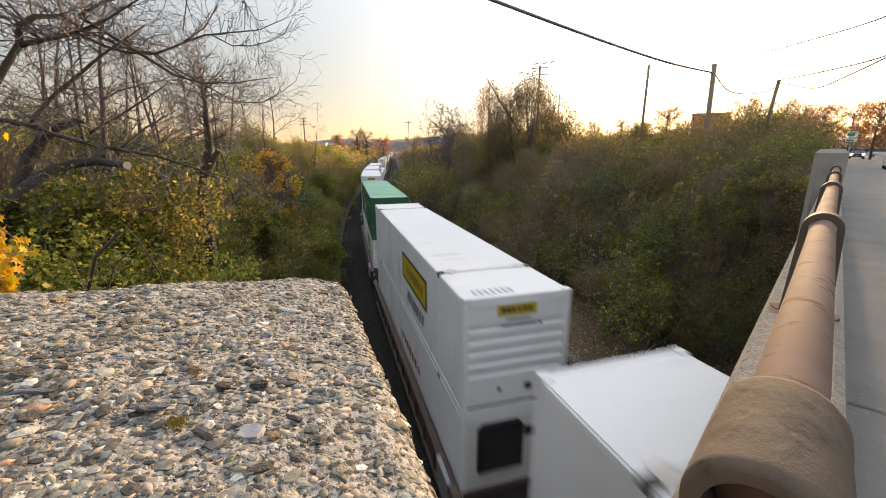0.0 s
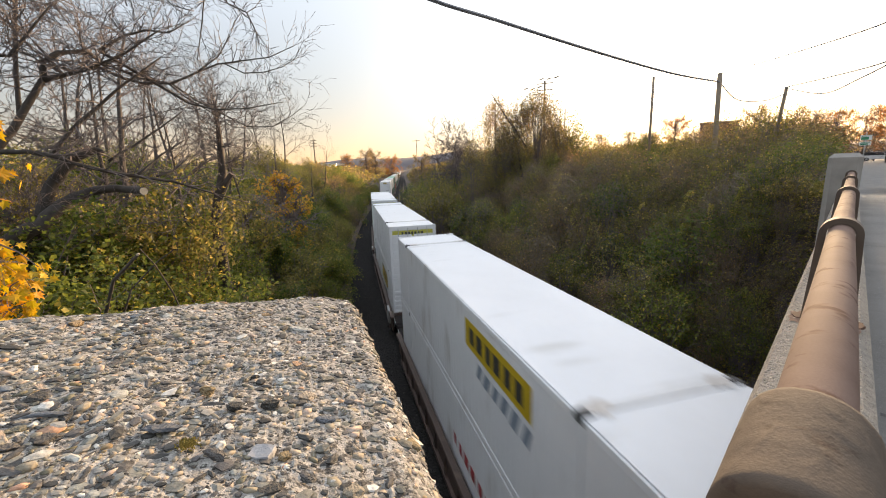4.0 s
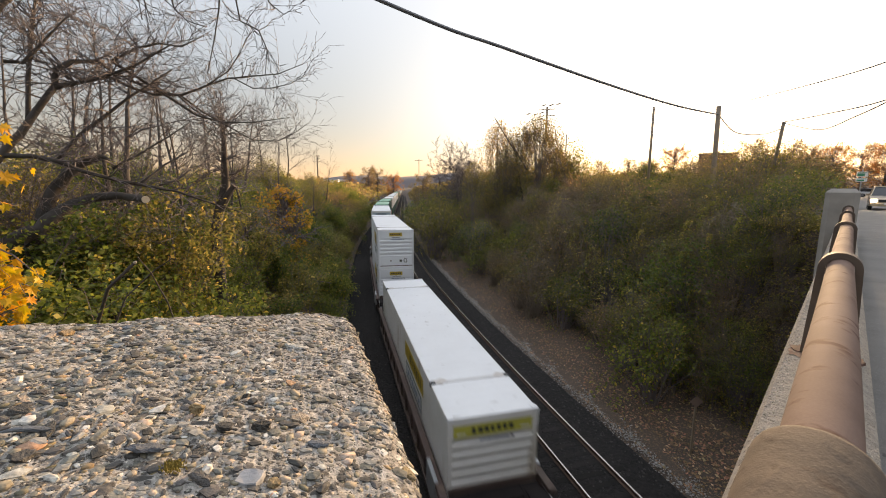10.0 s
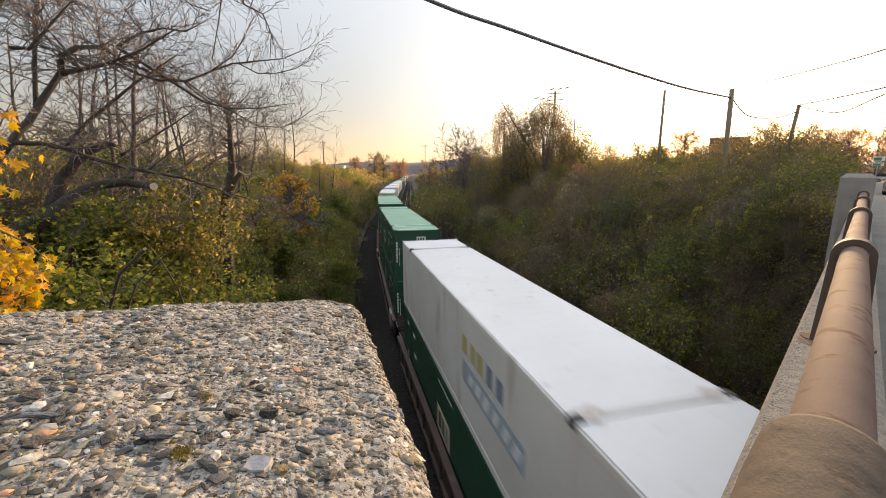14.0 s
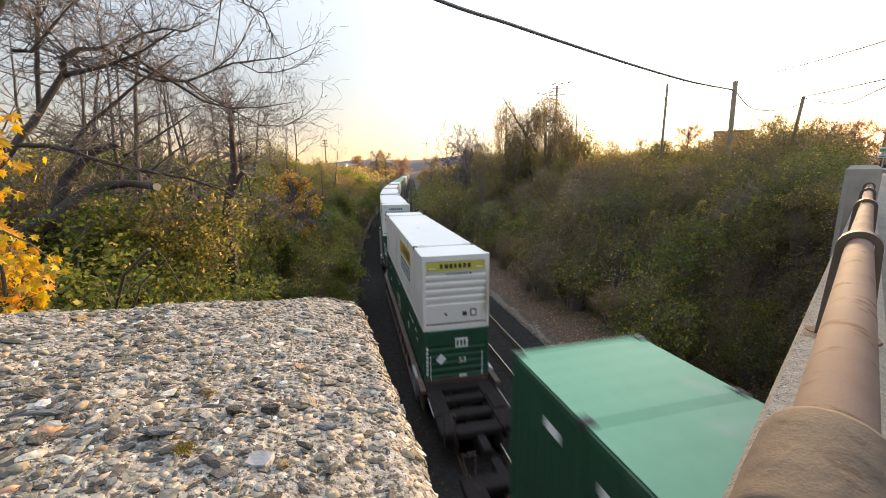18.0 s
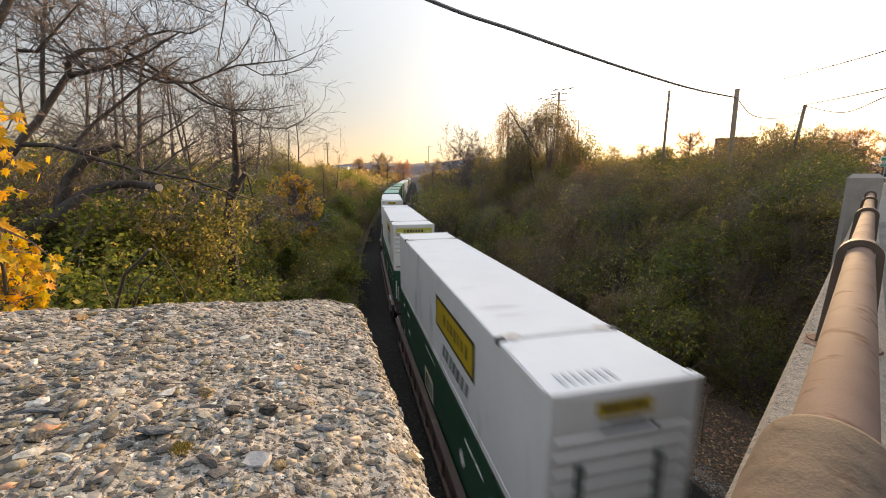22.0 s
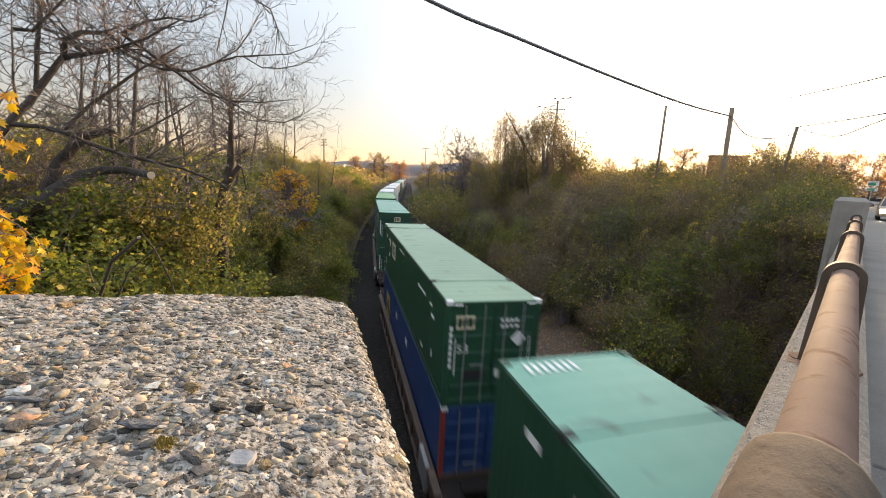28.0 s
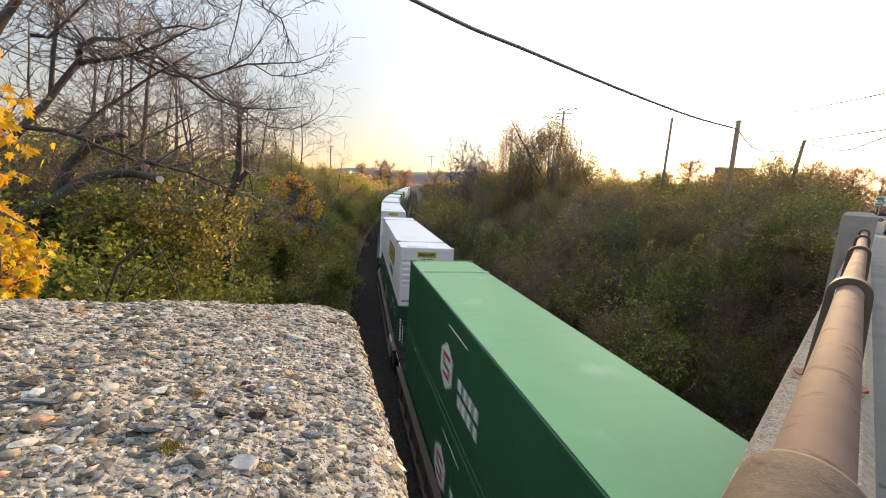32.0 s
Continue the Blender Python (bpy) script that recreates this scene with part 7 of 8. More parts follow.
    for az, el, d, k in ((-13.2, 2.3, 210, 0), (-10.6, 2.8, 200, 1), (-9.4, 2.6, 215, 1), (-7.2, 2.0, 260, 0), (-3.0, 2.0, 150, 1), (21.0, 3.6, 95, 1), (29.2, 5.3, 85, 0), (36.9, 5.5, 78, 1), (40.2, 5.0, 90, 1), (41.8, 4.6, 95, 1), (43.4, 4.7, 100, 0),
                         (45.5, 4.3, 110, 1), (47.2, 4.8, 90, 0), (49.2, 4.6, 95, 1), (17.0, 3.4, 80, 1), (24.2, 3.7, 90, 1), (26.4, 3.6, 95, 0), (33.0, 4.0, 100, 1)):
        p = sight(az, el, d)
        z = float(ground_z(p.x, p.y)[0])
        place_tree("skyline_tree", gold[k], "distant autumn tree on the skyline", "skyline trees", az, d, max(0.35, (p.z - z) / 9.0), rng.uniform(0, 360))
    var = [bare_tree(45 + i, 9.0, 3, 0.45, 0.085, 0.016) for i in range(5)]
    for az, el, d in ((1.0, 5.9, 74), (1.7, 5.7, 75), (2.5, 5.9, 76), (3.0, 5.4, 74), (2.0, 5.3, 79), (4.0, 5.6, 77), (4.9, 5.0, 79), (0.4, 5.4, 82), (1.6, 5.0, 84), (2.6, 4.4, 80), (-1.0, 3.6, 95), (3.4, 5.2, 78)):
        p = sight(az, el, d)
        z = float(ground_z(p.x, p.y)[0])
        place_tree("bare_tree", var[rng.randrange(5)], "upright leafless tree over the bank", "bare trees on the bank", az, d, (p.z - z) / 9.6, rng.uniform(0, 360))
    # pale vines climbing and hanging on the bank
    def on_bank(az, el, h):
        d = 6.0
        while d < 60:
            p = sight(az, el, d)
            if p.z < float(ground_z(p.x, p.y)[0]) + h:
                break
            d += 0.25
        return p
    for i, (az, el, ln, arch) in enumerate(((33.8, -1.6, 2.6, 1.0), (33.6, -5.5, 2.4, 0.1), (28.5, -13.2, 3.0, 0.1), (29.2, -12.6, 2.2, 0.15), (24.0, -9.5, 1.6, 0.4), (20.5, -8.0, 1.4, 0.5), (36.5, -3.5, 1.6, 0.3), (31.0, -8.0, 1.8, 0.3), (26.4, -5.4, 1.5, 0.5), (18.2, -6.2, 1.3, 0.5), (31.6, -4.0, 1.5, 0.6), (22.6, -5.0, 1.5, 0.5))):
        top = on_bank(az, el, 3.3)
        v = thing("climbing_vine", "pale yellow-green vine hanging over the brush", "vine", "vines on the bank")
        side = Vector((-math.cos(radians(az)), math.sin(radians(az)), 0)) * arch
        z0 = float(ground_z(top.x, top.y)[0])
        path = [Vector((top.x, top.y, z0 - 0.2)), Vector((top.x, top.y, z0 + 1.2)), top] + [top + side * k * 0.8 + Vector((0, 0, 0.12 * math.sin(k * 3.1) - ln * 0.8 * k * k)) for k in (0.3, 0.6, 0.85, 1.0)]
        part("vine_stem", Geo().tube(path, [.03, .022, .015, .012, .01, .008, .005], 5), M_TWIG, v)
        lv = Geo()
        for _ in range(340):
            k = rng.randrange(1, len(path) - 1)
            q = path[k].lerp(path[k + 1], rng.random()) + rand_dir(rng) * rng.uniform(0.02, 0.15)
            leaf(lv, q, rand_dir(rng, -1), rand_dir(rng, 0.1), rng.uniform(0.06, 0.12), rng)
        part("vine_foliage", lv, M_LEAF_VINE, v)
    # small orange tree down on the bank
    p = sight(-21.9, -0.1, 28)
    ORANGE_H = p.z - float(ground_z(p.x, p.y)[0])
    o = leafy_tree(80, 3.4, 2.2, 3400, 0.1, M_LEAF_SHRUBGOLD)
    place_tree("orange_sapling", o, "small golden-leaved tree among green shrubs", "", -21.9, 28, ORANGE_H / 3.4, 30)


build_trees()


def build_maple():
    """A young golden maple close by: slim stem, twigs, five-lobed leaves."""
    rng = random.Random(31)
    t = thing("young_maple", "young maple with bright golden leaves", "tree")
    foot = sight(-50.2, 0, 3.1)
    z0 = float(ground_z(foot.x, foot.y)[0])
    stem = [Vector((foot.x, foot.y, z0 - 0.2)), sight(-50.4, -25, 3.1), sight(-50.0, -12, 3.1), sight(-49.6, -5, 3.1), sight(-49.9, 2, 3.1), sight(-50.3, 9, 3.1)]
    part("stem", Geo().tube(stem, [.018, .013, .010, .008, .006, .004], 8), M_BARK, t, smooth=True)
    tw, lv = Geo(), [Geo(), Geo()]
    lobes = [(0, 0.1), (0.28, 0.02), (0.2, 0.22), (0.52, 0.26), (0.3, 0.42), (0.36, 0.72), (0.16, 0.6), (0, 1.0)]
    outline = [(x, y) for x, y in lobes] + [(-x, y) for x, y in lobes[-2:0:-1]]

    def maple(p, size):
        d = (rand_dir(rng) * 0.8 + Vector((0.35, -0.2, -0.8))).normalized()
        n = (rand_dir(rng, 0.0) * 0.7 + Vector((0.35, -0.6, 0.3))).normalized()
        x = d.cross(n).normalized()
        n = x.cross(d)
        g = rng.choice(lv)
        k = len(g.v)
        g.v.append(tuple(p + d * size * 0.35 - n * size * 0.06))
        for a, b in outline:
            g.v.append(tuple(p + x * a * size + d * b * size + n * size * (0.1 * abs(a) - 0.12 * b * b)))
        m = len(outline)
        g.f += [(k, k + 1 + i, k + 1 + (i + 1) % m) for i in range(m)]
    for az, el, n, wid in ((-49.6, 4.2, 10, .10), (-48.2, 1.4, 9, .09), (-47.6, -1.6, 8, .08), (-49.4, -2.6, 10, .10), (-49.8, -5.2, 12, .10), (-48.4, -6.2, 13, .09), (-47.2, -7.4, 13, .09), (-45.8, -9.4, 7, .07), (-48.8, -8.8, 13, .1),
                                          (-47.0, -10.4, 13, .09), (-48.8, -11.8, 14, .1), (-47.4, -12.2, 12, .08), (-50.4, -9.5, 12, .1), (-50.6, -13, 12, .1), (-51, 1, 10, .12), (-51, -4, 10, .12), (-44.4, -8.9, 2, .03), (-50.5, 7, 8, .1), (-50.0, 17.5, 5, .08), (-47.6, 3.2, 9, .12), (-46.8, 5.5, 6, .12), (-46.0, 1.6, 7, .1), (-47.6, 8.0, 6, .12), (-48.5, 10.5, 5, .1), (-48.4, 19.6, 6, .1), (-49.0, 15.6, 4, .07)):
        c = sight(az - 1.7, el, 3.1 + rng.uniform(-.15, .2))
        b = min(stem, key=lambda q: (q - c).length)
        tw.tube([b, b.lerp(c, 0.6) + Vector((0, 0, 0.03)), c], [.006, .004, .002], 4, caps=False)
        for _ in range(int(n * 2.1)):
            p = c + rand_dir(rng) * wid * rng.uniform(0.3, 1.5)
            tw.tube([c, p], [.0018, .0012], 3, caps=False)
            maple(p, rng.uniform(0.046, 0.08))
    tagged(part("branchwork", tw, M_TWIG, t), kind="stuff")
    part("golden_foliage", lv[0], M_LEAF_GOLD, t)
    part("amber_foliage", lv[1], surface("amber_leaves", (0.60, 0.40, 0.018), (0.50, 0.30, 0.014), 4, 0.6, 0, island=0.3, translucent=0.4), t)


build_maple()

# ---------------------------------------------------------------- poles, wires, signs, vehicles, distance
def build_poles():
    def pole(az, d, el_top, r, lean=0.0, arms=0, label="brown wooden utility pole"):
        top = sight(az, el_top, d)
        foot = sight(az + lean, 0, d)
        z0 = float(ground_z(foot.x, foot.y)[0])
        p = thing("utility_pole", label, "utility pole", "utility poles")
        part("shaft", Geo().tube([(foot.x, foot.y, z0 - 0.4), (foot.x * .5 + top.x * .5, foot.y * .5 + top.y * .5, (z0 + top.z) / 2), tuple(top)], [r * 1.25, r * 1.1, r], 10), M_POLE, p, smooth=True)
        for k in range(arms):
            z = top.z - 0.35 - k * 1.0
            c = Vector((top.x, top.y, z))
            w = Vector((math.cos(radians(20)), -math.sin(radians(20)), 0)) * 1.25
            arm = part("crossarm", Geo().tube([c - w, c + w], [0.07, 0.07], 4), M_POLE, p)
            for f in (-0.9, -0.45, 0.45, 0.9):
                q = c + w * f
                part("insulator", Geo().tube([q, q + Vector((0, 0, 0.22))], [0.05, 0.03], 6), M_GALV, arm)
        return top
    pole(13.75, 70, 10.5, 0.16, arms=2, label="tall utility pole with two crossarms")
    hw = thing("line_hardware", "short dark insulators strung beside a utility pole", "insulators", "utility poles")
    for az, el in ((13.3, 10.75), (14.3, 10.75), (15.2, 10.85), (11.4, 9.75), (12.2, 9.65), (13.1, 9.85)):
        c = sight(az, el, 69.5)
        part("insulator", Geo().tube([c - Vector((0.4, 0, 0.13)), c, c + Vector((0.4, 0, 0.13))], [0.05, 0.1, 0.05], 6), M_POLE, hw)
    pole(16.4, 76, 7.0, 0.10, label="thin bare pole beside the trees")
    pole(26.55, 52, 9.75, 0.12, label="slim grey-brown utility pole")
    pole(33.2, 38, 9.25, 0.16, lean=0.25)
    pole(39.15, 46, 7.05, 0.13, lean=-0.75, label="leaning wooden pole on the skyline")
    pole(-17.3, 150, 4.2, 0.2, arms=3, label="distant utility pole with three crossarms")
    pole(-3.6, 120, 3.9, 0.1, arms=1, label="distant dead pole by the tracks")

    def wire(pts, r, label):
        fine, n = [], 14
        pts = [Vector(p) for p in pts]
        for i in range(len(pts) - 1):
            p0, p1, p2, p3 = pts[max(i - 1, 0)], pts[i], pts[i + 1], pts[min(i + 2, len(pts) - 1)]
            for k in range(n):
                t = k / n
                fine.append(0.5 * ((2 * p1) + (p2 - p0) * t + (2 * p0 - 5 * p1 + 4 * p2 - p3) * t * t + (3 * p1 - p0 - 3 * p2 + p3) * t ** 3))
        fine.append(pts[-1])
        r1 = 0.056 if r == 0.032 else r
        return solid("overhead_wire", Geo().tube(fine, [r + (r1 - r) * i / len(fine) for i in range(len(fine))], 6), M_WIRE, label, "cable", "overhead wires")
    ca = sight(33.2, 8.4, 37.9)
    p1 = Vector((-1.24, 8.9, 12.98))
    dirn = (ca - p1)
    def along_wire(t, z):
        q = p1 + dirn * t
        return Vector((q.x, q.y, z))
    wire([along_wire(-1.0, 14.4), along_wire(-0.4, 13.3), along_wire(-0.002, 12.98), along_wire(0.139, 13.09), along_wire(0.404, 13.44), along_wire(0.675, 13.94), along_wire(1.0, 14.8)], 0.032, "thick black overhead cable sagging to a pole")
    wire([ca, sight(35.0, 6.3, 41), sight(37.5, 5.9, 44), sight(39.1, 6.4, 46)], 0.04, "thin slack cable between poles")
    wire([sight(39.15, 6.9, 46), sight(42, 6.0, 40), sight(44.5, 7.0, 33), sight(48, 9.0, 26), sight(56, 14, 18)], 0.034, "thin overhead wire over the road")
    wire([sight(39.0, 7.0, 46), sight(42.5, 7.5, 38), sight(46.5, 8.3, 30), sight(52, 11, 22), sight(60, 17, 16)], 0.034, "thin overhead wire over the road")
    wire([sight(36, 9.6, 60), sight(40.4, 10.4, 44), sight(46.1, 11.64, 30), sight(52, 14.5, 22), sight(60, 20, 16)], 0.034, "thin overhead wire over the road")


build_poles()


def build_signs():
    # small warning plate on a stake beside the tracks
    p = Vector((9.06, 13.41, 0))
    z0 = float(ground_z(p.x, p.y)[0])
    s = thing("marker_sign", "small rusty diamond plate on a trackside stake", "sign", m=pose(p.x, p.y, z0))
    part("stake", Geo().box(-0.035, -0.025, -0.3, 0.035, 0.025, 2.0, 0.006), M_POLE, s)
    g = Geo()
    g.v = [(0, -0.03, 1.88), (0.24, -0.03, 2.1), (0, -0.03, 2.32), (-0.24, -0.03, 2.1), (0, -0.022, 1.88), (0.24, -0.022, 2.1), (0, -0.022, 2.32), (-0.24, -0.022, 2.1)]
    g.f = [(0, 1, 2, 3), (7, 6, 5, 4), (0, 4, 5, 1), (1, 5, 6, 2), (2, 6, 7, 3), (3, 7, 4, 0)]
    part("plate", g, surface("faded_brown_plate", (0.2, 0.13, 0.1), (0.15, 0.1, 0.08), 8, 0.8, 0.2), s)
    # roadside panels beyond the bridge
    q = sight(45.6, 0, 36)
    z0 = float(ground_z(q.x, q.y)[0])
    s = thing("road_sign", "two small green and white road panels on a post", "sign", m=Matrix.Translation((q.x, q.y, z0)) @ BM)
    part("post", Geo().tube([(0, 0, -0.3), (0, 0, 2.9)], [0.03, 0.03], 8), M_GALV, s)
    gm = surface("green_sign_film", (0.03, 0.22, 0.12), (0.025, 0.18, 0.1), 5, 0.5, 0.0)
    for z, hh in ((2.42, 0.3), (2.12, 0.22)):
        pl = part("panel", Geo().box(-0.25, -0.04, z, 0.25, -0.03, z + hh), M_WHITEINK, s)
        part("green_field", Geo().box(-0.21, -0.044, z + 0.03, 0.12, -0.04, z + hh - 0.1), gm, pl)
        part("print_bar", Geo().box(-0.2, -0.044, z + hh - 0.07, 0.2, -0.04, z + hh - 0.04), gm, pl)


build_signs()


def build_car(name, label, paint, tall):
    """A car along y, its nose at y = 0 towards -y, standing on z = 0."""
    c = thing(name, label, "car")
    L, W, H = (4.7, 1.86, 1.75) if tall else (4.5, 1.8, 1.45)
    belt = 1.05 if tall else 0.92
    bm = bmesh.new()
    # side profile lofted across the width
    prof = [(0.0, 0.42), (0.03, 0.78), (0.25, belt - 0.12), (1.15, belt), (L - 0.2, belt), (L, belt - 0.25), (L, 0.4), (L - 0.3, 0.28), (0.3, 0.28)]
    secs = []
    for x, k in ((-W / 2, 0.93), (-W / 2 + 0.08, 1.0), (W / 2 - 0.08, 1.0), (W / 2, 0.93)):
        secs.append([bm.verts.new((x, L / 2 + (y - L / 2) * k, 0.28 + (z - 0.28) * (0.97 if k < 1 else 1.0))) for y, z in prof])
    for a, b in zip(secs, secs[1:]):
        for i in range(len(prof)):
            bm.faces.new((a[i], a[(i + 1) % len(prof)], b[(i + 1) % len(prof)], b[i]))
    bm.faces.new(secs[0][::-1])
    bm.faces.new(secs[-1])
    bmesh.ops.recalc_face_normals(bm, faces=bm.faces)
    me = bpy.data.meshes.new("body")
    bm.to_mesh(me)
    bm.free()
    me.materials.append(paint)
    body = new("body", me)
    body.parent = c
    # cabin
    y0, y1 = 1.1, (L - 0.15 if tall else L - 0.9)
    cab = Geo()
    lo, hi = W / 2 - 0.06, W / 2 - 0.24
    cab.v = [(-lo, y0, belt - 0.01), (lo, y0, belt - 0.01), (lo, y1, belt - 0.01), (-lo, y1, belt - 0.01), (-hi, y0 + 0.75, H - 0.05), (hi, y0 + 0.75, H - 0.05), (hi, y1 - 0.35, H - 0.05), (-hi, y1 - 0.35, H - 0.05)]
    cab.f = [(0, 1, 5, 4), (1, 2, 6, 5), (2, 3, 7, 6), (3, 0, 4, 7), (4, 5, 6, 7)]
    part("window_glass", cab, M_GLASS, c)
    part("roof_panel", Geo().box(-hi - 0.03, y0 + 0.7, H - 0.06, hi + 0.03, y1 - 0.3, H, 0.03), paint, c)
    for x in (-1, 1):
        for ya, yb in ((y0, y0 + 0.75), (y1, y1 - 0.35)):
            part("pillar", Geo().tube([(x * lo, ya, belt - 0.02), (x * hi, yb, H - 0.04)], [0.045, 0.04], 5), paint, c)
        part("headlight", Geo().box(min(x * 0.55, x * 0.84), -0.03, 0.62, max(x * 0.55, x * 0.84), 0.05, 0.8, 0.03), M_HEADLAMP, c, "lit headlight")
        part("mirror", Geo().box(min(x * (W / 2), x * (W / 2 + 0.18)), 1.35, belt, max(x * (W / 2), x * (W / 2 + 0.18)), 1.45, belt + 0.14, 0.02), paint, c)
        for yw in (0.85, L - 0.9):
            wh = part("wheel", Geo().tube([(x * (W / 2 - 0.2), yw, 0.33), (x * (W / 2 + 0.005), yw, 0.33)], [0.33, 0.33], 20), M_DARK, c)
            part("rim", Geo().tube([(x * (W / 2 - 0.05), yw, 0.33), (x * (W / 2 + 0.012), yw, 0.33)], [0.21, 0.2], 14), M_GALV, wh)
    part("grille", Geo().box(-0.5, -0.025, 0.58, 0.5, 0.04, 0.78, 0.02), M_DARK, c)
    part("bumper", Geo().box(-W / 2 + 0.06, -0.06, 0.32, W / 2 - 0.06, 0.1, 0.54, 0.04), paint, c)
    part("number_plate", Geo().box(-0.15, -0.075, 0.42, 0.15, -0.06, 0.52), M_WHITEINK, c)
    return c


M_GLASS = surface("tinted_car_glass", (0.02, 0.022, 0.025), (0.03, 0.03, 0.033), 2, 0.08, 0.0)
M_HEADLAMP = glow("lit_headlamp", (1.0, 0.86, 0.62), 18.0)
M_CARGOLD = surface("bronze_car_paint", (0.42, 0.33, 0.23), (0.38, 0.29, 0.2), 2, 0.3, 0.0, metal=0.3, coat=0.6)
M_CARWHITE = surface("white_car_paint", (0.7, 0.7, 0.7), (0.66, 0.66, 0.66), 2, 0.3, 0.0, coat=0.6)
M_CARDARK = surface("dark_car_paint", (0.04, 0.04, 0.045), (0.03, 0.03, 0.035), 2, 0.3, 0.0, coat=0.6)
ROAD_TOP = ROAD_Z + 0.02


def road_pose(al, ac=1.9):
    p = bridge_point(al, ac, ROAD_TOP)
    return Matrix.Translation(p) @ BM


SUV = build_car("sport_utility_car", "bronze sport utility car waiting with lit headlights", M_CARGOLD, True)
SEDAN = build_car("sedan_car", "dark sedan driving over with lit headlights", M_CARDARK, False)
VAN = build_car("white_car", "white car waiting on the road", M_CARWHITE, True)
VAN.matrix_basis = Matrix.Translation(bridge_point(49.5, 3.6, ROAD_TOP)) @ BM @ Matrix.Rotation(math.pi, 4, "Z")
for _ch in VAN.children:
    if _ch.name.startswith("headlight"):
        _ch.data.materials[0] = M_GALV
for k, (al, ac) in enumerate(((118, 5.6), (119, 8.4), (121, 11.4))):
    if k == 0:
        PARKED = build_car("parked_car", "white parked car beyond the road", M_CARWHITE, k != 1)
        for ch in PARKED.children:
            if ch.name.startswith("headlight"):
                ch.data.materials[0] = M_GALV
        PARKED.matrix_basis = Matrix.Translation(bridge_point(al, ac, ROAD_TOP)) @ Matrix.Rotation(radians(40), 4, "Z")
        tagged(PARKED, group="parked cars")
    else:
        copy_thing(PARKED, Matrix.Translation(bridge_point(al, ac, ROAD_TOP)) @ Matrix.Rotation(radians(40), 4, "Z"))


def build_buildings():
    b = thing("flat_roofed_building", "dark flat-roofed building on the rise", "building", m=Matrix.Translation(sight(33.6, 0, 120) * 1.0) @ Matrix.Rotation(radians(-33), 4, "Z"))
    z = sight(33.6, 4.1, 120).z - EYE_Z
    wall = part("wall", Geo().box(-3.9, 0, -3.0, 3.9, 9, z - 0.3), surface("brown_brick", (0.2, 0.13, 0.1), (0.16, 0.1, 0.08), 3, 0.9, 0.2), b)
    part("roof", Geo().box(-4.1, -0.2, z - 0.3, 4.1, 9.2, z, 0.05), M_POLE, b)
    for x in (-2.6, 0, 2.6):
        part("window", Geo().box(x - 0.6, -0.03, z - 2.6, x + 0.6, 0.02, z - 1.2), M_GLASS, wall)
    # white sheds far down the line
    for az, d, wd in ((-16.6, 240, 16), (-14.6, 262, 12)):
        p = sight(az, 0, d)
        z0 = float(ground_z(p.x, p.y)[0])
        s = thing("white_shed", "long white industrial shed in the distance", "building", "distant sheds", m=Matrix.Translation((p.x, p.y, z0)) @ Matrix.Rotation(radians(12), 4, "Z"))
        h = sight(az, 0.95, d).z - z0
        part("wall", Geo().box(-wd / 2, 0, -1, wd / 2, 12, h), M_WHITE, s)
        part("roof", Geo().box(-wd / 2 - 0.3, -0.3, h, wd / 2 + 0.3, 12.3, h + 0.5, 0.1), M_GALV, s)
        for i in range(5):
            x = -wd / 2 + (i + 0.5) * wd / 5
            part("window", Geo().box(x - 0.7, -0.05, h - 2.2, x + 0.7, 0.02, h - 1.1), M_GLASS, s)


build_buildings()


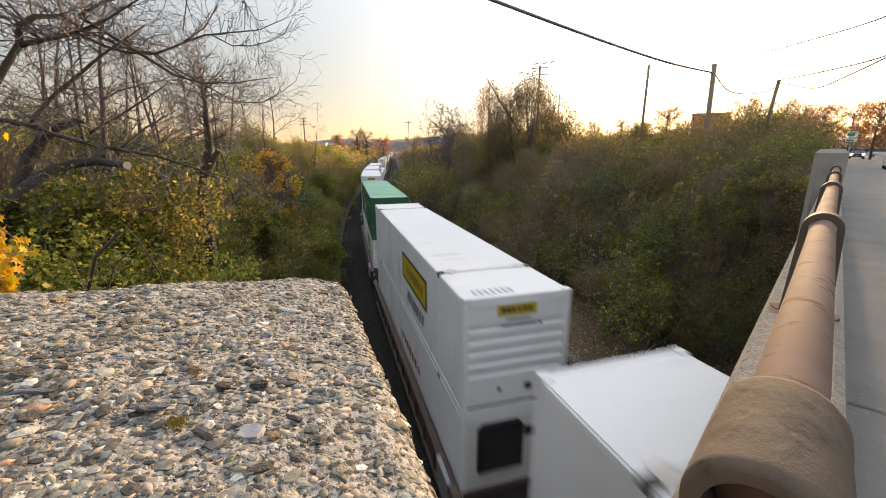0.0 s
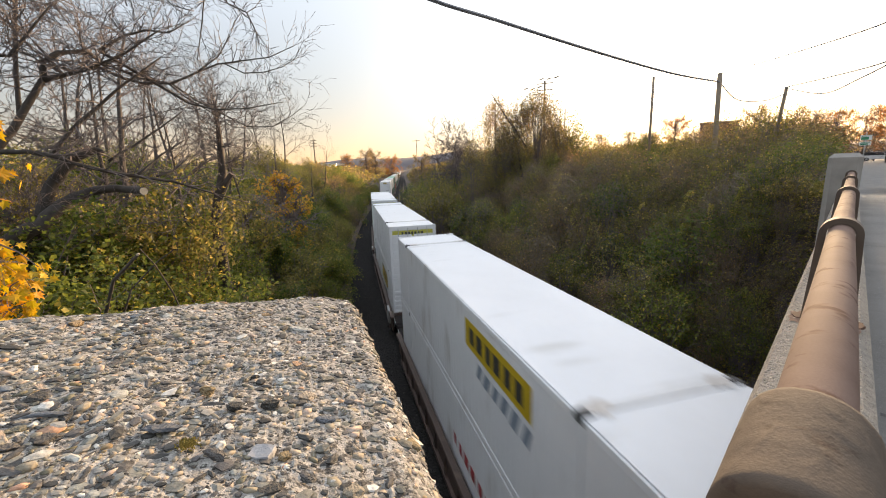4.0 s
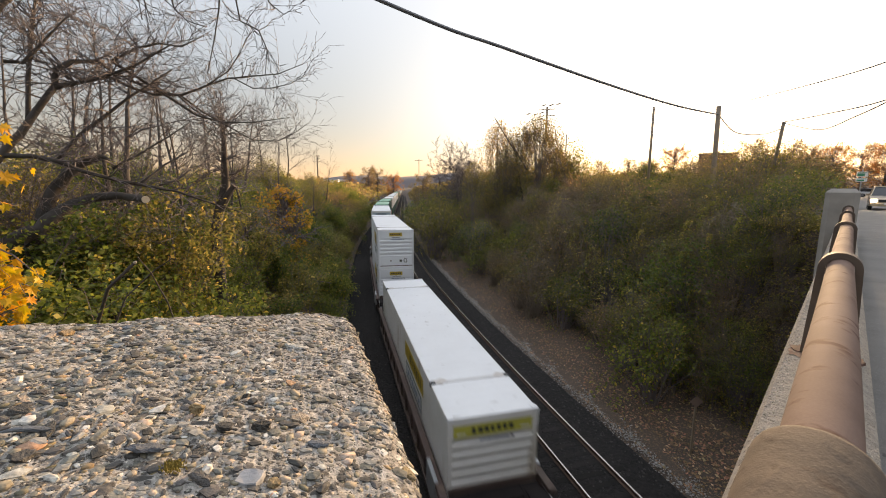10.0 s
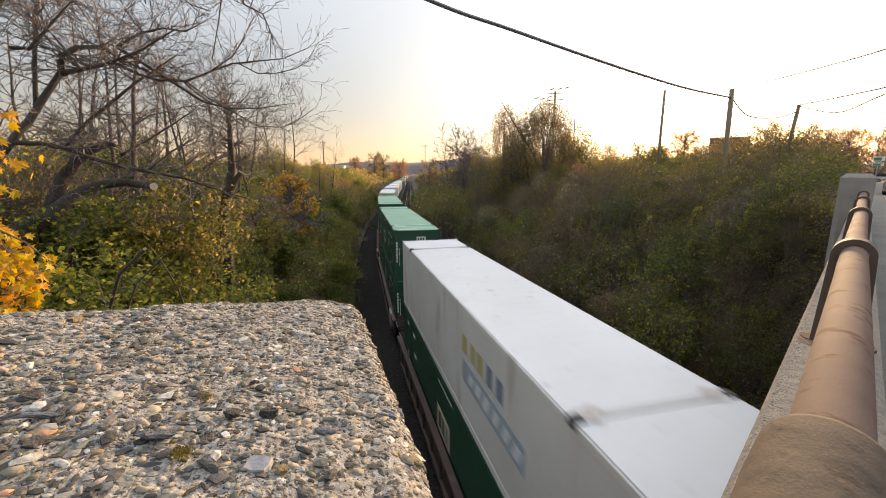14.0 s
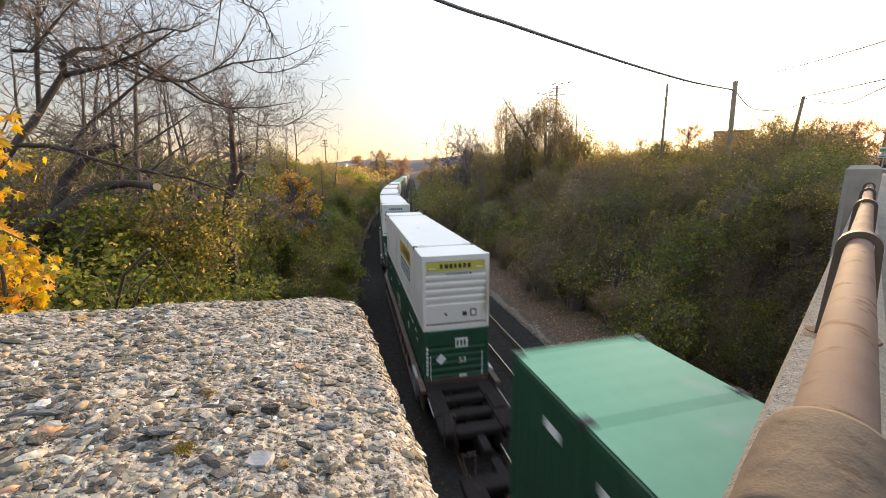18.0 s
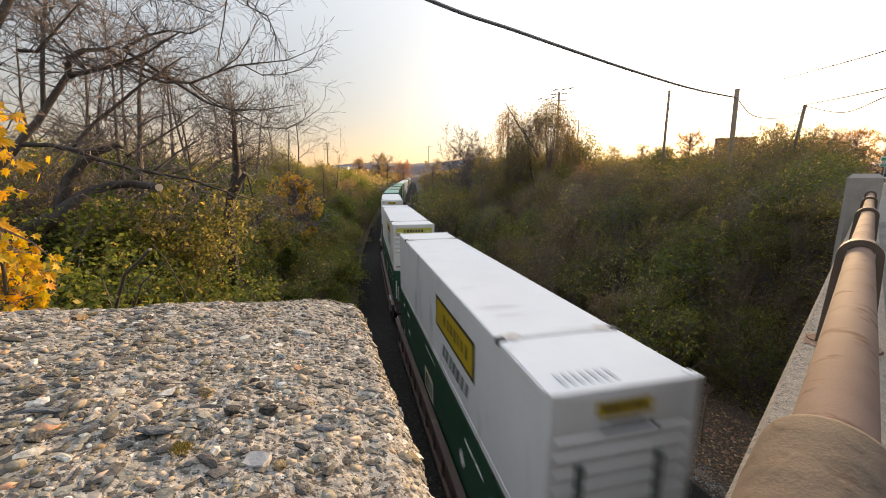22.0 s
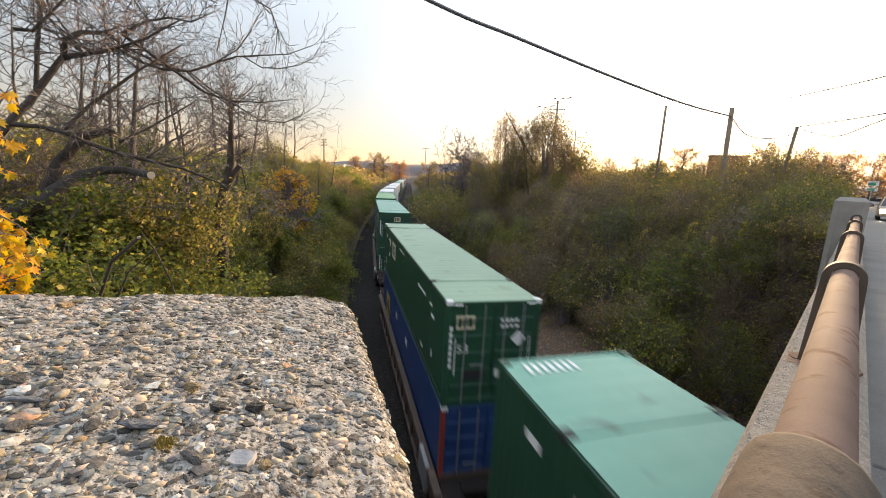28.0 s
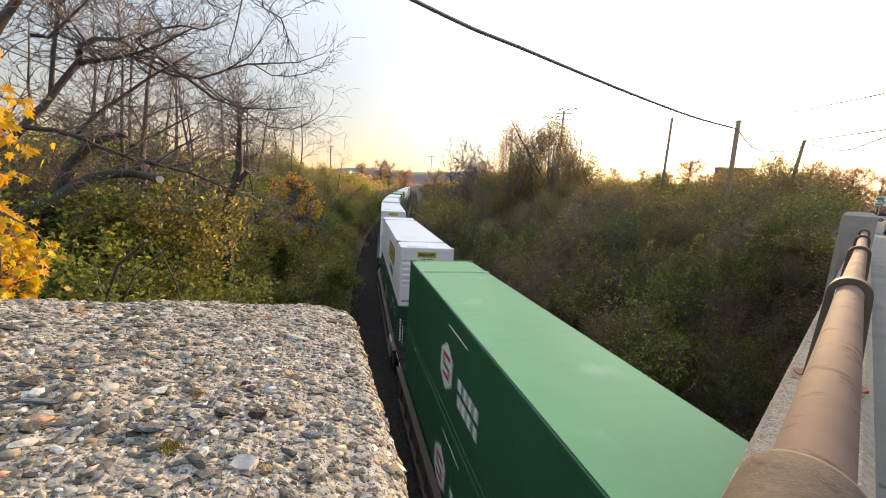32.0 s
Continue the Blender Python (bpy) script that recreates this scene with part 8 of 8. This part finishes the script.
def build_distance():
    """Woods beyond the near banks and the hill on the horizon."""
    rng = random.Random(91)
    for nm, mats in (("far_woods", M_LEAF_BROWN), ("far_thicket", M_LEAF_OLIVE)):
        g = Geo()
        for _ in range(5200):
            s = rng.uniform(100, 520)
            u = rng.choice((-1, 1)) * rng.uniform(6, 150) * (0.4 + 0.6 * rng.random()) + (2 if rng.random() < 0.5 else 0)
            u = u if u < 0 else u + 4
            if -7 < u < 10:
                continue
            p = on_line(s, u)
            z = float(np.interp(u, BANK_U, BANK_Z))
            hgt = rng.uniform(2.0, 4.6) * (1.15 if abs(u) > 14 else 0.8)
            for _ in range(9):
                q = p + Vector((rng.uniform(-1.8, 1.8), rng.uniform(-1.8, 1.8), z + hgt * rng.random() ** 0.6))
                leaf(g, q, rand_dir(rng, -0.6), rand_dir(rng, 0.1), rng.uniform(0.5, 1.1), rng, 1.0)
        solid(nm, g, mats, "far autumn woods beside the railway", "woods", kind="stuff")
    g = Geo()
    for _ in range(2600):
        az, d = rng.uniform(16, 60), rng.uniform(62, 190)
        p = sight(az, 0, d)
        al, ac = p.dot(ALONG), p.dot(ACROSS)
        if -2 < ac < 13 and d < 140:
            continue
        z = float(ground_z(p.x, p.y)[0])
        tall = 2.3 + 0.45 * min(max(az - 34, 0), 5) + (3.0 if d > 140 and az > 36 else 0)
        for _ in range(12 if tall < 4 else 20):
            q = Vector((p.x + rng.uniform(-2, 2), p.y + rng.uniform(-2, 2), z + tall * rng.random() ** 0.6))
            leaf(g, q, rand_dir(rng, -0.6), rand_dir(rng, 0.1), rng.uniform(0.25, 0.6), rng, 1.0)
    solid("hillside_thicket", g, M_LEAF_BROWN, "brown-green thicket over the rise", "woods", kind="stuff")
    g = Geo()
    n = 160
    for i in range(n + 1):
        az = -80 + 160 * i / n
        el = 1.5 + 0.5 * math.sin(az * 0.11 + 1) + 0.25 * math.sin(az * 0.37) + 0.05 * rng.uniform(-1, 1)
        for e, d in ((-1.5, 1500), (el * 0.6, 1750), (el, 2100), (el - 1.2, 2500)):
            g.v.append(tuple(sight(az, e, d)))
    g.f = [(4 * i + j, 4 * i + 4 + j, 4 * i + 5 + j, 4 * i + 1 + j) for i in range(n) for j in range(3)]
    solid("distant_hills", g, surface("hazy_wooded_hill", (0.12, 0.10, 0.10), (0.09, 0.08, 0.085), 0.01, 0.95, 0.0, fine=0.06), "low wooded hills on the horizon", "hills", kind="structure", smooth=True)


build_distance()


def motions():
    for ob, s, z in TRAIN:
        walk(ob, [(0.5 * i, train_pose(s - travelled(0.5 * i), z)) for i in range(65)])

    # cars on the road: seconds, metres beyond the camera along the bridge
    for ob, keys in ((SUV, ((0, 190), (1, 172), (2, 154), (3, 136), (4, 118), (5, 100), (5.5, 91), (6, 80), (6.5, 69), (7, 60), (7.5, 49), (8, 44.5), (8.5, 43.2), (9, 43), (20, 43), (32, 43))),
                     (SEDAN, ((0, 95), (1, 70), (2, 50), (3, 38), (4, 22), (5, 4), (8, -60), (32, -600)))):
        walk(ob, [(t, road_pose(al, 1.95 if ob is SUV else 2.1)) for t, al in keys])


motions()
